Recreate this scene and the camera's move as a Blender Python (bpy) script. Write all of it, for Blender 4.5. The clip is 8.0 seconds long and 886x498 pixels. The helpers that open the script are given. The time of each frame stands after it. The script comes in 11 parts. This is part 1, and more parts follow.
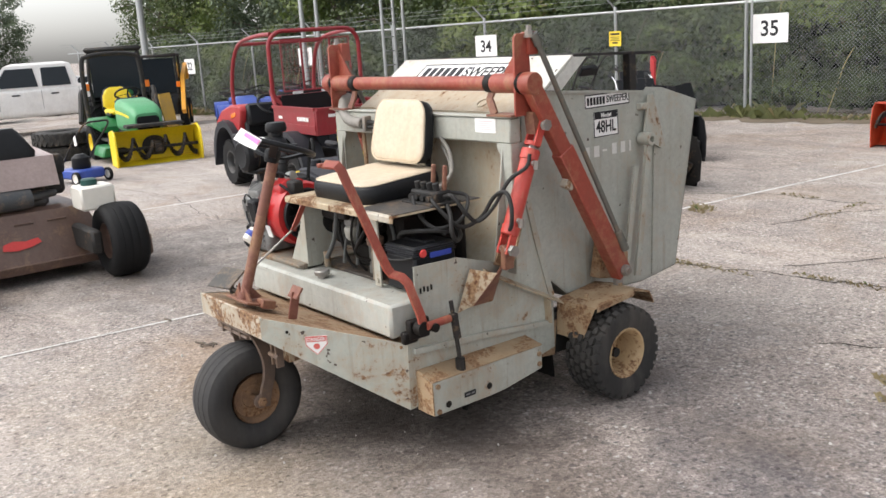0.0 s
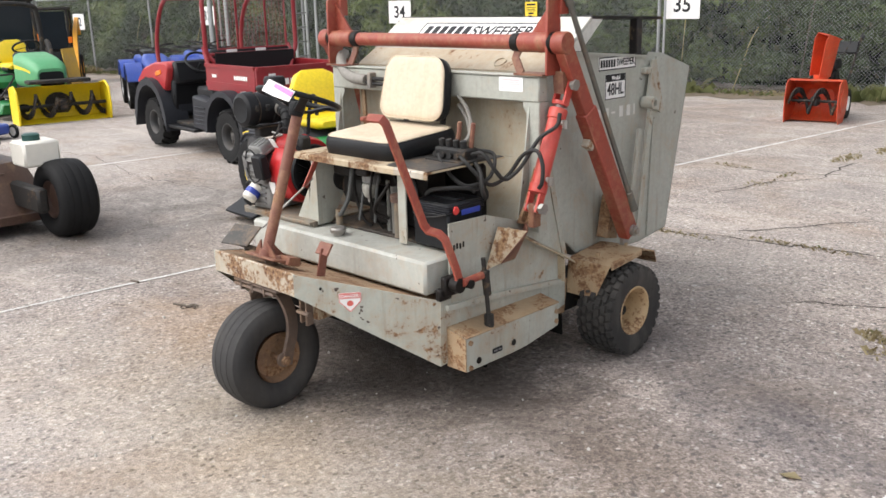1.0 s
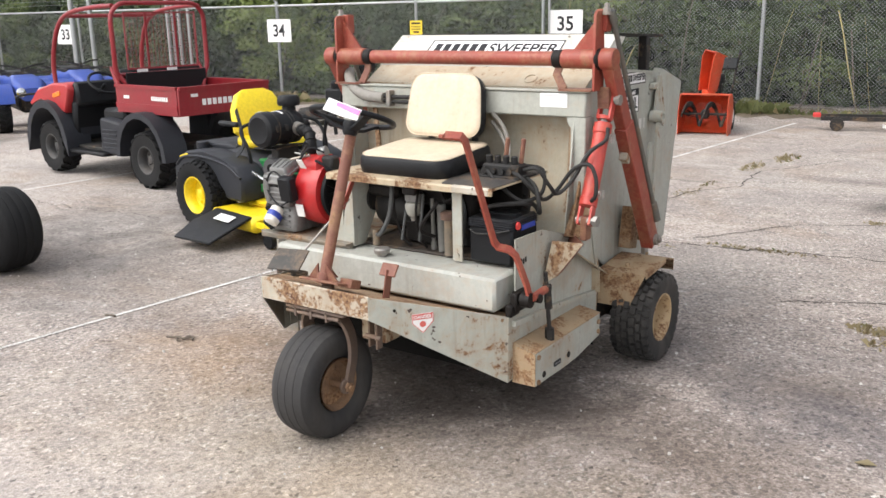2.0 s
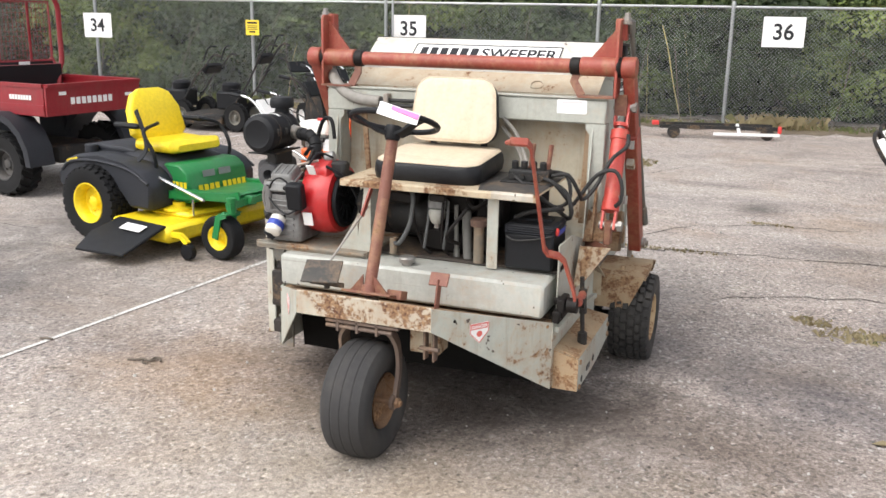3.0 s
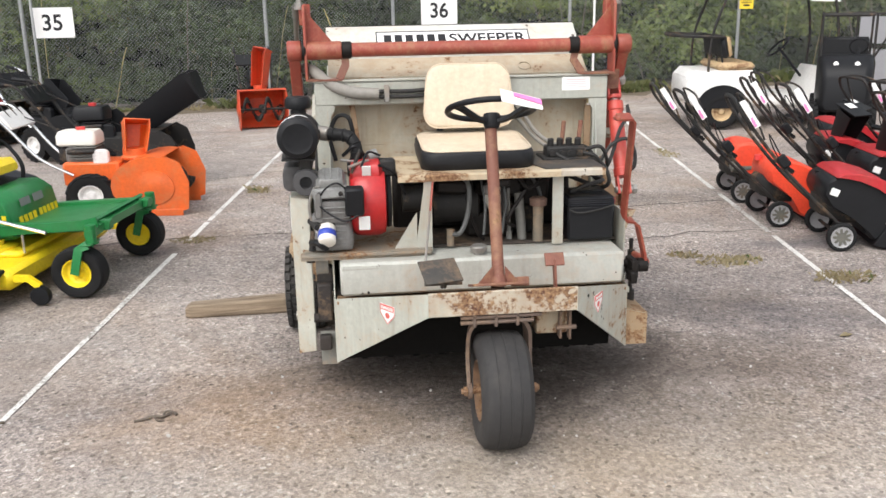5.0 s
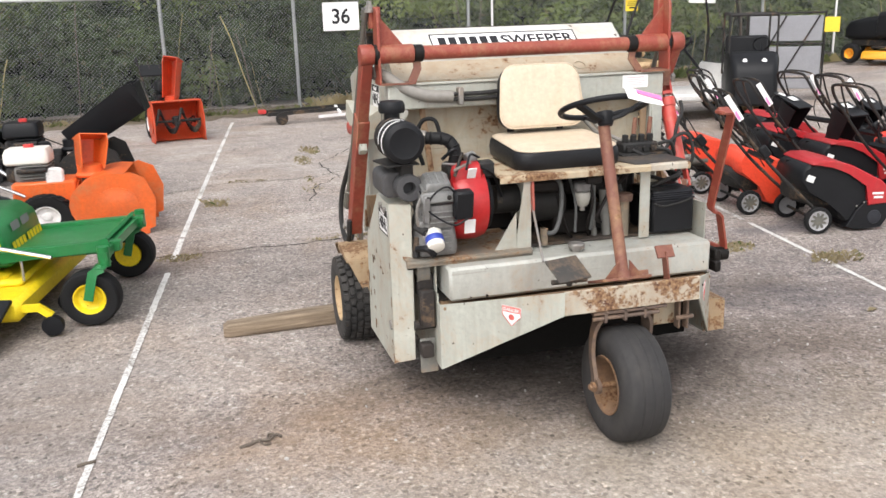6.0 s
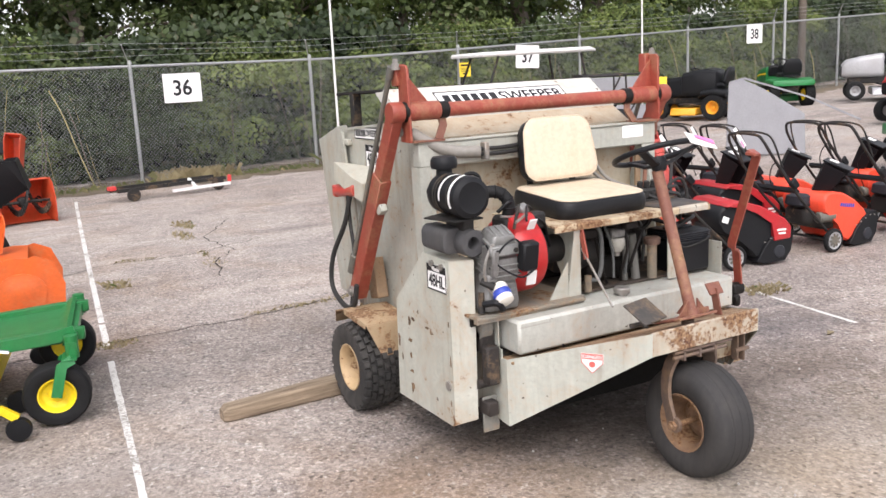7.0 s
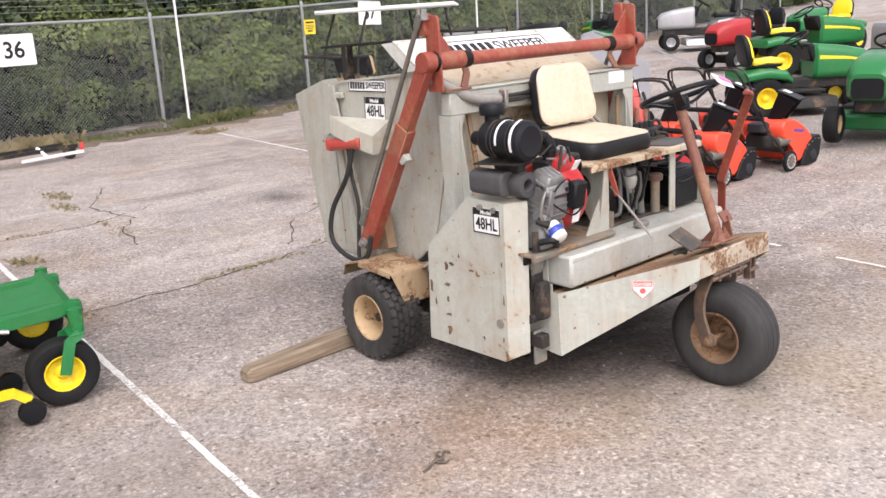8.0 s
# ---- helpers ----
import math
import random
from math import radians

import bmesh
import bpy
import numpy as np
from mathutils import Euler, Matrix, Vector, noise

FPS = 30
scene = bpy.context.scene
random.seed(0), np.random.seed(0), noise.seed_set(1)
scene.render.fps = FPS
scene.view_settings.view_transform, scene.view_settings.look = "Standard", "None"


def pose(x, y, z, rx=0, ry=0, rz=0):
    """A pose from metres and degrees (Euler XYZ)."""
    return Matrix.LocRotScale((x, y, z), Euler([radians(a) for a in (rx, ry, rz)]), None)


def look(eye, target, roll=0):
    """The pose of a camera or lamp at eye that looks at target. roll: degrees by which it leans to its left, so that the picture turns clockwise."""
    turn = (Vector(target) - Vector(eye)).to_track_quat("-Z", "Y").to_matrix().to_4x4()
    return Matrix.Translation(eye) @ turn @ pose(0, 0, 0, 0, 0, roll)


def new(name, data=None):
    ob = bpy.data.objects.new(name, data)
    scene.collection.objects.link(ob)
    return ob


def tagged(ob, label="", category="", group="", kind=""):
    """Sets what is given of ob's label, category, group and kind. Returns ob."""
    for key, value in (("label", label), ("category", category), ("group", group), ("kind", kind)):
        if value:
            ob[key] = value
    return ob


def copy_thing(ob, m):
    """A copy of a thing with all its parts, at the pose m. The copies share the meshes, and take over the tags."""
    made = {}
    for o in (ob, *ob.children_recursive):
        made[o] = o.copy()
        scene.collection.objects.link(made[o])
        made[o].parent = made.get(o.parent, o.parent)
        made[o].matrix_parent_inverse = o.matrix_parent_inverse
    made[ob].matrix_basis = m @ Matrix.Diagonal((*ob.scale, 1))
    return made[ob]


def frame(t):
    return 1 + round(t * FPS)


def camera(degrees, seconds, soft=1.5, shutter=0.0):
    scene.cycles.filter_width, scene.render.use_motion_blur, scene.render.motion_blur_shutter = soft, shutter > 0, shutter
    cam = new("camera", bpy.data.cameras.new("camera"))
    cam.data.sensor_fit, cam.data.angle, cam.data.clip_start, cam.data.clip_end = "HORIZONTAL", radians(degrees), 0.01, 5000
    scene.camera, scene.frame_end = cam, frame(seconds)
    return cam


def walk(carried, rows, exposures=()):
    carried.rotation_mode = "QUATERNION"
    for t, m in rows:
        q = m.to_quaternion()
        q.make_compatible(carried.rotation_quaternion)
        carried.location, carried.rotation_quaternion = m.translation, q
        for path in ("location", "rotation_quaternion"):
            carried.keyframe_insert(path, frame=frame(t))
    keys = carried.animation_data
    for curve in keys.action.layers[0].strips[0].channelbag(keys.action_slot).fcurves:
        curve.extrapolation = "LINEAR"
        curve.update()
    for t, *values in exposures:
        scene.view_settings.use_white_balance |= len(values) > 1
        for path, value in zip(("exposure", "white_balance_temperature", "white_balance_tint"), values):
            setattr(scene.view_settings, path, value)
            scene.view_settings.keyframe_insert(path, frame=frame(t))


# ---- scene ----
cam = camera(52.7, 8.0, soft=1.55)
PATH = [
    (0, (3.334, -1.906, 1.626), (1.795, -0.715, 1.164), -3.7),
    (0.5, (3.18, -2.15, 1.609), (1.699, -0.893, 1.13), -1.3),
    (1, (2.954, -2.349, 1.603), (1.599, -0.981, 1.065), -1.4),
    (1.5, (2.598, -2.562, 1.629), (1.412, -1.037, 1.111), -2.3),
    (2, (2.296, -2.867, 1.614), (1.192, -1.278, 1.107), -1.2),
    (2.2, (2.143, -2.986, 1.635), (1.105, -1.352, 1.134), -1.2),
    (3.3, (1.123, -3.377, 1.608), (0.543, -1.532, 1.099), 0.7),
    (3.5, (0.955, -3.46, 1.643), (0.438, -1.599, 1.123), -0.3),
    (4, (0.509, -3.473, 1.6), (0.165, -1.569, 1.095), -0.2),
    (4.5, (-0.036, -3.492, 1.608), (-0.103, -1.551, 1.127), 0.4),
    (4.7, (-0.246, -3.532, 1.619), (-0.201, -1.602, 1.098), -0.6),
    (5.8, (-1.295, -3.259, 1.62), (-0.806, -1.393, 1.093), -0.7),
    (6, (-1.508, -3.275, 1.622), (-0.987, -1.417, 1.096), -1.7),
    (6.5, (-1.958, -2.98, 1.589), (-1.235, -1.163, 1.17), -3.4),
    (7, (-2.434, -2.825, 1.599), (-1.484, -1.11, 1.203), -2.8),
    (7.5, (-2.944, -2.652, 1.61), (-1.78, -1.087, 1.168), -2.6),
    (8, (-3.311, -2.354, 1.616), (-2.03, -0.904, 1.111), -3.5),
]
walk(cam, [(t, look(eye, target, roll)) for t, eye, target, roll in PATH], [(0, 0.06, 6500, 10), (0.6, 0.06, 6500, 10), (1.5, 0.15, 6500, 10), (2.2, 0.17, 6500, 10), (3.5, 0.13, 6500, 10), (4.5, 0.03, 6500, 10), (6, 0.05, 6500, 11), (7, 0.15, 6500, 15), (8, 0.17, 6500, 17)])

# ---- light: a bright overcast afternoon ----
world = bpy.data.worlds.new("sky")
scene.world = world
world.use_nodes = True
wn, wl = world.node_tree.nodes, world.node_tree.links
sky = wn.new("ShaderNodeTexSky")
sky.sky_type, sky.sun_disc = "NISHITA", False
sky.sun_elevation, sky.sun_rotation = radians(50), radians(212)
sky.air_density, sky.dust_density = 1.0, 3.0
soften = wn.new("ShaderNodeHueSaturation")
soften.inputs["Saturation"].default_value = 0.22
wl.new(sky.outputs["Color"], soften.inputs["Color"])
wl.new(soften.outputs["Color"], wn["Background"].inputs["Color"])
wn["Background"].inputs["Strength"].default_value = 0.315
sun = new("sun", bpy.data.lights.new("sun", "SUN"))
sun.data.energy, sun.data.angle, sun.data.color = 0.62, radians(30), (1.0, 0.95, 0.87)
sun.matrix_world = look((-5.5, -9, 20), (0, 0, 0))


# ---- materials ----
def nodes_of(name):
    mat = bpy.data.materials.new(name)
    mat.use_nodes = True
    nt = mat.node_tree
    return mat, nt.nodes, nt.links, nt.nodes["Principled BSDF"]


def coords(n, l, scale=(1, 1, 1), shift=True):
    """Object coordinates, moved by a random amount from object to object."""
    tc, mp = n.new("ShaderNodeTexCoord"), n.new("ShaderNodeMapping")
    mp.inputs["Scale"].default_value = scale
    l.new(tc.outputs["Object"], mp.inputs["Vector"])
    if shift:
        info, mul = n.new("ShaderNodeObjectInfo"), n.new("ShaderNodeMath")
        mul.operation, mul.inputs[1].default_value = "MULTIPLY", 37.0
        l.new(info.outputs["Random"], mul.inputs[0])
        l.new(mul.outputs[0], mp.inputs["Location"])
    return mp.outputs["Vector"]


def noise_tex(n, l, vec, scale, detail=4.0, rough=0.6, distort=0.0):
    t = n.new("ShaderNodeTexNoise")
    t.inputs["Scale"].default_value, t.inputs["Detail"].default_value = scale, detail
    t.inputs["Roughness"].default_value, t.inputs["Distortion"].default_value = rough, distort
    l.new(vec, t.inputs["Vector"])
    return t.outputs["Fac"]


def ramp(n, l, fac, lo, hi):
    r = n.new("ShaderNodeMapRange")
    r.inputs["From Min"].default_value, r.inputs["From Max"].default_value = lo, hi
    l.new(fac, r.inputs["Value"])
    return r.outputs["Result"]


def mixc(n, l, fac, a, b):
    m = n.new("ShaderNodeMix")
    m.data_type = "RGBA"
    for sock, v in ((m.inputs["Factor"], fac), (m.inputs["A"], a), (m.inputs["B"], b)):
        if hasattr(v, "links"):
            l.new(v, sock)
        elif isinstance(v, (int, float)):
            sock.default_value = v
        else:
            sock.default_value = (*v, 1) if len(v) == 3 else v
    return m.outputs["Result"]


def mathn(n, l, op, a, b):
    m = n.new("ShaderNodeMath")
    m.operation = op
    for k, v in enumerate((a, b)):
        if hasattr(v, "links"):
            l.new(v, m.inputs[k])
        else:
            m.inputs[k].default_value = v
    return m.outputs[0]


def bump(n, l, height, bsdf, strength=0.3, dist=0.01):
    b = n.new("ShaderNodeBump")
    b.inputs["Strength"].default_value, b.inputs["Distance"].default_value = strength, dist
    l.new(height, b.inputs["Height"])
    l.new(b.outputs["Normal"], bsdf.inputs["Normal"])


RUST, RUST_PALE = (0.11, 0.045, 0.02), (0.34, 0.21, 0.11)


def paint(name, col, rough=0.45, rust=0.0, dirt=0.35, metal=0.0, dirt_col=(0.16, 0.12, 0.085), rust_col=RUST, scale=1.0, chips=0.0, streaks=0.0):
    """Worn paint: dust in soft patches and streaks, rust in crusted patches, small chips."""
    mat, n, l, b = nodes_of(name)
    vec = coords(n, l)
    streak_vec = coords(n, l, (9, 9, 1.3))
    big, fine = noise_tex(n, l, vec, 3.2 * scale, 5), noise_tex(n, l, vec, 42 * scale, 4, 0.7)
    streak = noise_tex(n, l, streak_vec, 2.0, 3)
    tone = mixc(n, l, ramp(n, l, fine, 0.35, 0.65), [c * 0.9 for c in col], [min(1, c * 1.06) for c in col])
    grime = mathn(n, l, "MULTIPLY", ramp(n, l, mathn(n, l, "ADD", mathn(n, l, "MULTIPLY", big, 0.6), mathn(n, l, "MULTIPLY", streak, 0.4)), 0.44, 0.72), dirt)
    out = mixc(n, l, grime, tone, dirt_col)
    height = fine
    if streaks > 0:
        drip = ramp(n, l, noise_tex(n, l, coords(n, l, (16, 16, 0.9)), 1.6, 4, 0.6), 0.54, 0.72)
        spread = ramp(n, l, noise_tex(n, l, vec, 2.1, 3), 0.42, 0.62)
        out = mixc(n, l, mathn(n, l, "MULTIPLY", mathn(n, l, "MULTIPLY", drip, spread), streaks), out, (0.17, 0.105, 0.055))
        scratch = ramp(n, l, noise_tex(n, l, coords(n, l, (1.2, 26, 30)), 2.4, 2, 0.5), 0.715, 0.735)
        out = mixc(n, l, mathn(n, l, "MULTIPLY", scratch, min(1.0, streaks * 0.8)), out, (0.12, 0.09, 0.065))
        height = mathn(n, l, "ADD", fine, mathn(n, l, "MULTIPLY", big, 2.2))
    if rust > 0:
        patch = mathn(n, l, "ADD", mathn(n, l, "MULTIPLY", noise_tex(n, l, vec, 5.5 * scale, 6, 0.65, 0.6), 0.68), mathn(n, l, "MULTIPLY", fine, 0.32))
        edge = 0.66 - 0.3 * rust
        mask = ramp(n, l, patch, edge, edge + 0.05)
        halo = mathn(n, l, "MULTIPLY", ramp(n, l, patch, edge - 0.12, edge + 0.05), 0.5)
        rusty = mixc(n, l, ramp(n, l, noise_tex(n, l, vec, 75, 3), 0.35, 0.7), rust_col, RUST_PALE)
        out = mixc(n, l, halo, out, RUST_PALE)
        out = mixc(n, l, mask, out, rusty)
        height = mathn(n, l, "SUBTRACT", fine, mathn(n, l, "MULTIPLY", mask, 0.8))
        r = n.new("ShaderNodeMapRange")
        r.inputs["To Min"].default_value, r.inputs["To Max"].default_value = rough, 0.9
        l.new(mask, r.inputs["Value"])
        l.new(r.outputs["Result"], b.inputs["Roughness"])
    else:
        r = n.new("ShaderNodeMapRange")
        r.inputs["To Min"].default_value, r.inputs["To Max"].default_value = max(0.05, rough - 0.08), min(1, rough + 0.2)
        l.new(big, r.inputs["Value"])
        l.new(r.outputs["Result"], b.inputs["Roughness"])
    if chips > 0:
        chip = ramp(n, l, noise_tex(n, l, vec, 26, 2, 0.5), 0.74 - 0.12 * chips, 0.76 - 0.12 * chips)
        out = mixc(n, l, chip, out, (0.07, 0.05, 0.04))
    l.new(out, b.inputs["Base Color"])
    b.inputs["Metallic"].default_value = metal
    bump(n, l, height, b, 0.22, 0.004)
    return mat


def plain(name, col, rough=0.5, metal=0.0, vary=0.12, scale=30.0, bumped=0.15):
    """A plain surface with a little grain and cloudiness."""
    mat, n, l, b = nodes_of(name)
    vec = coords(n, l)
    f, g = noise_tex(n, l, vec, scale, 3), noise_tex(n, l, vec, scale / 9, 3)
    both = mathn(n, l, "ADD", mathn(n, l, "MULTIPLY", f, 0.5), mathn(n, l, "MULTIPLY", g, 0.5))
    l.new(mixc(n, l, ramp(n, l, both, 0.3, 0.7), [c * (1 - vary) for c in col], [min(1, c * (1 + vary)) for c in col]), b.inputs["Base Color"])
    r = n.new("ShaderNodeMapRange")
    r.inputs["To Min"].default_value, r.inputs["To Max"].default_value = max(0.03, rough - 0.1), min(1, rough + 0.12)
    l.new(g, r.inputs["Value"])
    l.new(r.outputs["Result"], b.inputs["Roughness"])
    b.inputs["Metallic"].default_value = metal
    if max(col) < 0.06:
        b.inputs["Specular IOR Level"].default_value = 0.22
    bump(n, l, f, b, bumped, 0.003)
    return mat


def asphalt_mat():
    mat, n, l, b = nodes_of("asphalt")
    vec = coords(n, l, shift=False)
    vor = n.new("ShaderNodeTexVoronoi")
    vor.inputs["Scale"].default_value = 125.0
    l.new(vec, vor.inputs["Vector"])
    stone = n.new("ShaderNodeSeparateColor")
    l.new(vor.outputs["Color"], stone.inputs[0])
    speck = stone.outputs["Red"]
    vor2 = n.new("ShaderNodeTexVoronoi")
    vor2.inputs["Scale"].default_value = 60.0
    l.new(vec, vor2.inputs["Vector"])
    stone2 = n.new("ShaderNodeSeparateColor")
    l.new(vor2.outputs["Color"], stone2.inputs[0])
    base = mixc(n, l, speck, (0.185, 0.156, 0.139), (0.465, 0.398, 0.358))
    sep = n.new("ShaderNodeSeparateXYZ")
    l.new(vec, sep.inputs[0])
    base = mixc(n, l, ramp(n, l, stone2.outputs["Green"], 0.95, 0.98), base, (0.56, 0.52, 0.48))
    base = mixc(n, l, ramp(n, l, stone2.outputs["Blue"], 0.9, 0.96), base, (0.16, 0.145, 0.137))
    mid = noise_tex(n, l, vec, 1.6, 8, 0.7, 0.4)
    wide = noise_tex(n, l, vec, 0.22, 4, 0.55, 0.5)
    base = mixc(n, l, mathn(n, l, "MULTIPLY", ramp(n, l, mid, 0.48, 0.7), 0.55), base, (0.165, 0.145, 0.138))
    base = mixc(n, l, mathn(n, l, "MULTIPLY", ramp(n, l, wide, 0.44, 0.66), 0.55), base, (0.5, 0.465, 0.43))
    rusty = noise_tex(n, l, vec, 0.7, 7, 0.68, 0.6)
    base = mixc(n, l, mathn(n, l, "MULTIPLY", ramp(n, l, rusty, 0.5, 0.66), 0.5), base, (0.30, 0.215, 0.15))
    blotch = noise_tex(n, l, vec, 3.4, 6, 0.7, 0.5)
    base = mixc(n, l, mathn(n, l, "MULTIPLY", ramp(n, l, blotch, 0.54, 0.68), 0.4), base, (0.2, 0.16, 0.13))
    base = mixc(n, l, mathn(n, l, "MULTIPLY", ramp(n, l, blotch, 0.44, 0.34), 0.35), base, (0.5, 0.44, 0.38))
    # old sealing and wash marks, drawn out along the slope of the yard
    wash = noise_tex(n, l, coords(n, l, (0.55, 1.9, 1), shift=False), 0.8, 7, 0.7, 0.8)
    base = mixc(n, l, mathn(n, l, "MULTIPLY", ramp(n, l, wash, 0.52, 0.66), 0.45), base, (0.17, 0.15, 0.145))
    base = mixc(n, l, mathn(n, l, "MULTIPLY", ramp(n, l, wash, 0.45, 0.36), 0.4), base, (0.5, 0.44, 0.395))
    # oil and dirt where machines have stood, as blots with a ragged edge; those under the sweeper also paint in its
    # shade
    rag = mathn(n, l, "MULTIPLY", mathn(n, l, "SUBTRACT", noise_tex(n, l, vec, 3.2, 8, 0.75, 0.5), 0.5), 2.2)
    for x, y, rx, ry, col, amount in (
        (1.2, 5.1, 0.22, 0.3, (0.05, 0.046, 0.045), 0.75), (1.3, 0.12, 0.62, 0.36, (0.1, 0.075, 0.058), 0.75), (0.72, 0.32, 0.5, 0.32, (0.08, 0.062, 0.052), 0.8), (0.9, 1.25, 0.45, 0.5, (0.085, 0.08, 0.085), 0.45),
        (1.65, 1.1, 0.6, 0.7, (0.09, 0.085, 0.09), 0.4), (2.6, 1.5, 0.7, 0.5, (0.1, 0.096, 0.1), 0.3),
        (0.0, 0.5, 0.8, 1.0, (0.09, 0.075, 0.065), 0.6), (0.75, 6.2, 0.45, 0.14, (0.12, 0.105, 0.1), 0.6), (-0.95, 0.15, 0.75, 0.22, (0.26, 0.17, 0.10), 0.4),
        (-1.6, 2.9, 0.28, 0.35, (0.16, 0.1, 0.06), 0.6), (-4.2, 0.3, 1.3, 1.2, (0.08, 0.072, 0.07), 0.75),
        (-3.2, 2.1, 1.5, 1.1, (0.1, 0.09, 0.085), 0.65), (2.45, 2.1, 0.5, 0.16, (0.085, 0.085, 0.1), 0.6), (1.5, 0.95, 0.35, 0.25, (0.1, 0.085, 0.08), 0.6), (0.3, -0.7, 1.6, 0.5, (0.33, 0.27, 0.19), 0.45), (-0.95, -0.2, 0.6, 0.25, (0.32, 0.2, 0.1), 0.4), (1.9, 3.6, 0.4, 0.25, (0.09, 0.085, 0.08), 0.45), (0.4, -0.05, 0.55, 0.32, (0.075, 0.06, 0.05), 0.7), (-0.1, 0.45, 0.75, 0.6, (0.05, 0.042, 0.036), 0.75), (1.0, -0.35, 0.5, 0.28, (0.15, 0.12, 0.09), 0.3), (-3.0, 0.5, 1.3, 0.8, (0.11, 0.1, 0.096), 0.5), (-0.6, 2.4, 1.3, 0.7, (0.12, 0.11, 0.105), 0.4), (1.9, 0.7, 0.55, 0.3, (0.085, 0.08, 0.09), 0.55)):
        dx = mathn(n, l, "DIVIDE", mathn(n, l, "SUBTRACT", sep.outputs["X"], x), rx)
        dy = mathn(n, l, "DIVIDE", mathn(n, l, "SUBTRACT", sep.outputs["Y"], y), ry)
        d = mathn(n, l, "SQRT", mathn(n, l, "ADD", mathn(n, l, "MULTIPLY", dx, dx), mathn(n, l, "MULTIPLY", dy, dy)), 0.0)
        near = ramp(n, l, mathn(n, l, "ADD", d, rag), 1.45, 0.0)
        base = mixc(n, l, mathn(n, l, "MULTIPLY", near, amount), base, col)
    # hairline cracks
    warp = n.new("ShaderNodeTexNoise")
    warp.inputs["Scale"].default_value, warp.inputs["Detail"].default_value = 1.7, 5
    l.new(vec, warp.inputs["Vector"])
    mv = n.new("ShaderNodeVectorMath")
    mv.operation = "MULTIPLY_ADD"
    l.new(warp.outputs["Color"], mv.inputs[0])
    mv.inputs[1].default_value = (0.9, 0.9, 0)
    l.new(vec, mv.inputs[2])
    cr = n.new("ShaderNodeTexVoronoi")
    cr.feature = "DISTANCE_TO_EDGE"
    cr.inputs["Scale"].default_value = 0.42
    l.new(mv.outputs[0], cr.inputs["Vector"])
    line = ramp(n, l, cr.outputs["Distance"], 0.006, 0.0015)
    only = mathn(n, l, "MULTIPLY", line, ramp(n, l, noise_tex(n, l, vec, 0.5, 2), 0.47, 0.6))
    only = mathn(n, l, "MULTIPLY", only, ramp(n, l, sep.outputs["Y"], 1.4, 3.0))
    base = mixc(n, l, mathn(n, l, "MULTIPLY", only, 0.35), base, (0.045, 0.042, 0.04))
    # the coarse aggregate: single stones darker and lighter than the binder, in clusters
    vor3 = n.new("ShaderNodeTexVoronoi")
    vor3.inputs["Scale"].default_value = 78.0
    l.new(coords(n, l, (1.0, 0.8, 1), shift=False), vor3.inputs["Vector"])
    stone3 = n.new("ShaderNodeSeparateColor")
    l.new(vor3.outputs["Color"], stone3.inputs[0])
    cluster = noise_tex(n, l, vec, 34.0, 3, 0.7)
    grain = mathn(n, l, "ADD", mathn(n, l, "MULTIPLY", stone3.outputs["Red"], 0.75), mathn(n, l, "MULTIPLY", ramp(n, l, cluster, 0.3, 0.7), 0.5))
    rough_patch = ramp(n, l, noise_tex(n, l, vec, 1.3, 4, 0.6, 0.4), 0.36, 0.62)
    spread = mathn(n, l, "ADD", mathn(n, l, "MULTIPLY", rough_patch, 0.32), 0.36)
    grain = mathn(n, l, "ADD", mathn(n, l, "MULTIPLY", mathn(n, l, "SUBTRACT", grain, 0.62), spread), 1.0)
    grain = mathn(n, l, "ADD", grain, mathn(n, l, "MULTIPLY", ramp(n, l, stone3.outputs["Green"], 0.94, 0.99), 0.42))
    grain = mathn(n, l, "SUBTRACT", grain, mathn(n, l, "MULTIPLY", ramp(n, l, stone3.outputs["Blue"], 0.92, 0.98), 0.34))
    toned = n.new("ShaderNodeVectorMath")
    toned.operation = "SCALE"
    l.new(base, toned.inputs[0])
    l.new(grain, toned.inputs["Scale"])
    base = toned.outputs["Vector"]
    l.new(base, b.inputs["Base Color"])
    b.inputs["Roughness"].default_value = 0.88
    b.inputs["Specular IOR Level"].default_value = 0.25
    h = mathn(n, l, "SUBTRACT", mathn(n, l, "ADD", vor.outputs["Distance"], mathn(n, l, "MULTIPLY", mid, 0.3)), only)
    bump(n, l, h, b, 0.4, 0.006)
    return mat


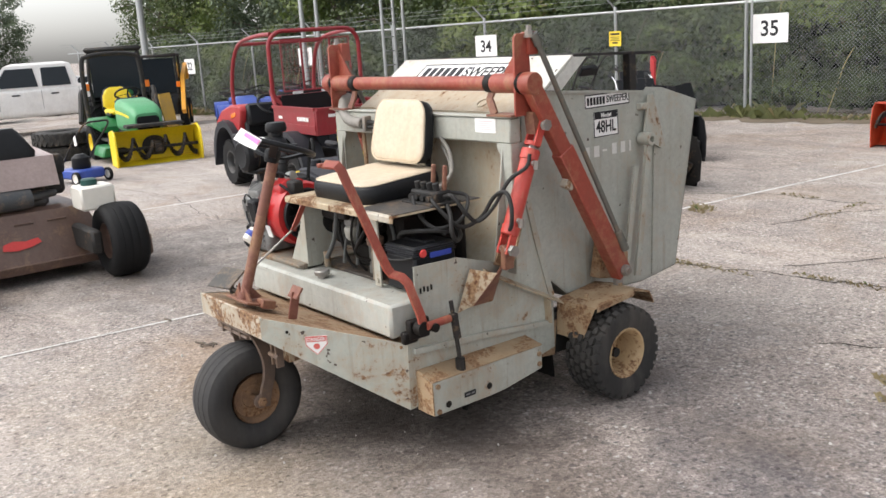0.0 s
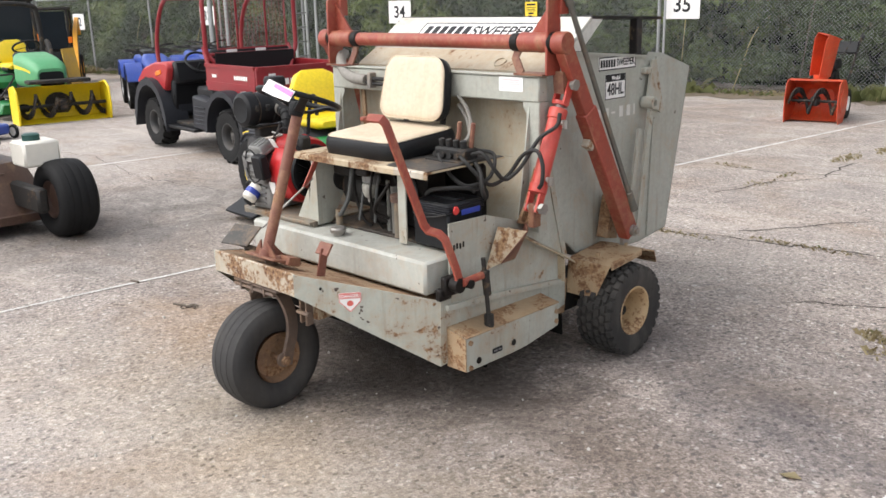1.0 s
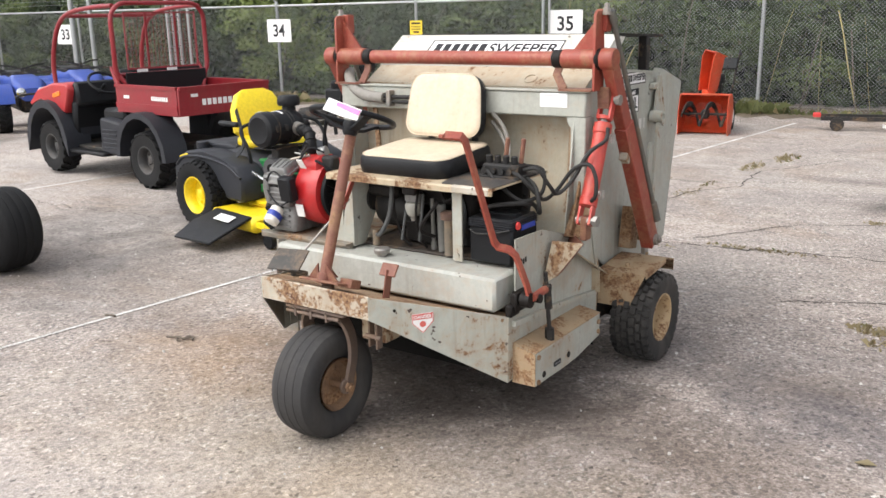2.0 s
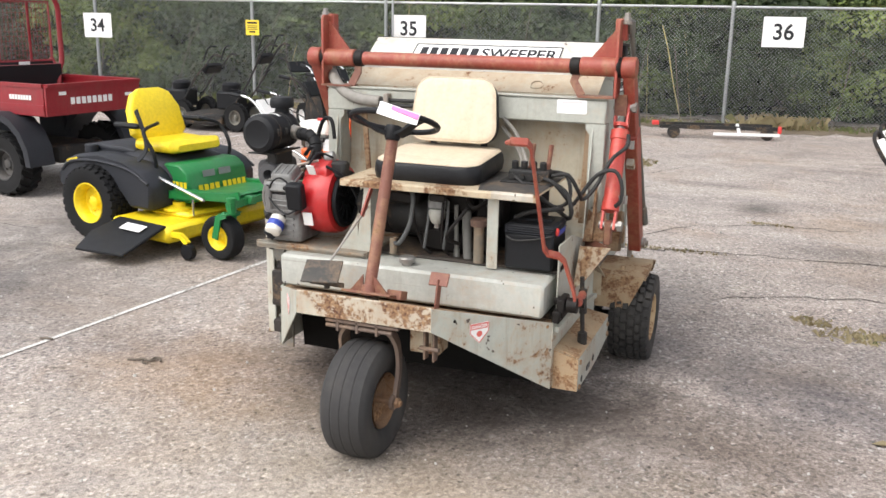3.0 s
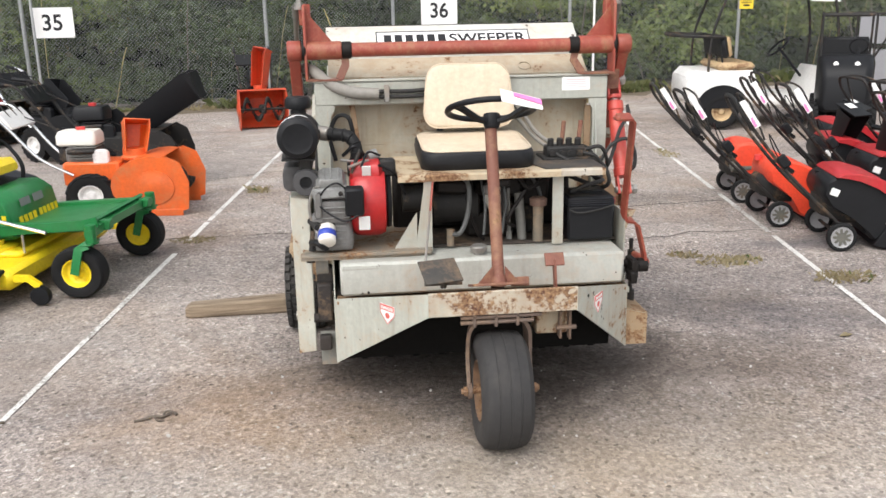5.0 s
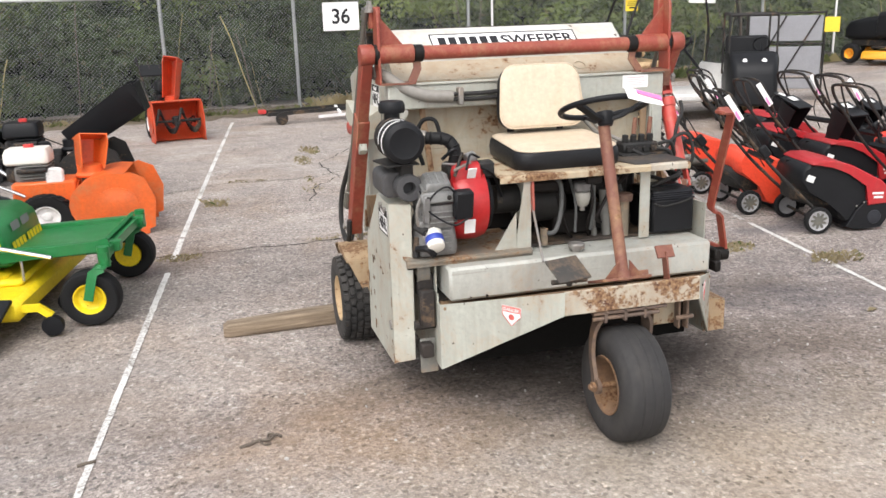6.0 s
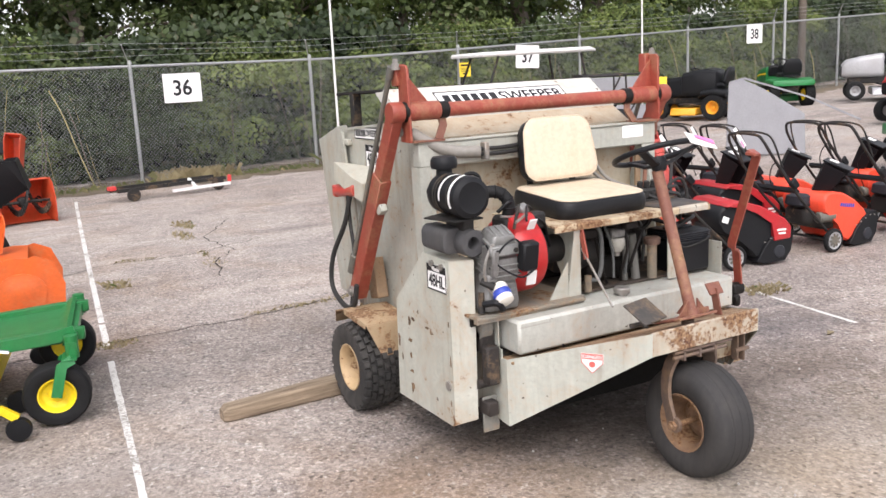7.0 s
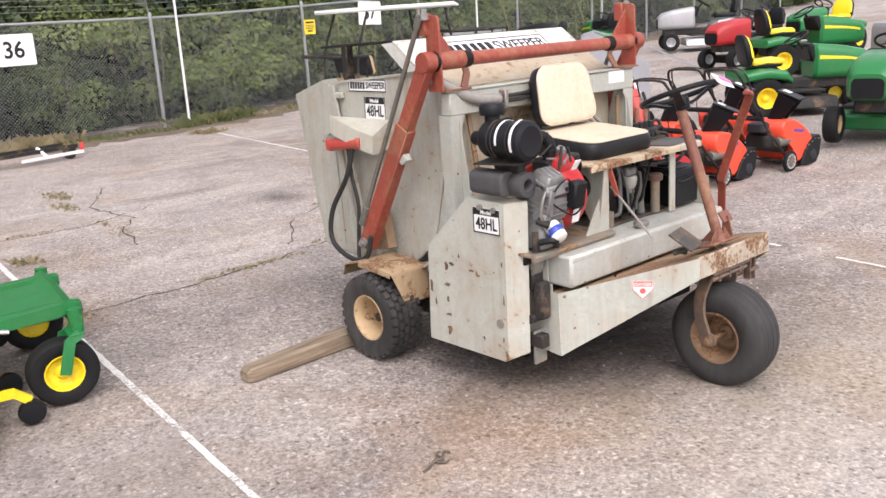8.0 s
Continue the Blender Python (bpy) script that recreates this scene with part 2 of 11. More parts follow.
def leaf_mat(name, dark, light, brown):
    mat, n, l, b = nodes_of(name)
    geo = n.new("ShaderNodeNewGeometry")
    rnd = geo.outputs["Random Per Island"]
    big = noise_tex(n, l, coords(n, l, shift=False), 0.55, 3)
    clump = noise_tex(n, l, coords(n, l, shift=False), 1.9, 3)
    fac = mathn(n, l, "ADD", mathn(n, l, "MULTIPLY", rnd, 0.22), mathn(n, l, "MULTIPLY", ramp(n, l, big, 0.4, 0.62), 0.4))
    c = mixc(n, l, mathn(n, l, "ADD", fac, mathn(n, l, "MULTIPLY", ramp(n, l, clump, 0.4, 0.62), 0.38)), dark, light)
    c = mixc(n, l, ramp(n, l, rnd, 0.93, 0.97), c, brown)
    l.new(c, b.inputs["Base Color"])
    b.inputs["Roughness"].default_value = 0.55
    tr = n.new("ShaderNodeBsdfTranslucent")
    l.new(c, tr.inputs["Color"])
    ms = n.new("ShaderNodeMixShader")
    ms.inputs[0].default_value = 0.3
    l.new(b.outputs[0], ms.inputs[1])
    l.new(tr.outputs[0], ms.inputs[2])
    l.new(ms.outputs[0], n["Material Output"].inputs["Surface"])
    return mat


def wood_mat(name, a, c):
    mat, n, l, b = nodes_of(name)
    vec = coords(n, l, (1.2, 22, 22))
    g = noise_tex(n, l, vec, 2.2, 6, 0.65, 0.4)
    big = noise_tex(n, l, coords(n, l), 4, 3)
    col = mixc(n, l, ramp(n, l, g, 0.3, 0.7), a, c)
    l.new(mixc(n, l, mathn(n, l, "MULTIPLY", ramp(n, l, big, 0.5, 0.75), 0.5), col, (0.12, 0.09, 0.06)), b.inputs["Base Color"])
    b.inputs["Roughness"].default_value = 0.8
    bump(n, l, g, b, 0.5, 0.006)
    return mat


def line_mat():
    """Road paint, worn through to the stones."""
    mat, n, l, b = nodes_of("road_paint")
    vec = coords(n, l, shift=False)
    worn = mathn(n, l, "ADD", mathn(n, l, "MULTIPLY", noise_tex(n, l, vec, 70, 3), 0.5), mathn(n, l, "MULTIPLY", noise_tex(n, l, vec, 2.2, 4), 0.5))
    l.new(mixc(n, l, ramp(n, l, worn, 0.49, 0.6), (0.66, 0.645, 0.615), (0.27, 0.245, 0.22)), b.inputs["Base Color"])
    b.inputs["Roughness"].default_value = 0.8
    return mat


GREY = paint("grey_green_paint", (0.42, 0.43, 0.38), 0.5, rust=0.2, dirt=0.5, dirt_col=(0.24, 0.18, 0.11), chips=0.05, streaks=0.55)
GREY_CLEAN = paint("grey_green_paint_kept", (0.40, 0.41, 0.365), 0.45, rust=0.06, dirt=0.35, dirt_col=(0.25, 0.2, 0.13), chips=0.05, streaks=0.4)
GREY_RUSTY = paint("grey_paint_rusting", (0.46, 0.41, 0.31), 0.6, rust=0.5, dirt=0.5, dirt_col=(0.3, 0.2, 0.1))
TAN_RUST = paint("rusted_plate", (0.27, 0.19, 0.12), 0.75, rust=0.55, dirt=0.6, dirt_col=(0.22, 0.13, 0.07))
BEIGE_SHEET = paint("stained_sheet", (0.46, 0.42, 0.33), 0.6, rust=0.27, dirt=0.85, dirt_col=(0.36, 0.27, 0.15), streaks=0.6)
LIP_SHEET = paint("spotted_lip_sheet", (0.47, 0.41, 0.31), 0.6, rust=0.36, dirt=0.7, dirt_col=(0.33, 0.22, 0.12))
RED_OLD = paint("faded_red_paint", (0.30, 0.056, 0.035), 0.5, rust=0.2, dirt=0.5, dirt_col=(0.14, 0.06, 0.04))
RED_DULL = paint("brown_red_paint", (0.19, 0.07, 0.046), 0.6, rust=0.25, dirt=0.45, dirt_col=(0.13, 0.07, 0.045))
RED_CYL = paint("bright_red_paint", (0.5, 0.06, 0.045), 0.4, rust=0.06, dirt=0.35, dirt_col=(0.2, 0.06, 0.045))
RED_ENGINE = paint("engine_red", (0.45, 0.018, 0.02), 0.3, dirt=0.2)
STEEL = paint("dull_steel", (0.33, 0.32, 0.30), 0.45, rust=0.15, dirt=0.4, metal=0.6)
ROD_GREY = paint("dark_rod_steel", (0.16, 0.16, 0.14), 0.5, rust=0.1, dirt=0.4, metal=0.4)
ALU = paint("engine_aluminium", (0.20, 0.195, 0.185), 0.45, dirt=0.5, dirt_col=(0.06, 0.055, 0.05), metal=0.35)
BLACK_METAL = paint("sooty_black_metal", (0.011, 0.0105, 0.01), 0.7, rust=0.05, dirt=0.25, dirt_col=(0.06, 0.045, 0.035))
# grease, and also the black laid into holes and recesses for shade
GREASE_SHADE = plain("black_grease_and_shade", (0.011, 0.009, 0.008), 0.55, 0, 0.3, 60, 0.4)
RUBBER = paint("tyre_rubber", (0.024, 0.023, 0.022), 0.8, dirt=0.4, dirt_col=(0.17, 0.15, 0.13))
TYRE_DUSTY = paint("dusty_tyre_rubber", (0.026, 0.025, 0.025), 0.75, dirt=0.32, dirt_col=(0.13, 0.115, 0.1))
TYRE_BLACK = plain("black_tyre", (0.011, 0.011, 0.0115), 0.7, 0, 0.2, 40, 0.2)
BLACK_PL = plain("black_plastic", (0.010, 0.0105, 0.012), 0.45, 0, 0.15, 60, 0.12)
DARK_PL = plain("charcoal_plastic", (0.027, 0.0285, 0.034), 0.5, 0, 0.15, 60, 0.12)
VINYL_BLACK = plain("black_vinyl", (0.014, 0.0145, 0.016), 0.42, 0, 0.2, 90, 0.3)
VINYL_CREAM = paint("cream_vinyl", (0.62, 0.52, 0.39), 0.5, dirt=0.6, dirt_col=(0.46, 0.33, 0.2))
HOSE = plain("rubber_hose", (0.03, 0.029, 0.028), 0.55, 0, 0.2, 60, 0.15)
HOSE_GREY = paint("grey_hose", (0.25, 0.235, 0.21), 0.7, dirt=0.4)
RIM_CREAM = paint("cream_rim_paint", (0.55, 0.40, 0.22), 0.55, rust=0.42, dirt=0.4)
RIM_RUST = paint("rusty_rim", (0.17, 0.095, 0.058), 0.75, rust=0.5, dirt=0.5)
WHITE_PL = plain("white_plastic", (0.74, 0.71, 0.64), 0.45, 0, 0.06, 20, 0.05)
WHITE_PAINT = paint("white_paint", (0.78, 0.77, 0.75), 0.4, dirt=0.2)
PAPER = plain("white_paper", (0.8, 0.79, 0.77), 0.7, 0, 0.04, 30, 0.05)
PINK = plain("pink_print", (0.75, 0.2, 0.45), 0.6, 0, 0.08, 40, 0.05)
INK = plain("black_ink", (0.02, 0.02, 0.022), 0.5, 0, 0.1, 60, 0.05)
INK_GREY = plain("grey_ink", (0.2, 0.2, 0.2), 0.6, 0, 0.1, 60, 0.05)
SIGN_RED = plain("sign_red", (0.62, 0.05, 0.045), 0.5, 0, 0.1, 40, 0.05)
STICKER_RED = plain("faded_sticker_red", (0.58, 0.12, 0.1), 0.5, 0, 0.2, 40, 0.05)
SIGN_YELLOW = plain("sign_yellow", (0.85, 0.62, 0.04), 0.5, 0, 0.08, 40, 0.05)
BLUE_LABEL = plain("blue_label", (0.03, 0.06, 0.35), 0.4, 0, 0.1, 40, 0.05)
GALV = plain("galvanised_steel", (0.42, 0.43, 0.43), 0.42, 0.75, 0.15, 25, 0.1)
WIRE = plain("fence_wire", (0.28, 0.29, 0.29), 0.5, 0.3, 0.2, 12, 0.0)
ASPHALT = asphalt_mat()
LINE = line_mat()
# bright, middle and dark leaf plus a black core: hedge light and shade as colour
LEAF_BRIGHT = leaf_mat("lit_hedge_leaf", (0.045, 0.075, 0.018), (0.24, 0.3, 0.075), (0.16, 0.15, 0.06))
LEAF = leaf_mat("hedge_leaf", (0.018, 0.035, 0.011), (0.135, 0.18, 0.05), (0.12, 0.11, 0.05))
LEAF_SHADED = leaf_mat("tree_leaf", (0.011, 0.025, 0.009), (0.075, 0.11, 0.033), (0.1, 0.1, 0.05))
# paler, greyer leaf: the haze of distance mixed into the colour
LEAF_HAZY = leaf_mat("hazy_tree_leaf", (0.055, 0.08, 0.05), (0.2, 0.25, 0.15), (0.1, 0.12, 0.06))
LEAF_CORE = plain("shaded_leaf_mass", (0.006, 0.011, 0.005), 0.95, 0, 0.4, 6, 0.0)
STALK = plain("dry_stalk", (0.34, 0.3, 0.12), 0.8, 0, 0.3, 20, 0.2)
BARK = wood_mat("bark", (0.06, 0.045, 0.035), (0.17, 0.14, 0.11))
DRY_GRASS = leaf_mat("dry_grass", (0.2, 0.155, 0.08), (0.40, 0.34, 0.2), (0.1, 0.13, 0.04))
GRASS = leaf_mat("rough_grass", (0.06, 0.08, 0.025), (0.2, 0.2, 0.08), (0.35, 0.28, 0.15))
TIMBER = wood_mat("weathered_timber", (0.1, 0.07, 0.045), (0.36, 0.28, 0.195))
SOIL = plain("soil", (0.14, 0.11, 0.075), 0.95, 0, 0.35, 9, 0.6)
GREEN = paint("tractor_green", (0.012, 0.17, 0.045), 0.32, dirt=0.15)
YELLOW = paint("tractor_yellow", (0.86, 0.64, 0.015), 0.35, dirt=0.12)
GOLD = paint("golden_yellow", (0.8, 0.36, 0.02), 0.4, dirt=0.2)
ORANGE = paint("orange_paint", (0.74, 0.13, 0.022), 0.4, dirt=0.3, rust=0.05)
ORANGE_DEEP = paint("deep_orange_paint", (0.62, 0.075, 0.025), 0.42, dirt=0.45, dirt_col=(0.1, 0.02, 0.012), rust=0.08)
WINE_BRIGHT = paint("bright_wine_paint", (0.4, 0.02, 0.025), 0.3, dirt=0.15)
ORANGE_RED = paint("orange_red_paint", (0.8, 0.07, 0.03), 0.38, dirt=0.15)
RED = paint("red_paint", (0.42, 0.016, 0.022), 0.4, dirt=0.25)
WINE = paint("dark_red_paint", (0.25, 0.012, 0.02), 0.35, dirt=0.25)
BLUE = paint("blue_plastic", (0.03, 0.075, 0.36), 0.35, dirt=0.2)
BROWN = paint("brown_paint", (0.125, 0.075, 0.058), 0.45, rust=0.08, dirt=0.35, dirt_col=(0.2, 0.15, 0.12))
BROWN_PALE = paint("pale_brown_paint", (0.4, 0.31, 0.29), 0.4, dirt=0.3)
SILVER = paint("silver_paint", (0.42, 0.42, 0.43), 0.35, dirt=0.2, metal=0.3)
CLOTH_GREY = plain("grey_cloth", (0.27, 0.27, 0.285), 0.85, 0, 0.12, 50, 0.25)
CHROME = plain("chrome", (0.62, 0.62, 0.62), 0.22, 0.95, 0.05, 20, 0.05)
AMBER = plain("amber_lens", (0.8, 0.2, 0.02), 0.25, 0, 0.05, 20, 0.05)
OILY = paint("oily_deck", (0.035, 0.028, 0.023), 0.7, rust=0.12, dirt=0.5, dirt_col=(0.1, 0.07, 0.045))


GLASS_DARK = plain("tinted_glass", (0.02, 0.025, 0.03), 0.08, 0.0, 0.1, 3, 0.0)


# ---- mesh building ----
def V(*a):
    return Vector(a)


def rrect(w, h, r, k=4):
    """A rounded rectangle round the origin, as points in a plane."""
    r = min(r, w / 2 - 1e-4, h / 2 - 1e-4)
    out = []
    for cx, cy, a0 in ((w / 2 - r, h / 2 - r, 0), (-w / 2 + r, h / 2 - r, 90), (-w / 2 + r, -h / 2 + r, 180), (w / 2 - r, -h / 2 + r, 270)):
        for i in range(k + 1):
            a = radians(a0 + 90 * i / k)
            out.append((cx + r * math.cos(a), cy + r * math.sin(a)))
    return out


def curve_points(pts, k=6):
    """A smooth line through the points."""
    p = [Vector(q) for q in pts]
    if len(p) < 3:
        return p
    p = [p[0] * 2 - p[1], *p, p[-1] * 2 - p[-2]]
    out = []
    for i in range(1, len(p) - 2):
        for j in range(k):
            t = j / k
            a, b, c, d = p[i - 1 : i + 3]
            out.append(0.5 * (2 * b + (c - a) * t + (2 * a - 5 * b + 4 * c - d) * t**2 + (3 * b - a - 3 * c + d) * t**3))
    return [*out, p[-2]]


AXIS = {"x": (V(0, 1, 0), V(0, 0, 1), V(1, 0, 0)), "y": (V(1, 0, 0), V(0, 0, 1), V(0, 1, 0)), "z": (V(1, 0, 0), V(0, 1, 0), V(0, 0, 1))}


class Mesh:
    def __init__(self):
        self.bm = bmesh.new()

    def box(self, c, size, bevel=0.004, rot=(0, 0, 0)):
        m = pose(*c, *rot)
        made = bmesh.ops.create_cube(self.bm, size=1, matrix=m @ Matrix.Diagonal((*size, 1)))
        self._bevel(made["verts"], min(bevel, min(size) * 0.45))
        return self

    def _bevel(self, verts, bevel, seg=1):
        if bevel > 1e-5:
            edges = list({e for v in verts for e in v.link_edges})
            bmesh.ops.bevel(self.bm, geom=edges, offset=bevel, segments=seg, profile=0.5, affect="EDGES")

    def rings(self, rings, cap=True, closed=True):
        """Skin over rings of equally many points."""
        rows = [[self.bm.verts.new(p) for p in ring] for ring in rings]
        for a, b in zip(rows, rows[1:]):
            n = len(a)
            for i in range(n if closed else n - 1):
                j = (i + 1) % n
                self.bm.faces.new((a[i], a[j], b[j], b[i]))
        if cap:
            for row in (rows[0], rows[-1]):
                try:
                    self.bm.faces.new(row)
                except ValueError:
                    pass
        return self

    def prism(self, poly, axis, lo, hi, bevel=0.0):
        """A flat outline in the plane across an axis, drawn out from lo to hi."""
        u, v, w = AXIS[axis]
        before = set(self.bm.verts)
        self.rings([[u * a + v * b + w * h for a, b in poly] for h in (lo, hi)])
        if bevel:
            self._bevel([q for q in self.bm.verts if q not in before], bevel)
        return self

    def plate(self, pts, thick=0.006, bevel=0.0):
        """A sheet with the given corners and thickness."""
        p = [Vector(q) for q in pts]
        nrm = sum(((p[i] - p[0]).cross(p[i + 1] - p[0]) for i in range(1, len(p) - 1)), Vector()).normalized()
        before = set(self.bm.verts)
        self.rings([[q - nrm * thick / 2 for q in p], [q + nrm * thick / 2 for q in p]])
        if bevel:
            self._bevel([q for q in self.bm.verts if q not in before], bevel)
        return self

    def lathe(self, profile, c, axis="z", seg=28, cap=True):
        """A profile of (radius, height) turned round an axis through c; axis: a letter or a direction."""
        if isinstance(axis, str):
            u, v, w = AXIS[axis]
        else:
            w = Vector(axis).normalized()
            u = w.orthogonal().normalized()
            v = w.cross(u)
        c = Vector(c)
        ring = lambda r, h: [c + w * h + (u * math.cos(2 * math.pi * i / seg) + v * math.sin(2 * math.pi * i / seg)) * max(r, 1e-4) for i in range(seg)]
        return self.rings([ring(r, h) for r, h in profile], cap)

    def cyl(self, a, b, r, r2=None, seg=14, edge=0.0):
        a, b = Vector(a), Vector(b)
        d, r2 = (b - a).length, r if r2 is None else r2
        prof = [(r, 0), (r2, d)] if not edge else [(r - edge, 0), (r, edge), (r2, d - edge), (r2 - edge, d)]
        return self.lathe(prof, a, b - a, seg)

    def sweep(self, pts, section, up=(0, 0, 1), closed=False):
        """A section (points across, up) carried along a line."""
        p = [Vector(q) for q in pts]
        rings = []
        side_old = None
        for i, q in enumerate(p):
            a, b = p[max(i - 1, 0)], p[min(i + 1, len(p) - 1)]
            if closed:
                a, b = p[i - 1], p[(i + 1) % len(p)]
            t = (b - a).normalized()
            if side_old is None:
                u = Vector(up)
                side = t.cross(u) if abs(t.dot(u)) < 0.95 else t.orthogonal()
            else:
                side = side_old - t * side_old.dot(t)
            side.normalize()
            side_old = side
            over = side.cross(t)
            rings.append([q + side * x + over * y for x, y in section])
        return self.rings(rings + [rings[0]] if closed else rings, cap=not closed)

    def tube(self, pts, r, seg=8, smooth=True, k=6, closed=False):
        p = curve_points(pts, k) if smooth and not closed else pts
        return self.sweep(p, [(r * math.cos(2 * math.pi * i / seg), r * math.sin(2 * math.pi * i / seg)) for i in range(seg)], closed=closed)

    def bar(self, pts, w, t, up=(0, 0, 1), smooth=False):
        """A flat bar: w across, t thick towards up."""
        p = curve_points(pts) if smooth else pts
        return self.sweep(p, [(w / 2, t / 2), (-w / 2, t / 2), (-w / 2, -t / 2), (w / 2, -t / 2)], up)

    def loft(self, rows, axis="y", k=4):
        """Rounded rectangles along an axis: rows of (place along it, width, height, corner, shift across, shift up)."""
        u, v, w = AXIS[axis]
        return self.rings([[u * (a + sx) + v * (b + sz) + w * h for a, b in rrect(wd, ht, r, k)] for h, wd, ht, r, sx, sz in rows])

    def torus(self, c, R, r, axis=(0, 0, 1), seg=36, sec=10):
        w = Vector(axis).normalized()
        u = w.orthogonal().normalized()
        v, c = w.cross(u), Vector(c)
        pts = [c + (u * math.cos(2 * math.pi * i / seg) + v * math.sin(2 * math.pi * i / seg)) * R for i in range(seg)]
        return self.tube(pts, r, sec, closed=True)


def part(name, m, material, parent=None, label="", smooth=38):
    """Links a built mesh as one object, under a thing or a part of it."""
    bm = m.bm if isinstance(m, Mesh) else m
    bmesh.ops.recalc_face_normals(bm, faces=bm.faces)
    me = bpy.data.meshes.new(name)
    bm.to_mesh(me)
    bm.free()
    me.materials.append(material)
    if smooth:
        me.polygons.foreach_set("use_smooth", [True] * len(me.polygons))
        me.set_sharp_from_angle(angle=radians(smooth))
    ob = new(name, me)
    if parent is not None:
        ob.parent = parent
    if label:
        ob["label"] = label
    return ob


def thing(name, label, category, m=None, group="", kind=""):
    ob = new(name)
    ob.empty_display_size = 0.1
    if m is not None:
        ob.matrix_basis = m
    return tagged(ob, label, category, group, kind)


def text_part(name, words, size, m, material, parent, squeeze=1.0, bold=0.018):
    """Flat lettering on the plane of m, its middle at m's place, reading along m's x."""
    cu = bpy.data.curves.new(name, "FONT")
    cu.body, cu.size, cu.align_x, cu.align_y, cu.extrude, cu.offset = words, size, "CENTER", "CENTER", 0.0006, size * bold
    tmp = bpy.data.objects.new(name, cu)
    scene.collection.objects.link(tmp)
    bpy.context.view_layer.update()
    me = bpy.data.meshes.new_from_object(tmp.evaluated_get(bpy.context.evaluated_depsgraph_get()))
    bpy.data.objects.remove(tmp)
    bpy.data.curves.remove(cu)
    me.transform(m @ Matrix.Diagonal((squeeze, 1, 1, 1)))
    me.materials.clear()
    me.materials.append(material)
    ob = new(name, me)
    ob.parent = parent
    return ob


def bars(parent, m, rows, material, name="print"):
    """Unreadable print: bars of (x, y, width, height) on the plane of m."""
    for x, y, w, h in rows:
        k = Mesh()
        k.plate([m @ V(x - w / 2, y - h / 2, 0), m @ V(x + w / 2, y - h / 2, 0), m @ V(x + w / 2, y + h / 2, 0), m @ V(x - w / 2, y + h / 2, 0)], 0.0012)
        last = part(name, k, material, parent, smooth=0)
    return last


def face(o, x, y):
    """A plane at o whose x and y run along the given ways."""
    x, y = Vector(x).normalized(), Vector(y).normalized()
    z = x.cross(y)
    return Matrix((
        (x.x, y.x, z.x, o[0]), (x.y, y.y, z.y, o[1]), (x.z, y.z, z.z, o[2]), (0, 0, 0, 1)))


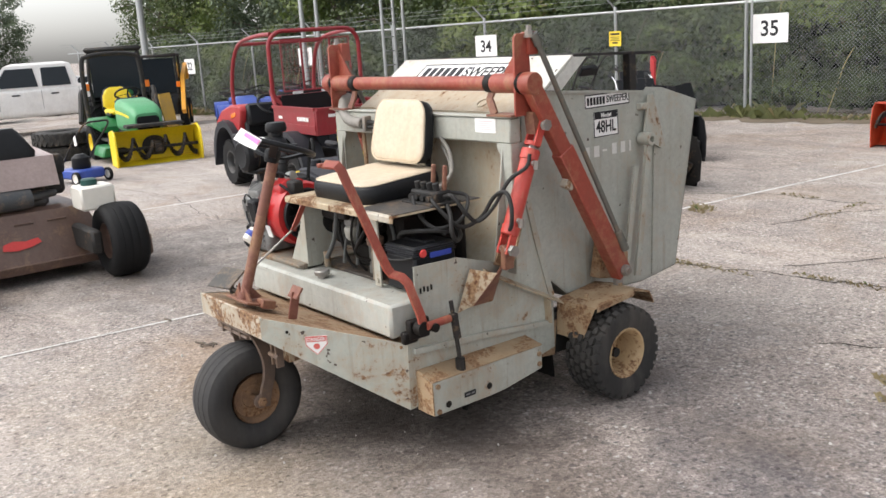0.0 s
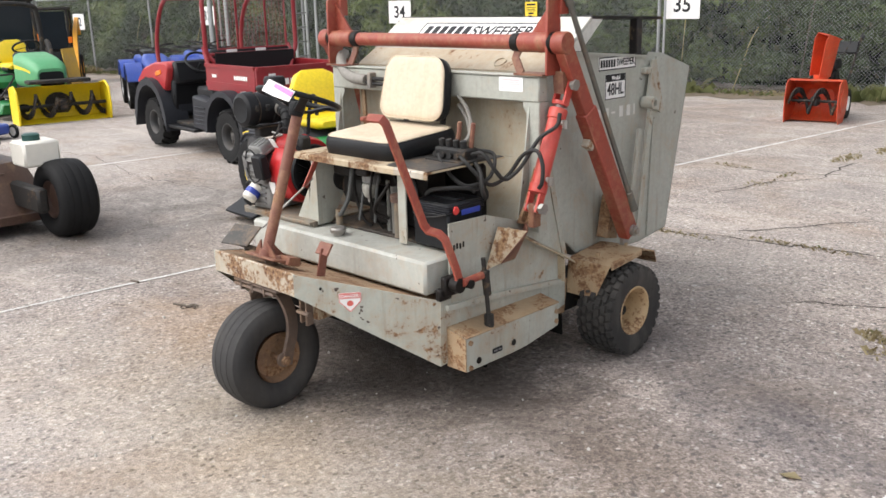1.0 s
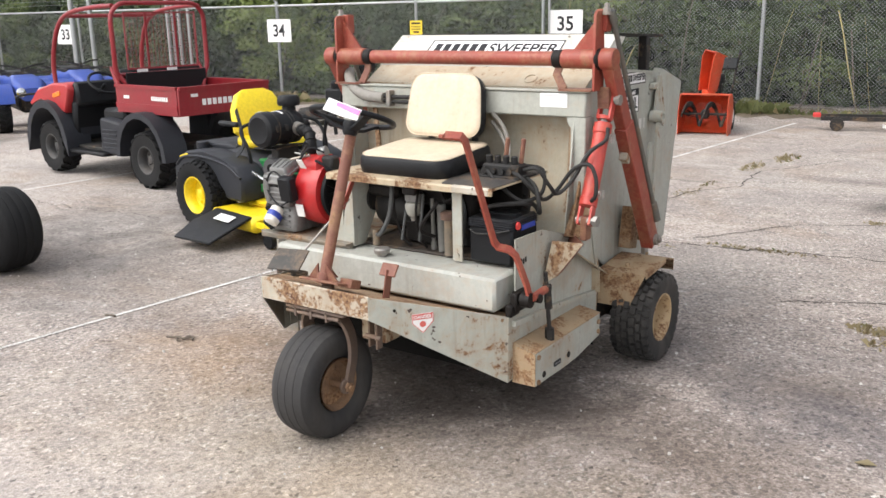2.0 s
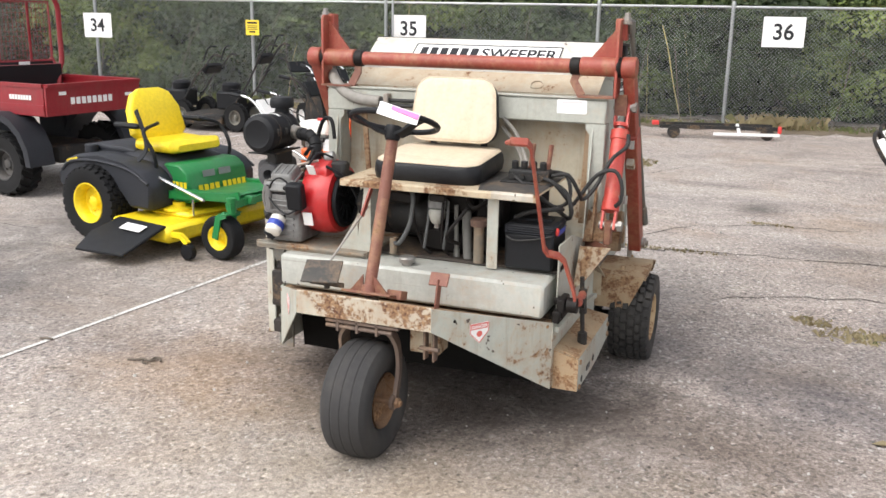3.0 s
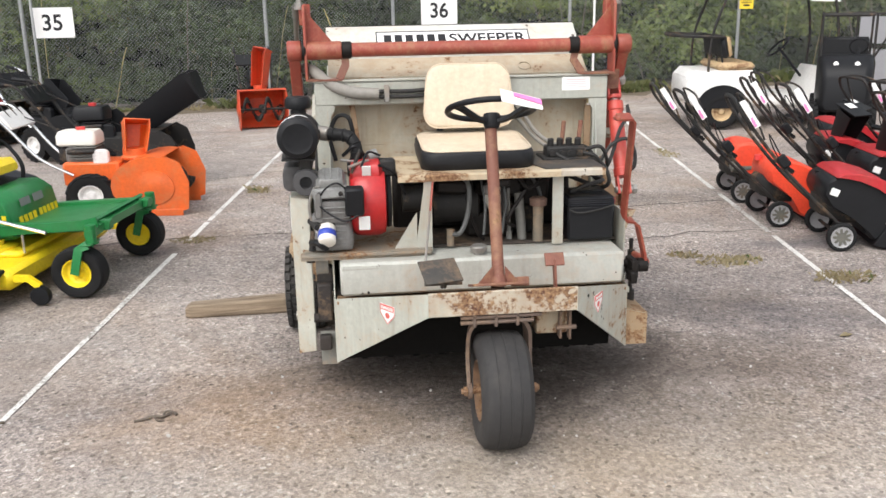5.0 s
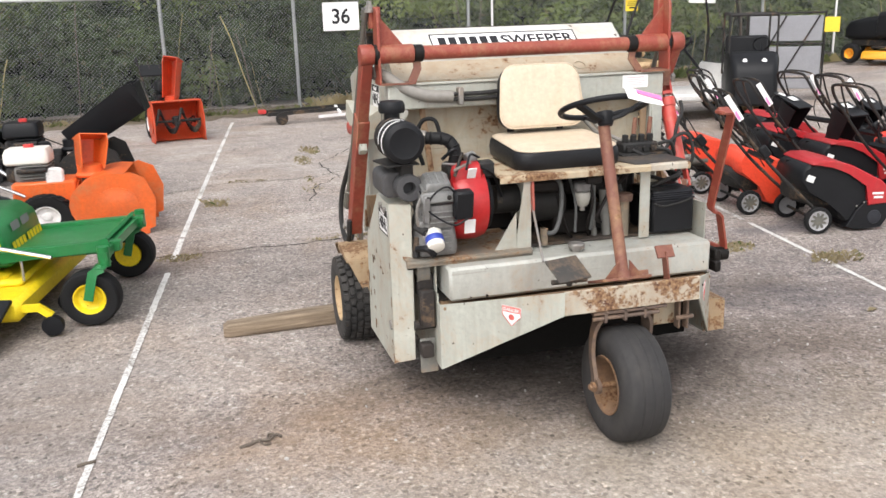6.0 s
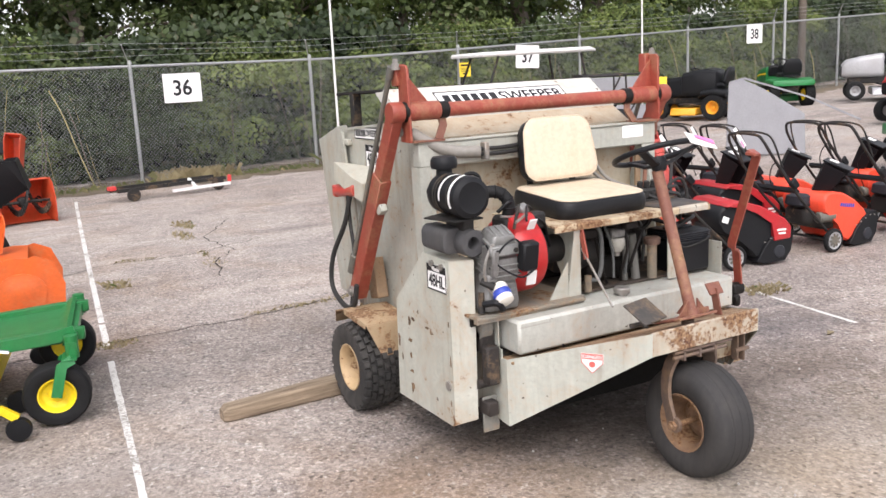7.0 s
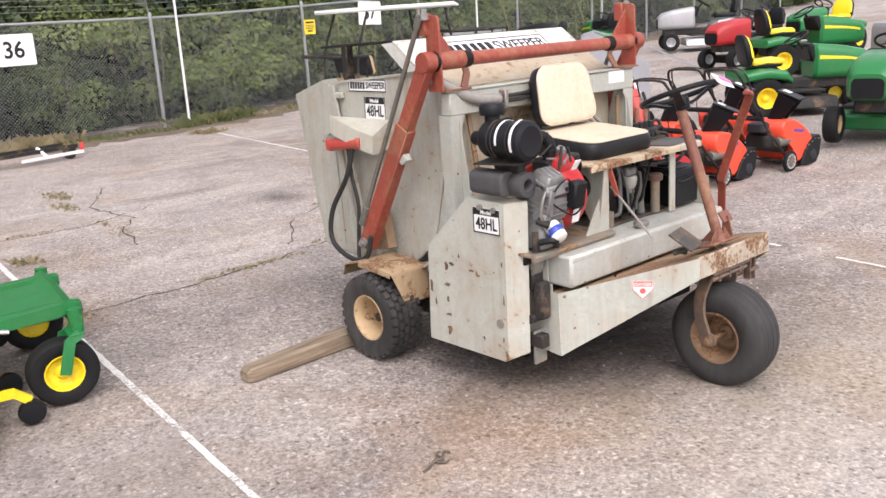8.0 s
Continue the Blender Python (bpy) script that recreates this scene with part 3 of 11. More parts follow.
def add_wheel(parent, c, axis, r, w, rim_r, tyre_mat, rim_mat, tread="", side=1, name="wheel", label="", dish=0.35, seg=36):
    """wheel > tyre, rim. side: which way along the axis the rim's open face looks."""
    ax = Vector(axis).normalized() * side
    c = Vector(c)
    hub = thing(name, label, "")
    for key in list(hub.keys()):
        if not hub[key]:
            del hub[key]
    hub.parent = parent
    t = Mesh()
    h = w / 2
    u = ax.orthogonal().normalized()
    v = ax.cross(u)
    # the tread's lanes: (place across, height of the block, phase, skew); one connected skin
    wall = [(rim_r * 0.97, -0.72), (rim_r * 1.05, -0.86), ((r + rim_r) / 2, -1.0), (r * 0.92, -0.95)]
    if tread == "turf":
        n, deep, lanes, cuts = 28, 0.016, [(-0.95, -0.68, 0.0), (-0.61, -0.38, 0.5), (-0.32, -0.04, 0.0), (0.04, 0.32, 0.5), (0.38, 0.61, 0.0), (0.68, 0.95, 0.5)], (0.0, 0.06, 0.68, 0.74)
    elif tread == "lug":
        n, deep, lanes, cuts = 18, 0.07 * r, [(-0.97, -0.05, 0.0), (0.05, 0.97, 0.5)], (0.0, 0.06, 0.42, 0.5)
    elif tread == "rib":
        n, deep, lanes, cuts = seg, 0.002, [(-0.8, -0.46, 0.0), (-0.42, -0.06, 0.0), (-0.02, 0.34, 0.0), (0.38, 0.8, 0.0)], (0.0,)
    else:
        n, deep, lanes, cuts = seg, 0.0, [(-0.7, 0.7, 0.0)], (0.0,)
    crown = (lambda f: r * (1.0 - 0.075 * abs(f) ** 2.4)) if tread == "rib" else (lambda f: r * (1.0 - 0.05 * abs(f) ** 3))
    if tread == "rib":
        wall = [(rim_r * 0.97, -0.72), (rim_r * 1.06, -0.86), (rim_r + 0.3 * (r - rim_r), -0.97), ((r + rim_r) / 2, -1.0), (rim_r + 0.7 * (r - rim_r), -0.98), (r * 0.905, -0.9)]
    cols = [(rr, f, 0.0, 0.0, 0.0) for rr, f in wall]
    for lo, hi, ph in lanes:
        e = (hi - lo) * 0.06
        for f, up in ((lo, 0), (lo + e, 1), (hi - e, 1), (hi, 0)):
            skew = 0.55 * abs(f) if tread == "lug" else 0.0
            cols.append((crown(f) - deep * 0.5, f, deep * up, ph, skew))
    cols += [(rr, -f, 0.0, 0.0, 0.0) for rr, f in wall[::-1]]
    ring_rows = []
    for i in range(n):
        for j, cut in enumerate(cuts):
            up = 1.0 if len(cuts) == 1 or j in (1, 2) else 0.0
            row = []
            for rr, f, dz, ph, skew in cols:
                a = 2 * math.pi * (i + cut + ph + skew) / n
                row.append(c + (u * math.cos(a) + v * math.sin(a)) * (rr + dz * up) + ax * f * h)
            ring_rows.append(row)
    t.rings(ring_rows + [ring_rows[0]], cap=False, closed=False)
    bmesh.ops.remove_doubles(t.bm, verts=t.bm.verts, dist=1e-6)
    tyre = part("tyre", t, tyre_mat, hub)
    k = Mesh()
    k.lathe([(rim_r * 0.99, h * 0.80), (rim_r * 1.05, h * 0.86), (rim_r * 1.04, h * 0.9), (rim_r * 0.97, h * 0.88), (rim_r * 0.88, h * 0.7), (rim_r * 0.82, h * 0.55), (rim_r * 0.80, h * (dish + 0.05)), (rim_r * 0.72, h * dish), (rim_r * 0.45, h * (dish - 0.05)),
             (rim_r * 0.36, h * (dish + 0.05)), (rim_r * 0.3, h * (dish + 0.3)), (rim_r * 0.22, h * (dish + 0.34)), (0.001, h * (dish + 0.36))], c, ax, 28, False)
    k.lathe([(rim_r * 0.98, -h * 0.8), (rim_r * 0.86, -h * 0.5), (rim_r * 0.3, -h * 0.4), (0.001, -h * 0.4)], c, ax, 24, False)
    for i in range(5):
        a = 2 * math.pi * i / 5 + 0.3
        d = u * math.cos(a) + v * math.sin(a)
        k.cyl(c + d * rim_r * 0.58 + ax * h * (dish - 0.1), c + d * rim_r * 0.58 + ax * h * (dish + 0.14), rim_r * 0.07, seg=6)
    part("rim", k, rim_mat, hub)
    return hub


# ---- the yard: ground, paint lines, cracks ----
def ground_z(x):
    """The yard is level round the sweeper, rises slowly beyond it to the east and falls a little to the west."""
    return level_z(x) - 0.016 * min(max(-6.0 - x, 0.0), 40.0)


def level_z(x):
    """The line that the fence's rail, mesh and signs follow."""
    d = min(max(x - 3.5, 0.0), 40.0)
    return 0.04 * d * d / (d + 1.5)


def fence_y(x):
    return 11.95 + 0.088 * x


def build_ground():
    xs = [-600, -300, -150, -80, -50, -30, -20, -12, -6, -3, 0, 2, *np.arange(3, 12, 0.75), *range(12, 44, 3), 60, 100, 200, 600]
    ys = [-600, -200, -80, -40, -20, -10, -5, -2, 0, 2, 4, 6, 8, 10, 12, 14, 17, 20, 30, 50, 100, 250, 600]
    verts = [(x, y, ground_z(x)) for y in ys for x in xs]
    w = len(xs)
    faces = [(j * w + i, j * w + i + 1, (j + 1) * w + i + 1, (j + 1) * w + i) for j in range(len(ys) - 1) for i in range(w - 1)]
    me = bpy.data.meshes.new("ground")
    me.from_pydata(verts, [], faces)
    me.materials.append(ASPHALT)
    tagged(new("ground", me), "weathered grey asphalt yard with stains and cracks", "asphalt", kind="structure")


build_ground()


def strip(name, pts, width, z, material, label, category, jag=0.15, step=0.12, kind="structure", breaks=()):
    """A thin ragged strip that lies on the ground along a line. breaks: stretches (from, to) in metres that are left out."""
    rnd = random.Random(name + str(pts[0]))
    m = Mesh()
    p = [Vector((*q, 0)) for q in pts]
    run = 0.0
    for a, b in zip(p, p[1:]):
        n = max(1, int((b - a).length / step))
        side = (b - a).normalized().cross(V(0, 0, 1))
        prev = None
        for i in range(n + 1):
            q = a.lerp(b, i / n)
            at = run + (b - a).length * i / n
            wide = width if kind != "structure" or "line" not in name else width * min(1.0, max(0.58, 0.7 + 0.1 * q.y))
            l, r = (wide / 2 * (1 + rnd.uniform(-jag, jag)) for _ in range(2))
            row = [m.bm.verts.new(q + side * l + V(0, 0, ground_z(q.x) + z)), m.bm.verts.new(q - side * r + V(0, 0, ground_z(q.x) + z))]
            if prev and not any(s < at < e for s, e in breaks):
                m.bm.faces.new((prev[0], prev[1], row[1], row[0]))
            prev = row
        run += (b - a).length
    ob = part(name, m, material, smooth=0)
    return tagged(ob, label, category, kind=kind)


def west(y):
    return -1.985 + 0.1 * y + 0.0006 * y * y


strip("painted_line", [(west(y), y) for y in (-5, -2, 0, 1, 2, 3, 4, 6, 8, 10.6)], 0.04, 0.004, LINE, "worn white painted bay line on the asphalt", "painted line", 0.13, 0.05, breaks=((7.62, 7.95), (8.5, 8.56)))
strip("painted_line", [(2.09 + 0.142 * y, y) for y in (-4, -1, 1, 3, 5, 8, 11.2)], 0.042, 0.004, LINE, "worn white painted bay line on the asphalt", "painted line", 0.13, 0.05, breaks=((4.1, 4.5), (6.4, 6.5), (7.8, 8.0)))
strip("painted_line", [(-6.4 + 0.105 * y, y) for y in (-3, 0, 4, 8, 10.2)], 0.042, 0.004, LINE, "worn white painted bay line on the asphalt", "painted line", 0.13, 0.05, breaks=((3.0, 3.3),))

CRACK = plain("crack_dirt", (0.05, 0.045, 0.04), 0.95, 0, 0.3, 40, 0.3)


def crack(pts, width, seed):
    rnd = random.Random(seed)
    fine = []
    for a, b in zip(pts, pts[1:]):
        n = max(2, int(math.dist(a, b) / 0.1))
        for i in range(n):
            t = i / n
            fine.append((a[0] + (b[0] - a[0]) * t + rnd.gauss(0, 0.018), a[1] + (b[1] - a[1]) * t + rnd.gauss(0, 0.018)))
    strip("crack", [*fine, pts[-1]], width, 0.003, CRACK, "dark open crack in the asphalt", "crack", 0.7)


crack([(-3.4, 2.75), (-1.9, 2.95), (-0.9, 3.0), (-0.3, 3.06), (0.9, 3.3), (2.4, 3.45), (4.2, 3.7)], 0.013, 3)
crack([(-0.55, 4.4), (-0.4, 5.06), (-0.1, 5.5), (-0.2, 6.3), (0.4, 7.4)], 0.012, 4)
crack([(0.2, 3.4), (0.7, 4.1), (1.2, 4.4), (2.0, 4.5)], 0.01, 5)
crack([(1.1, 2.2), (1.9, 2.5), (2.8, 2.45)], 0.01, 6)
crack([(-1.9, 5.2), (-1.2, 5.6), (-0.6, 5.5), (0.3, 5.9)], 0.011, 7)
crack([(-8.5, 1.9), (-6.9, 2.0), (-5.2, 1.7), (-3.9, 1.85)], 0.006, 9)


def blades(name, x0, y0, rx, ry, count, height, seed, material=None, label="", category="weeds"):
    """A patch of grass blades and litter growing from a crack."""
    rnd = random.Random(seed)
    m = Mesh()
    for _ in range(count):
        a, d = rnd.uniform(0, 6.283), rnd.random() ** 0.7
        x, y = x0 + rx * d * math.cos(a), y0 + ry * d * math.sin(a)
        h, w, t = height * rnd.uniform(0.3, 1), rnd.uniform(0.003, 0.007), rnd.uniform(0, 6.283)
        lx, ly = math.cos(t) * h * rnd.uniform(0.4, 1.6), math.sin(t) * h * rnd.uniform(0.4, 1.6)
        z = ground_z(x)
        b = m.bm
        p = [b.verts.new(q) for q in ((x - w * math.sin(t), y + w * math.cos(t), z), (x + w * math.sin(t), y - w * math.cos(t), z), (x + lx * 0.6 + w * 0.7, y + ly * 0.6, z + h * 0.75), (x + lx, y + ly, z + h * 0.9 * rnd.random()))]
        b.faces.new((p[0], p[1], p[2]))
        b.faces.new((p[0], p[2], p[3]))
    ob = part(name, m, material or DRY_GRASS, smooth=0)
    return tagged(ob, label or "dry weeds growing from a crack in the asphalt", category, kind="stuff")


for i, (x, y, rx, ry, c, h) in enumerate(((1.85, 1.75, 0.22, 0.14, 420, 0.05), (1.62, 1.92, 0.1, 0.08, 150, 0.05), (2.35, 1.3, 0.2, 0.12, 300, 0.06), (-1.66, 2.9, 0.16, 0.1, 300, 0.035),
                                          (-0.32, 6.63, 0.1, 0.3, 220, 0.05), (-0.15, 7.3, 0.1, 0.3, 220, 0.06), (-0.3, 3.05, 0.5, 0.05, 300, 0.035), (0.7, 3.25, 0.4, 0.05, 240, 0.035),
                                          (-1.35, 4.6, 0.12, 0.12, 90, 0.09), (-0.45, 4.95, 0.12, 0.2, 90, 0.03), (3.55, 11.0, 0.3, 0.3, 300, 0.12), (-1.0, 5.6, 0.2, 0.08, 90, 0.04), (2.9, 5.8, 0.1, 0.3, 160, 0.05), (1.35, 4.45, 0.2, 0.06, 120, 0.04), (-0.4, 5.4, 0.06, 0.25, 70, 0.035))):
    blades("weeds", x, y, rx, ry, c // 2, h * 0.8, 40 + i)

# pale chips of stone and twigs lying loose on the asphalt
CHIP = plain("stone_chip", (0.52, 0.49, 0.45), 0.8, 0, 0.2, 60, 0.2)
m, rnd = Mesh(), random.Random(77)
for _ in range(90):
    x, y, r = rnd.uniform(-3.5, 4.5), rnd.uniform(-1.5, 6.5), rnd.uniform(0.002, 0.006)
    m.box((x, y, ground_z(x) + r * 0.5), (r * 2, r * rnd.uniform(1.2, 2), r), 0.001, (rnd.uniform(-20, 20), rnd.uniform(-20, 20), rnd.uniform(0, 180)))
tagged(part("stone_chips", m, CHIP), "pale loose stone chips scattered on the asphalt", "stone chips", kind="stuff")

# leaf litter and soil along the foot of the fence
strip("soil_strip", [(x, fence_y(x) + 0.05) for x in (-40, -28, -18, -9, 0, 4, 8, 12, 16, 22)], 1.5, 0.006, SOIL, "bare soil and leaf litter along the foot of the fence", "soil", 0.3, 0.25)
for i in range(40):
    x = -24 + i * 1.05
    blades("grass", x, fence_y(x) - 0.12, 0.75, 0.3, 90 if i % 3 else 160, 0.12 if i % 3 else 0.3, 100 + i, GRASS if i % 4 else None, label="straggling grass along the foot of the fence", category="grass")

# the twig, a leaf and pebbles on the asphalt
twig = Mesh()
twig.tube([(-1.44, -0.055, 0.006), (-1.40, -0.045, 0.008), (-1.365, -0.03, 0.012), (-1.33, -0.035, 0.01), (-1.295, -0.005, 0.012), (-1.275, -0.02, 0.008)], 0.0055, 6)
twig.tube([(-1.365, -0.03, 0.01), (-1.345, -0.065, 0.008), (-1.32, -0.06, 0.006)], 0.004, 6)
twig.tube([(-1.33, -0.035, 0.01), (-1.325, 0.005, 0.012), (-1.30, 0.015, 0.008)], 0.0045, 6)
twig.tube([(-1.40, -0.045, 0.008), (-1.385, -0.025, 0.012)], 0.003, 6)
tagged(part("twig", twig, BARK), "small dry curled twig lying on the asphalt", "twig")
twig = Mesh()
twig.tube([(-2.03, -0.005, 0.007), (-2.0, 0.0, 0.01), (-1.965, 0.012, 0.007)], 0.006, 6)
tagged(part("twig", twig, BARK), "short dark twig lying on the painted line", "twig")
leaf = Mesh()
leaf.plate([(1.83, 0.4, 0.006), (1.865, 0.385, 0.012), (1.905, 0.41, 0.008), (1.87, 0.432, 0.014)], 0.002)
tagged(part("fallen_leaf", leaf, DRY_GRASS), "yellow fallen leaf lying on the asphalt", "leaf")


def pebbles():
    rnd = random.Random(12)
    m = Mesh()
    for _ in range(420):
        x, y = rnd.uniform(-3.4, 3.4), rnd.uniform(-2.2, 4.5)
        s = rnd.uniform(0.003, 0.008) * (1.7 if rnd.random() < 0.05 else 1)
        bmesh.ops.create_icosphere(m.bm, subdivisions=1, radius=s, matrix=pose(x, y, s * 0.5, rnd.uniform(0, 90), rnd.uniform(0, 90), 0) @ Matrix.Diagonal((1, rnd.uniform(0.6, 1), 0.7, 1)))
    tagged(part("pebbles", m, plain("pebble", (0.42, 0.4, 0.37), 0.8, 0, 0.35, 15, 0.2)), "loose pale pebbles scattered on the asphalt", "pebbles", kind="stuff")


pebbles()


# ---- the chain-link fence ----
def build_fence():
    top, lo, hi = 1.86, -34.0, 30.0
    fence = thing("chain_link_fence", "galvanised chain-link fence with barbed wire along its top", "fence", kind="structure")
    posts = [-33, -29.9, -26.8, -23.7, -20.6, -17.5, -14.4, -11.4, -8.05, -5.45, -1.75, 0.35, 3.45, 6.65, 9.85, 13.3, 16.55, 19.4, 22.3, 25.7, 28.9]
    for x in posts:
        z = level_z(x)
        m = Mesh()
        y = fence_y(x) + 0.05
        m.cyl((x, y, ground_z(x) - 0.1), (x, y, z + top + 0.04), 0.03, seg=10)
        m.lathe([(0.036, 0), (0.036, 0.03), (0.02, 0.06), (0.001, 0.062)], (x, y, z + top + 0.03), "z", 10)
        p = part("post", m, GALV, fence)
        arm = Mesh()
        arm.bar([(x, y, z + top + 0.04), (x - 0.03, y - 0.02, z + top + 0.1), (x - 0.13, y - 0.2, z + top + 0.33)], 0.035, 0.012, (1, 0, 0))
        part("barb_arm", arm, GALV, p)
    rail = Mesh()
    rail.tube([(x, fence_y(x) + 0.05, level_z(x) + top) for x in np.arange(lo, hi + 0.1, 1.0)], 0.021, 8, smooth=False)
    part("top_rail", rail, GALV, fence)
    # woven wire as crossing diagonals
    wires = Mesh()
    pitch = 0.058
    bm = wires.bm
    for k in range(int((28 + 30) / pitch)):
        for s in (1, -1):
            x0 = -30 + k * pitch
            x1 = x0 + s * top
            a = V(x0, fence_y(x0) + 0.045 * s * 0.1, ground_z(x0) + 0.02)
            b = V(x1, fence_y(x1) + 0.045 * s * 0.1, level_z(x1) + top)
            r = 0.0018
            t = (b - a).normalized()
            u = V(0, 1, 0)
            v = t.cross(u)
            ra, rb = ([q + u * (r * math.cos(g)) + v * (r * math.sin(g)) for g in (0.0, 2.094, 4.189)] for q in (a, b))
            va, vb = [bm.verts.new(q) for q in ra], [bm.verts.new(q) for q in rb]
            for i in range(3):
                j = (i + 1) % 3
                bm.faces.new((va[i], va[j], vb[j], vb[i]))
    part("wire_mesh", wires, WIRE, fence, smooth=0)["kind"] = "stuff"
    for i in range(3):
        d = (i + 1) / 3
        w = Mesh()
        w.tube([(x - 0.12 * d, fence_y(x) + 0.03 - 0.2 * d, level_z(x) + top + 0.06 + 0.27 * d + 0.012 * math.sin(x * 1.3 + i)) for x in np.arange(lo, hi + 0.1, 0.8)], 0.0028, 4, smooth=False)
        rnd = random.Random(i)
        for k in range(330):
            x = lo + k * 0.19
            q = V(x - 0.12 * d, fence_y(x) + 0.03 - 0.2 * d, level_z(x) + top + 0.06 + 0.27 * d + 0.012 * math.sin(x * 1.3 + i))
            e = V(rnd.uniform(-0.01, 0.01), rnd.uniform(-0.02, 0.02), rnd.choice((-0.022, 0.022)))
            w.bar([q - e, q + e], 0.003, 0.003, (1, 0, 0.1))
        part("barbed_wire", w, WIRE, fence, smooth=0)
    return fence


build_fence()


def bay_sign(number, x, z, tilt=0.0):
    y = fence_y(x) - 0.035
    m = pose(x, y, level_z(x) + z, 90, 0, math.degrees(math.atan(0.088))) @ pose(0, 0, 0, 0, 0, tilt)
    s = thing("bay_sign", "white bay number sign wired to the fence", "sign", m, "bay number signs")
    b = Mesh()
    b.prism(rrect(0.62, 0.46, 0.012, 3), "z", -0.004, 0)
    part("panel", b, PAPER, s, smooth=0)
    t = text_part("number", number, 0.34, pose(-0.005, -0.01, 0.002), INK, s, 0.95)
    for cx, cy in ((-0.29, 0.21), (0.29, 0.21), (-0.29, -0.21), (0.29, -0.21)):
        rim = Mesh()
        rim.cyl((cx, cy, -0.002), (cx, cy, 0.004), 0.008, seg=8)
        part("tie", rim, GALV, s)


for number, x, z, tilt in (("32", -24.2, 1.2, 0), ("33", -17.9, 1.33, 0), ("34", -11.3, 1.36, 0), ("35", -4.99, 1.42, 0), ("36", 1.13, 1.49, 0), ("37", 8.34, 1.60, -2), ("38", 15.68, 1.63, 0), ("39", 23.15, 1.70, 0)):
    bay_sign(number, x, z, tilt)


def warning_sign(x, z):
    y = fence_y(x) - 0.035
    s = thing("warning_sign", "small yellow warning sign wired to the fence", "sign", pose(x, y, level_z(x) + z, 90, 0, 5), "warning signs")
    b = Mesh()
    b.prism(rrect(0.27, 0.27, 0.01, 3), "z", -0.003, 0)
    part("panel", b, SIGN_YELLOW, s, smooth=0)
    bars(s, pose(0, 0, 0.003), [(0, 0.085, 0.2, 0.035), (0, 0.03, 0.21, 0.012), (0, 0.0, 0.19, 0.012), (0, -0.03, 0.21, 0.012), (0, -0.075, 0.12, 0.03)], INK)


warning_sign(-8.0, 1.38)
warning_sign(6.75, 1.46)
warning_sign(27.0, 1.6)


def thin_pole(x, y, h, r, label, mat=None):
    m = Mesh()
    m.cyl((x, y, ground_z(x) - 0.1), (x, y, ground_z(x) + h), r, r * 0.8, 10)
    m.lathe([(r * 1.4, 0), (r * 1.4, 0.05), (r, 0.07)], (x, y, ground_z(x)), "z", 10)
    tagged(part("pole", m, mat or WHITE_PAINT), label, "pole", "thin poles along the fence")


thin_pole(3.85, fence_y(3.85) - 0.12, 4.6, 0.022, "thin white pole standing against the fence")
thin_pole(11.6, fence_y(11.6) - 0.12, 4.6, 0.022, "thin white pole standing against the fence")
thin_pole(16.78, fence_y(16.78) - 0.12, 4.6, 0.04, "grey pole standing against the fence", GALV)
thin_pole(18.1, fence_y(18.1) + 0.3, 5.5, 0.11, "thick brown wooden pole behind the fence", BARK)
thin_pole(-5.25, fence_y(-5.25) - 0.12, 3.9, 0.022, "thin pale pole standing against the fence", GALV)


# ---- undergrowth and trees behind the fence ----
def leaf_quads(centres, normals, sizes, seed):
    """Small bent leaves, one at each centre."""
    rng = np.random.default_rng(seed)
    n = len(centres)
    nrm = normals + rng.normal(0, 0.55, (n, 3))
    nrm /= np.linalg.norm(nrm, axis=1)[:, None]
    ax = np.cross(nrm, rng.normal(0, 1, (n, 3)))
    ax /= np.linalg.norm(ax, axis=1)[:, None] + 1e-9
    bx = np.cross(nrm, ax)
    s = sizes[:, None]
    w = s * rng.uniform(0.28, 0.45, (n, 1))
    p = np.stack([centres - ax * s * 0.5, centres + bx * w - nrm * s * 0.1, centres + ax * s * 0.5 - nrm * s * 0.15, centres - bx * w - nrm * s * 0.1], 1)
    return p.reshape(-1, 3), np.arange(4 * n).reshape(-1, 4)


def leaf_object(name, verts, faces, material):
    me = bpy.data.meshes.new(name)
    me.from_pydata(verts.tolist(), [], faces.tolist())
    me.materials.append(material)
    return new(name, me)


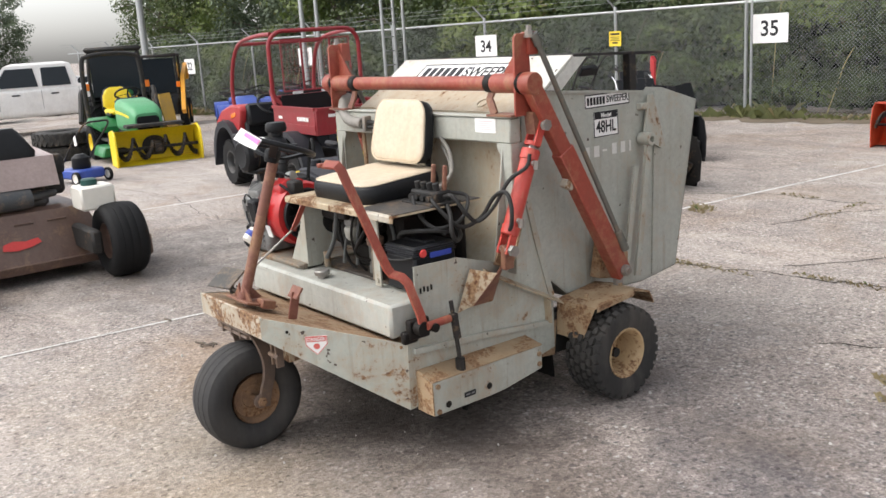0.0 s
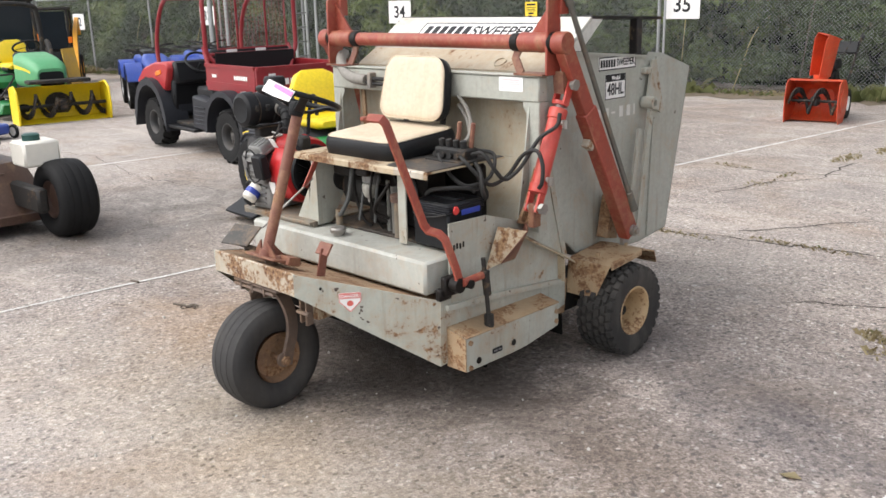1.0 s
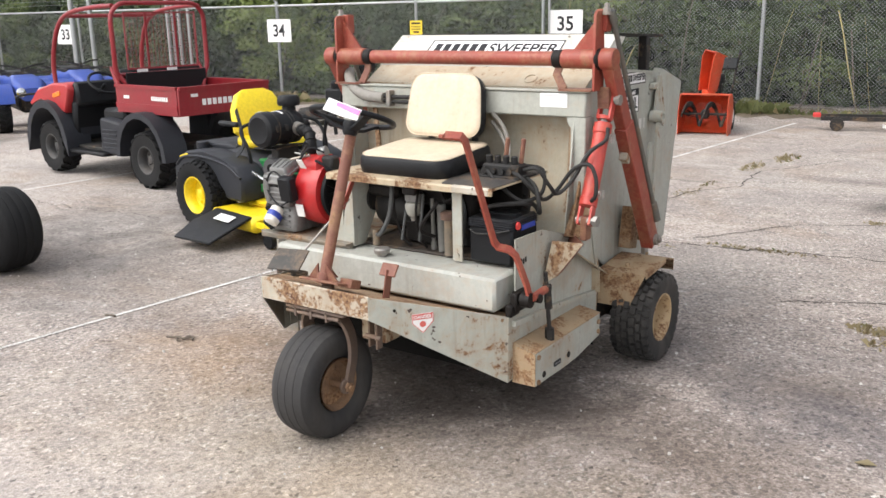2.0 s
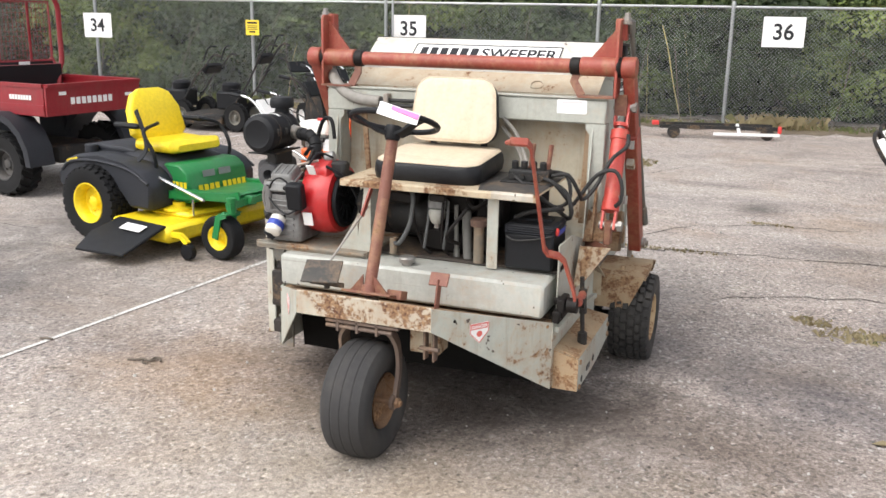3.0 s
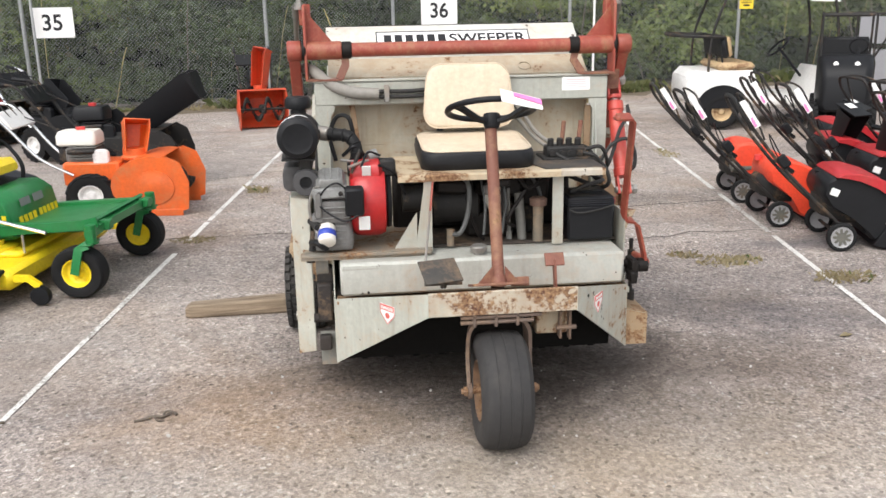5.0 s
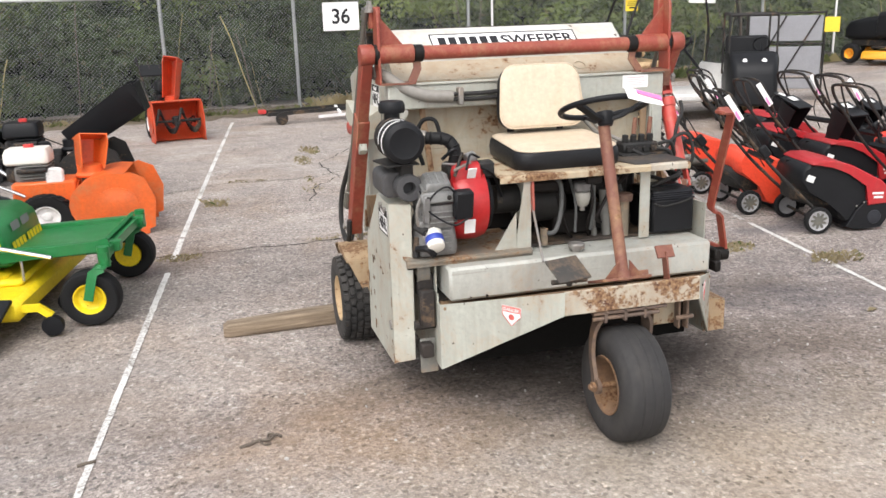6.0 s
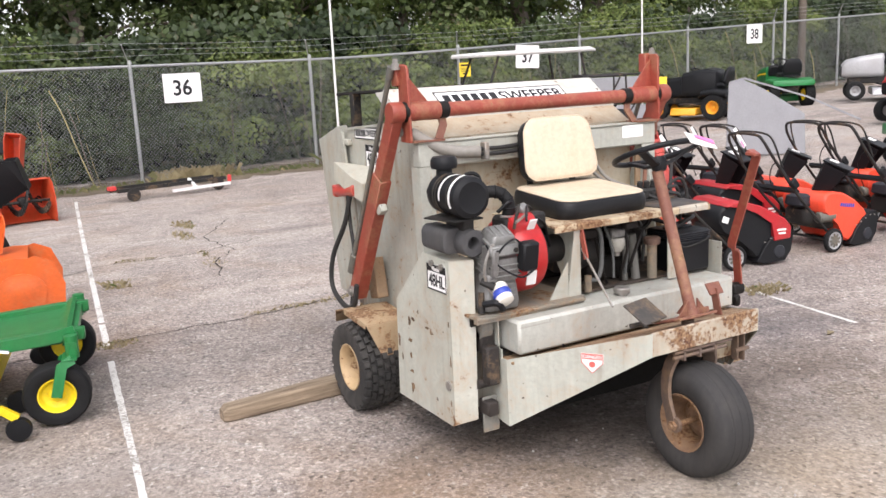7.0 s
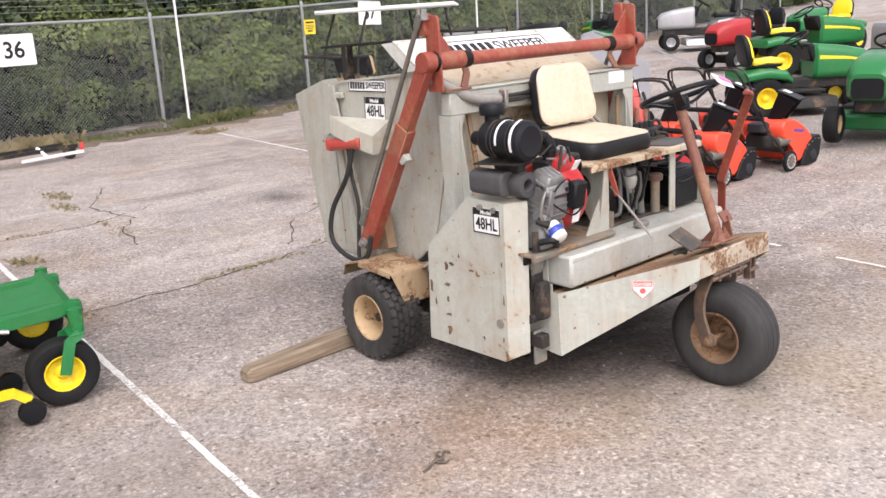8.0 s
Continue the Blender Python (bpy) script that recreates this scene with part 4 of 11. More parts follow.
def build_hedge():
    """A near-black sheet at the back for the shade within, and in front of it many leafy mounds, each denser on its lit
    upper side.
    """
    core_top = lambda x: 2.3 + 0.8 * noise.noise(V(x * 0.16, 0, 3)) + 0.5 * noise.noise(V(x * 0.5, 0, 7))
    xs, hs = np.arange(-33, 46, 0.5), np.linspace(0, 1, 9)
    verts, faces, w = [], [], len(hs)
    for x in xs:
        for h in hs:
            verts.append((x, fence_y(x) + 1.7 + 0.5 * noise.noise(V(x * 0.6, h * 2, 0)) + (0.9 if h == 1 else 0), ground_z(x) + h * core_top(x)))
    for i in range(len(xs) - 1):
        for j in range(w - 1):
            faces.append((i * w + j, (i + 1) * w + j, (i + 1) * w + j + 1, i * w + j + 1))
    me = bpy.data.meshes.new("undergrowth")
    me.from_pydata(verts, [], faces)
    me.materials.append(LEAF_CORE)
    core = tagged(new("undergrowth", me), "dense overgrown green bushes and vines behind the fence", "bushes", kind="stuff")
    rng, rnd = np.random.default_rng(5), random.Random(5)
    sets = {"bright": [[], [], []], "middle": [[], [], []], "deep": [[], [], []]}
    # a leaf wall in the shade-dark leaf colour, right in front of the near-black sheet
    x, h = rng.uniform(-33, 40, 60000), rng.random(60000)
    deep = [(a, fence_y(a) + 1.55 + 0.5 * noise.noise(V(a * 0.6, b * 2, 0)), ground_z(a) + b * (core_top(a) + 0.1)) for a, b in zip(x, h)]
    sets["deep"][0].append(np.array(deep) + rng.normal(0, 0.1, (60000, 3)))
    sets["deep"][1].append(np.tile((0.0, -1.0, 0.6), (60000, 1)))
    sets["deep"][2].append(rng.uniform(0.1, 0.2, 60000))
    count = 600
    for k in range(count):
        x = -33 + 67 * (k + rnd.random()) / count
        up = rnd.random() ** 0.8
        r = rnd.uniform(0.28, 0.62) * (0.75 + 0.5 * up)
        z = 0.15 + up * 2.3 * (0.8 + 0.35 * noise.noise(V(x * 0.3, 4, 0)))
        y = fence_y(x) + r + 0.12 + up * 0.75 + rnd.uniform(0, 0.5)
        # higher mounds tend to the brighter leaf, painting in light from above
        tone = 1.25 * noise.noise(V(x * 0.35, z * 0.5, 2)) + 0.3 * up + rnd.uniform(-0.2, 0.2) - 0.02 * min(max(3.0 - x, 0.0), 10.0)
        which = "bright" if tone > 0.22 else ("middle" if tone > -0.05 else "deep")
        n = int(1150 * (r / 0.5) ** 2)
        d = rng.normal(0, 1, (n, 3))
        d /= np.linalg.norm(d, axis=1)[:, None]
        d = d[d[:, 2] + 0.55 > rng.random(len(d)) * 0.9 - 0.1]
        d = d[d[:, 1] < 0.5]
        lump = np.array([0.92 + 0.5 * noise.noise(V(*(q * 2.1)) + V(k, 0, 0)) for q in d])
        rad = r * lump * (1 - 0.35 * rng.random(len(d)) ** 2)
        c = np.array([x, y, ground_z(x) + z]) + d * rad[:, None] * np.array([1.25, 1.0, 0.85])
        keep = c[:, 2] > ground_z(x) + 0.02
        c, d = c[keep], d[keep]
        sets[which][0].append(c)
        sets[which][1].append(d + np.array([0, -0.1, 0.5]))
        sets[which][2].append(rng.uniform(0.045, 0.105, len(c)))
    for which, material in (("bright", LEAF_BRIGHT), ("middle", LEAF), ("deep", LEAF_SHADED)):
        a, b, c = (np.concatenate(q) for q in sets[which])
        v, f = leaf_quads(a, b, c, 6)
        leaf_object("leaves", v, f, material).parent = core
    # stems, dry stalks and tall shoots in front of the leaf mounds
    for k in range(90):
        s = rnd.uniform(-26, 22)
        y, z = fence_y(s) + rnd.uniform(0.1, 0.7), ground_z(s)
        m = Mesh()
        h, dx = rnd.uniform(0.5, 1.9), rnd.uniform(-0.5, 0.5)
        m.tube([(s, y, z), (s + dx * 0.4, y + 0.1, z + h * 0.4), (s + dx * 0.7, y + 0.2, z + h * 0.75), (s + dx, y + 0.35, z + h)], rnd.uniform(0.004, 0.012), 5)
        part("stem", m, BARK if k % 3 else STALK, core)


build_hedge()


def make_tree(seed, height, spread, leaves, leaf_size, material, low=0.25):
    """tree > trunk, crown: a tapered trunk with limbs, and leaf clumps round the ends of the limbs."""
    rnd = random.Random(seed)
    rng = np.random.default_rng(seed)
    t = thing("tree", "tall leafy green tree behind the yard", "tree", group="trees behind the yard")
    m = Mesh()
    spine = [(0, 0, -0.2)]
    for i in range(1, 6):
        spine.append((rnd.gauss(0, 0.12) * i, rnd.gauss(0, 0.12) * i, height * 0.92 * i / 5))
    line = curve_points(spine, 4)
    seg = 8
    m.rings([[q + V(math.cos(6.283 * k / seg), math.sin(6.283 * k / seg), 0) * height * 0.022 * (1.05 - i / len(line)) for k in range(seg)] for i, q in enumerate(line)])
    tips = []
    for i in range(16):
        f = low + (0.97 - low) * (i + rnd.random()) / 16
        base = line[min(len(line) - 1, int(f * len(line)))]
        a = i * 2.4 + rnd.uniform(-0.4, 0.4)
        reach = spread * (1.05 - 0.65 * ((f - 0.4) / 0.6) ** 2 if f > 0.4 else 0.8 + 0.5 * f) * rnd.uniform(0.65, 1.05)
        end = base + V(math.cos(a) * reach, math.sin(a) * reach, reach * rnd.uniform(0.15, 0.6))
        mid = base.lerp(end, 0.5) + V(0, 0, reach * 0.12)
        m.tube([base, mid, end], 0.035 * height / 8, 5, k=3)
        tips += [(base.lerp(end, u), reach * rnd.uniform(0.3, 0.5)) for u in (0.45, 0.75, 1.0)]
    tips += [(line[-1], spread * 0.35), (line[-3], spread * 0.4)]
    part("trunk", m, BARK, t)
    per = leaves // len(tips)
    cs, ns = [], []
    for c, r in tips:
        d = rng.normal(0, 1, (per, 3))
        d /= np.linalg.norm(d, axis=1)[:, None]
        rad = r * rng.random((per, 1)) ** 0.4
        cs.append(np.array(c) + d * rad * np.array([1, 1, 0.75]))
        ns.append(d + np.array([0, 0, 0.5]))
    v, f = leaf_quads(np.concatenate(cs), np.concatenate(ns), rng.uniform(0.6, 1.2, per * len(tips)) * leaf_size, seed)
    leaf_object("crown", v, f, material).parent = t
    return t


def build_trees():
    rnd = random.Random(21)
    kinds = [make_tree(31, 7.5, 2.3, 15000, 0.14, LEAF, 0.12), make_tree(32, 9.0, 2.6, 15000, 0.15, LEAF, 0.2), make_tree(33, 6.5, 2.4, 15000, 0.14, LEAF_BRIGHT, 0.08)]
    # western trees share this one, its haze painted into the leaves
    hazy = make_tree(35, 8.5, 2.5, 13000, 0.17, LEAF_HAZY, 0.12)
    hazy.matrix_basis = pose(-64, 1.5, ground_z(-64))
    spots = []
    for k in range(25):
        x = -36 + k * 3.0 + rnd.uniform(-0.9, 0.9)
        spots.append((x, fence_y(x) + 4.2 + rnd.uniform(-0.8, 1.6)))
    for k in range(16):
        x = -40 + k * 5.2 + rnd.uniform(-1.2, 1.2)
        spots.append((x, fence_y(x) + 8.5 + rnd.uniform(-1, 2)))
    # the wood's edge beyond the parked cars, broken by open sky
    spots += [(-47, 6.9), (-49, 9.4), (-50, 7.5), (-52, 3.6), (-60, -1.9), (-61, -4.5), (-58, -6.5), (-63, -8.0)]
    # the wood closes behind the hedge to the north-east
    spots += [(-7.5, 18.6), (-4.0, 17.9), (-0.6, 18.8), (2.6, 18.2), (5.9, 19.0), (9.2, 18.8), (12.6, 19.6)]
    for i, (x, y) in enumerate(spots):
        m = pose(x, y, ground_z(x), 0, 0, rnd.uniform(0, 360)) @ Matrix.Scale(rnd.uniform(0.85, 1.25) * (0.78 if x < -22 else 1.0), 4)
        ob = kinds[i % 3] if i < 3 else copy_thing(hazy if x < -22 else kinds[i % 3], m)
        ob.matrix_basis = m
    # low scrub on the far side of the yard
    far = make_tree(34, 3.4, 2.2, 4000, 0.22, LEAF, 0.05)
    far.matrix_basis = pose(-58, 0.6, 0)
    for i, (x, y) in enumerate(((-57, -1.2), (-60, 2.6), (-55, 4.2), (-52, 6.0), (-62, -4), (-50, 8.2))):
        copy_thing(far, pose(x, y, 0, 0, 0, 50 * i) @ Matrix.Scale(0.8 + 0.1 * (i % 3), 4))


build_trees()


# ---- the ride-on sweeper; its front looks to -y, the middle of its front panels stands over the origin ----
SW = thing("ride_on_sweeper", "worn grey-green three-wheeled ride-on turf sweeper with red lift arms", "sweeper")


def add(name, m, mat, label="", parent=None, smooth=38):
    return part(name, m, mat, parent or SW, label, smooth)


def decal(name, o, x, y, w, h, parent=None, mat=None, corner=0.004):
    """A thin sticker; returns its plane for print."""
    f = face(o, x, y)
    m = Mesh()
    m.plate([f @ V(a, b, 0.0012) for a, b in rrect(w, h, corner, 2)], 0.0016)
    return part(name, m, mat or PAPER, parent or SW, smooth=0), f @ Matrix.Translation((0, 0, 0.0026))


# footplate, front bar and the two front panels
m = Mesh()
m.plate([(-0.27, -0.45, 0.606), (0.275, -0.45, 0.606), (0.605, -0.01, 0.462), (-0.605, -0.01, 0.462)], 0.006)
m.box((0, 0.02, 0.455), (1.2, 0.1, 0.012), 0.002)
add("footplate", m, TAN_RUST, "rust-brown bare steel footplate")
m = Mesh()
m.prism([(-0.456, 0.612), (-0.45, 0.616), (-0.446, 0.612), (-0.446, 0.532), (-0.41, 0.532), (-0.41, 0.526), (-0.456, 0.526)], "x", -0.268, 0.278)
for x in (-0.2, -0.02, 0.13, 0.22):
    m.cyl((x, -0.4575, 0.575), (x, -0.452, 0.575), 0.006, seg=10)
add("front_bar", m, paint("chipped_front_bar_paint", (0.5, 0.47, 0.39), 0.6, rust=0.52, dirt=0.5, rust_col=(0.085, 0.034, 0.02), scale=1.3), "chipped, rust-stained front cross bar")
for s, name in ((-1, "front_panel"), (1, "front_panel")):
    m = Mesh()
    x0 = 0.268 if s < 0 else 0.278
    m.plate([(s * x0, -0.456, 0.614), (s * 0.608, -0.004, 0.466), (s * 0.61, -0.012, 0.192), (s * x0, -0.456, 0.526)], 0.005)
    m.plate([(s * 0.61, -0.006, 0.466), (s * 0.612, 0.05, 0.466), (s * 0.612, 0.05, 0.2), (s * 0.61, -0.012, 0.192)], 0.005)
    p = add(name, m, paint("panel_paint", (0.44, 0.455, 0.40), 0.5, rust=0.26 if s > 0 else 0.14, dirt=0.4, chips=0.25, streaks=0.35), "grey wedge-shaped front panel")
    # warning shield
    d = (V(s * 0.61, 0, 0) - V(s * 0.275, -0.456, 0)).normalized() * s
    up = V(0, 0, 1)
    nrm = d.cross(up)
    c = V(s * 0.405, -0.279, 0.487) if s < 0 else V(s * 0.402, -0.287, 0.492)
    f = face(c + nrm * 0.003, d, up)
    k = Mesh()
    k.plate([f @ V(a, b, 0.001) for a, b in ((-0.043, 0.036), (0.043, 0.036), (0.043, 0.0), (0, -0.043), (-0.043, 0.0))], 0.0016)
    st = part("warning_sticker", k, PAPER, p, "white and red danger sticker", 0)
    k = Mesh()
    k.plate([f @ V(a, b, 0.0024) for a, b in ((-0.037, 0.032), (0.037, 0.032), (0.037, 0.013), (-0.037, 0.013))], 0.001)
    for a0, b0, a1, b1 in ((-0.041, 0.034, 0.041, 0.034), (0.041, 0.034, 0.041, 0.001), (0.041, 0.001, 0, -0.04), (0, -0.04, -0.041, 0.001), (-0.041, 0.001, -0.041, 0.034)):
        k.bar([f @ V(a0, b0, 0.0024), f @ V(a1, b1, 0.0024)], 0.0026, 0.001, nrm)
    k.plate([f @ V(0.013 * math.cos(a), 0.012 * math.sin(a) - 0.006, 0.0024) for a in (q * 0.7 for q in range(9))], 0.001)
    part("sticker_print", k, STICKER_RED, st, smooth=0)
    text_part("word", "DANGER", 0.018, f @ pose(0, 0.0225, 0.0032), PAPER, st, 0.95)
    k = Mesh()
    k.cyl(f @ V(-0.11, 0.06, 0.0005), f @ V(-0.11, 0.06, 0.004), 0.006, seg=8)
    part("bolt_hole", k, GREASE_SHADE, p)

# the box across the front, with its filler cap
m = Mesh()
m.box((-0.001, 0.11, 0.557), (1.163, 0.33, 0.138), 0.012)
tank = add("front_tank", m, paint("tank_paint", (0.45, 0.46, 0.42), 0.5, rust=0.12, dirt=0.5, dirt_col=(0.2, 0.175, 0.14), chips=0.25, streaks=0.3), "grey steel tank with scuffed paint across the front")
m = Mesh()
m.lathe([(0.022, 0), (0.022, 0.012), (0.034, 0.014), (0.036, 0.03), (0.03, 0.036), (0.001, 0.037)], (-0.016, 0.006, 0.626), "z", 20)
part("filler_cap", m, STEEL, tank, "dull metal filler cap")
m = Mesh()
m.box((0.02, 0.33, 0.634), (1.15, 0.42, 0.012), 0.002)
add("deck_plate", m, OILY, "dusty brown deck plate under the seat")

# side plates of the body
for s in (-1, 1):
    m = Mesh()
    m.prism([(0.03, 0.20), (0.03, 0.50), (0.05, 0.50), (0.05, 0.765), (0.27, 0.76), (0.47, 0.70), (0.56, 1.285), (0.60, 1.285), (0.80, 0.47), (0.80, 0.24), (0.60, 0.20)], "x", s * 0.612, s * 0.606)
    add("side_plate", m, GREY, "grey side plate of the body")
m = Mesh()
m.bar([(0.62, 0.02, 0.432), (0.622, 0.40, 0.405), (0.622, 0.76, 0.365)], 0.02, 0.022, (0, 0, 1))
add("side_rail", m, GREY)
m = Mesh()
for i in range(4):
    m.box((0.614, 0.075 + i * 0.018, 0.665 + 0.004 * (i % 2)), (0.004, 0.008, 0.022), 0.001)
add("scratched_marks", m, GREASE_SHADE)

# seat-side posts, beam behind the seat and the sheet below it
m = Mesh()
m.prism([(-0.663, 1.185), (-0.663, 1.288), (0.663, 1.288), (0.663, 1.185)], "y", 0.54, 0.60, 0.006)
m.box((0, 0.57, 1.292), (1.33, 0.075, 0.006), 0.002)
add("rear_beam", m, GREY_CLEAN, "grey cross beam behind the seat")
for s in (-1, 1):
    m = Mesh()
    m.prism([(s * 0.66, 1.186), (s * 0.578, 1.186), (s * 0.578, 1.165), (s * 0.596, 1.14), (s * 0.596, 0.64), (s * 0.66, 0.64)], "y", 0.542, 0.548)
    m.prism([(0.545, 1.185), (0.62, 1.185), (0.60, 0.64), (0.545, 0.64)], "x", s * 0.657, s * 0.663)
    add("post", m, GREY_CLEAN)
m = Mesh()
rows = []
for z, y in ((1.30, 0.64), (1.18, 0.66), (0.95, 0.655), (0.78, 0.60), (0.68, 0.52), (0.64, 0.47)):
    rows.append([(x, y, z) for x in (-0.6, -0.2, 0.2, 0.6)] + [(x, y + 0.006, z) for x in (0.6, 0.2, -0.2, -0.6)])
m.rings(rows)
add("hopper_front_sheet", m, BEIGE_SHEET, "beige, rust-stained front sheet of the hopper")
m = Mesh()
m.bar([(0.585, 0.585, 1.15), (0.575, 0.575, 0.66)], 0.03, 0.012, (0, 1, 0))
add("sheet_stiffener", m, TAN_RUST)
m = Mesh()
m.bar([(-0.5, 0.6, 1.18), (-0.47, 0.585, 0.9)], 0.025, 0.01, (0, 1, 0))
add("sheet_stiffener", m, TAN_RUST)
k, f = decal("instruction_sticker", (0.515, 0.5395, 1.255), (1, 0, 0), (0, 0, 1), 0.13, 0.06)
bars(k, f, [(0, 0.018, 0.09, 0.005), (-0.005, 0.008, 0.1, 0.003), (0, 0.0, 0.105, 0.003), (-0.01, -0.008, 0.09, 0.003), (0, -0.016, 0.1, 0.003)], plain("faded_pink_print", (0.74, 0.55, 0.56), 0.6, 0, 0.08, 40, 0.05))

# hopper
HX = 0.585
m = Mesh()
side = [(0.80, 1.37), (1.47, 1.315), (1.49, 1.335), (1.60, 1.325), (1.87, 1.245), (1.70, 0.43), (1.44, 0.40), (0.95, 0.43), (0.72, 0.62), (0.66, 0.95), (0.68, 1.30)]
for s in (-1, 1):
    m = Mesh()
    m.prism(side, "x", s * HX, s * (HX - 0.006))
    # folded edges
    m.bar([(s * HX, 0.80, 1.37), (s * HX, 1.47, 1.315)], 0.02, 0.012, (0, 0, 1))
    m.bar([(s * (HX + 0.004), 1.56, 1.31), (s * (HX + 0.004), 1.53, 0.42)], 0.04, 0.01, (1, 0, 0))
    add("hopper_side", m, GREY_CLEAN if s > 0 else GREY, "grey hopper side with scratched paint")
    m = Mesh()
    m.bar([(s * 0.615, 0.665, 0.92), (s * 0.612, 0.715, 0.73), (s * 0.612, 0.79, 0.475)], 0.028, 0.014, (1, 0, 0))
    m.bar([(s * 0.614, 0.56, 1.27), (s * 0.614, 0.68, 0.9)], 0.02, 0.01, (1, 0, 0))
    add("side_rib", m, GREY)
m = Mesh()
m.plate([(-HX, 1.87, 1.245), (HX, 1.87, 1.245), (HX, 1.70, 0.43), (-HX, 1.70, 0.43)], 0.006)
m.plate([(-HX, 1.70, 0.43), (HX, 1.70, 0.43), (HX, 1.44, 0.40), (-HX, 1.44, 0.40)], 0.006)
m.plate([(-HX, 1.44, 0.40), (HX, 1.44, 0.40), (HX, 0.95, 0.43), (-HX, 0.95, 0.43)], 0.006)
m.plate([(-HX, 0.95, 0.43), (HX, 0.95, 0.43), (HX, 0.72, 0.62), (-HX, 0.72, 0.62)], 0.006)
add("hopper_shell", m, GREY, "grey rear and bottom of the hopper")
m = Mesh()
m.plate([(-0.6, 0.66, 1.295), (0.6, 0.66, 1.295), (0.6, 0.79, 1.372), (-0.6, 0.79, 1.372)], 0.006)
m.lathe([(0.032, 0), (0.032, 0.006), (0.026, 0.007), (0.026, 0.002)], (0.31, 0.71, 1.326), (0, -0.51, 0.86), 20)
add("hopper_lip", m, LIP_SHEET, "rust-spotted lip of the hopper")
# lid: sloped board and roof plate on two black props
m = Mesh()
m.plate([(-0.605, 0.795, 1.376), (0.605, 0.795, 1.376), (0.605, 0.98, 1.51), (-0.605, 0.98, 1.51)], 0.012, 0.002)
m.plate([(-0.605, 0.79, 1.37), (0.605, 0.79, 1.37), (0.605, 0.79, 1.384), (-0.605, 0.79, 1.384)], 0.01)
lid = add("hopper_lid", m, paint("lid_paint", (0.58, 0.575, 0.52), 0.45, rust=0.05, dirt=0.25, chips=0.15), "pale grey sloped hopper lid")
for s in (-1, 1):
    m = Mesh()
    m.plate([(s * 0.603, 0.81, 1.376), (s * 0.603, 0.985, 1.505), (s * 0.603, 1.06, 1.50), (s * 0.603, 0.90, 1.37)], 0.006)
    part("lid_end", m, paint("lid_end_paint", (0.6, 0.595, 0.545), 0.45, dirt=0.2), lid)
    m = Mesh()
    m.box((s * 0.56, 1.40, 1.41), (0.045, 0.045, 0.17), 0.004)
    add("lid_prop", m, BLACK_METAL, "black square prop under the hopper roof")
m = Mesh()
m.plate([(-0.605, 0.98, 1.512), (0.605, 0.98, 1.512), (0.57, 1.60, 1.492), (-0.57, 1.60, 1.492)], 0.01)
m.bar([(-0.57, 1.60, 1.489), (0.57, 1.60, 1.489)], 0.03, 0.012, (0, 0, 1))
add("hopper_roof", m, BLACK_METAL, "thin dark roof plate of the hopper")
# lid sign: a framed panel, the maker's word as a row of plain blocks
up = V(0, 0.185, 0.134).normalized()
k, f = decal("lid_sign", V(0.0, 0.888, 1.4435) + V(0, -0.134, 0.185).normalized() * 0.0065, (1, 0, 0), up, 0.74, 0.13, lid)
bars(k, f, [(0, 0.061, 0.74, 0.006), (0, -0.061, 0.74, 0.006), (-0.367, 0, 0.006, 0.128), (0.367, 0, 0.006, 0.128)], INK, "sign_border")
bars(k, f, [(-0.315 + i * 0.052, 0, 0.036, 0.075) for i in range(6)], INK, "maker_mark")
text_part("sign_word", "SWEEPER", 0.098, f @ pose(0.165, 0, 0), INK, k, 0.92)
for s in (-1, 1):
    x = s * (HX + 0.001)
    xd, o1, o2 = ((0, 1, 0), V(x, 1.212, 1.302), V(x, 1.2, 1.195)) if s > 0 else ((0, -1, 0), V(x, 1.222, 1.302), V(x, 1.17, 1.19))
    k, f = decal("maker_sticker", o1, xd, (0, -0.015, 1), 0.30, 0.062)
    bars(k, f, [(0, 0.028, 0.296, 0.005), (0, -0.028, 0.296, 0.005), (-0.147, 0, 0.004, 0.06), (0.147, 0, 0.004, 0.06)], INK, "sticker_border")
    bars(k, f, [(-0.128 + i * 0.0205, 0, 0.0145, 0.034) for i in range(6)], INK, "maker_mark")
    text_part("sticker_word", "SWEEPER", 0.044, f @ pose(0.066, 0, 0), INK, k, 0.82)
    k, f = decal("model_sticker", o2, xd, (0, -0.015, 1), 0.165, 0.115)
    bars(k, f, [(0, 0.055, 0.164, 0.004), (0, -0.055, 0.164, 0.004), (-0.08, 0, 0.004, 0.112), (0.08, 0, 0.004, 0.112), (0, 0.039, 0.15, 0.03)], INK, "sticker_border")
    text_part("model_word", "Model", 0.027, f @ pose(0, 0.039, 0.002), PAPER, k, 1.0)
    text_part("model_number", "48HL", 0.075, f @ pose(0, -0.014, 0), INK, k, 0.8)
# stencilled fleet mark, as plain white strokes
f = face((HX + 0.0015, 1.22, 1.075), (0, 1, 0), (0, 0, 1))
bars(SW, f, [(-0.15, 0, 0.035, 0.05), (-0.085, 0, 0.035, 0.05), (-0.03, 0, 0.03, 0.009), (0.035, 0, 0.03, 0.05), (0.095, 0, 0.03, 0.05), (0.145, 0, 0.012, 0.05)], plain("stencil_white", (0.62, 0.61, 0.57), 0.7, 0, 0.1, 40, 0.1), "stencilled_mark")

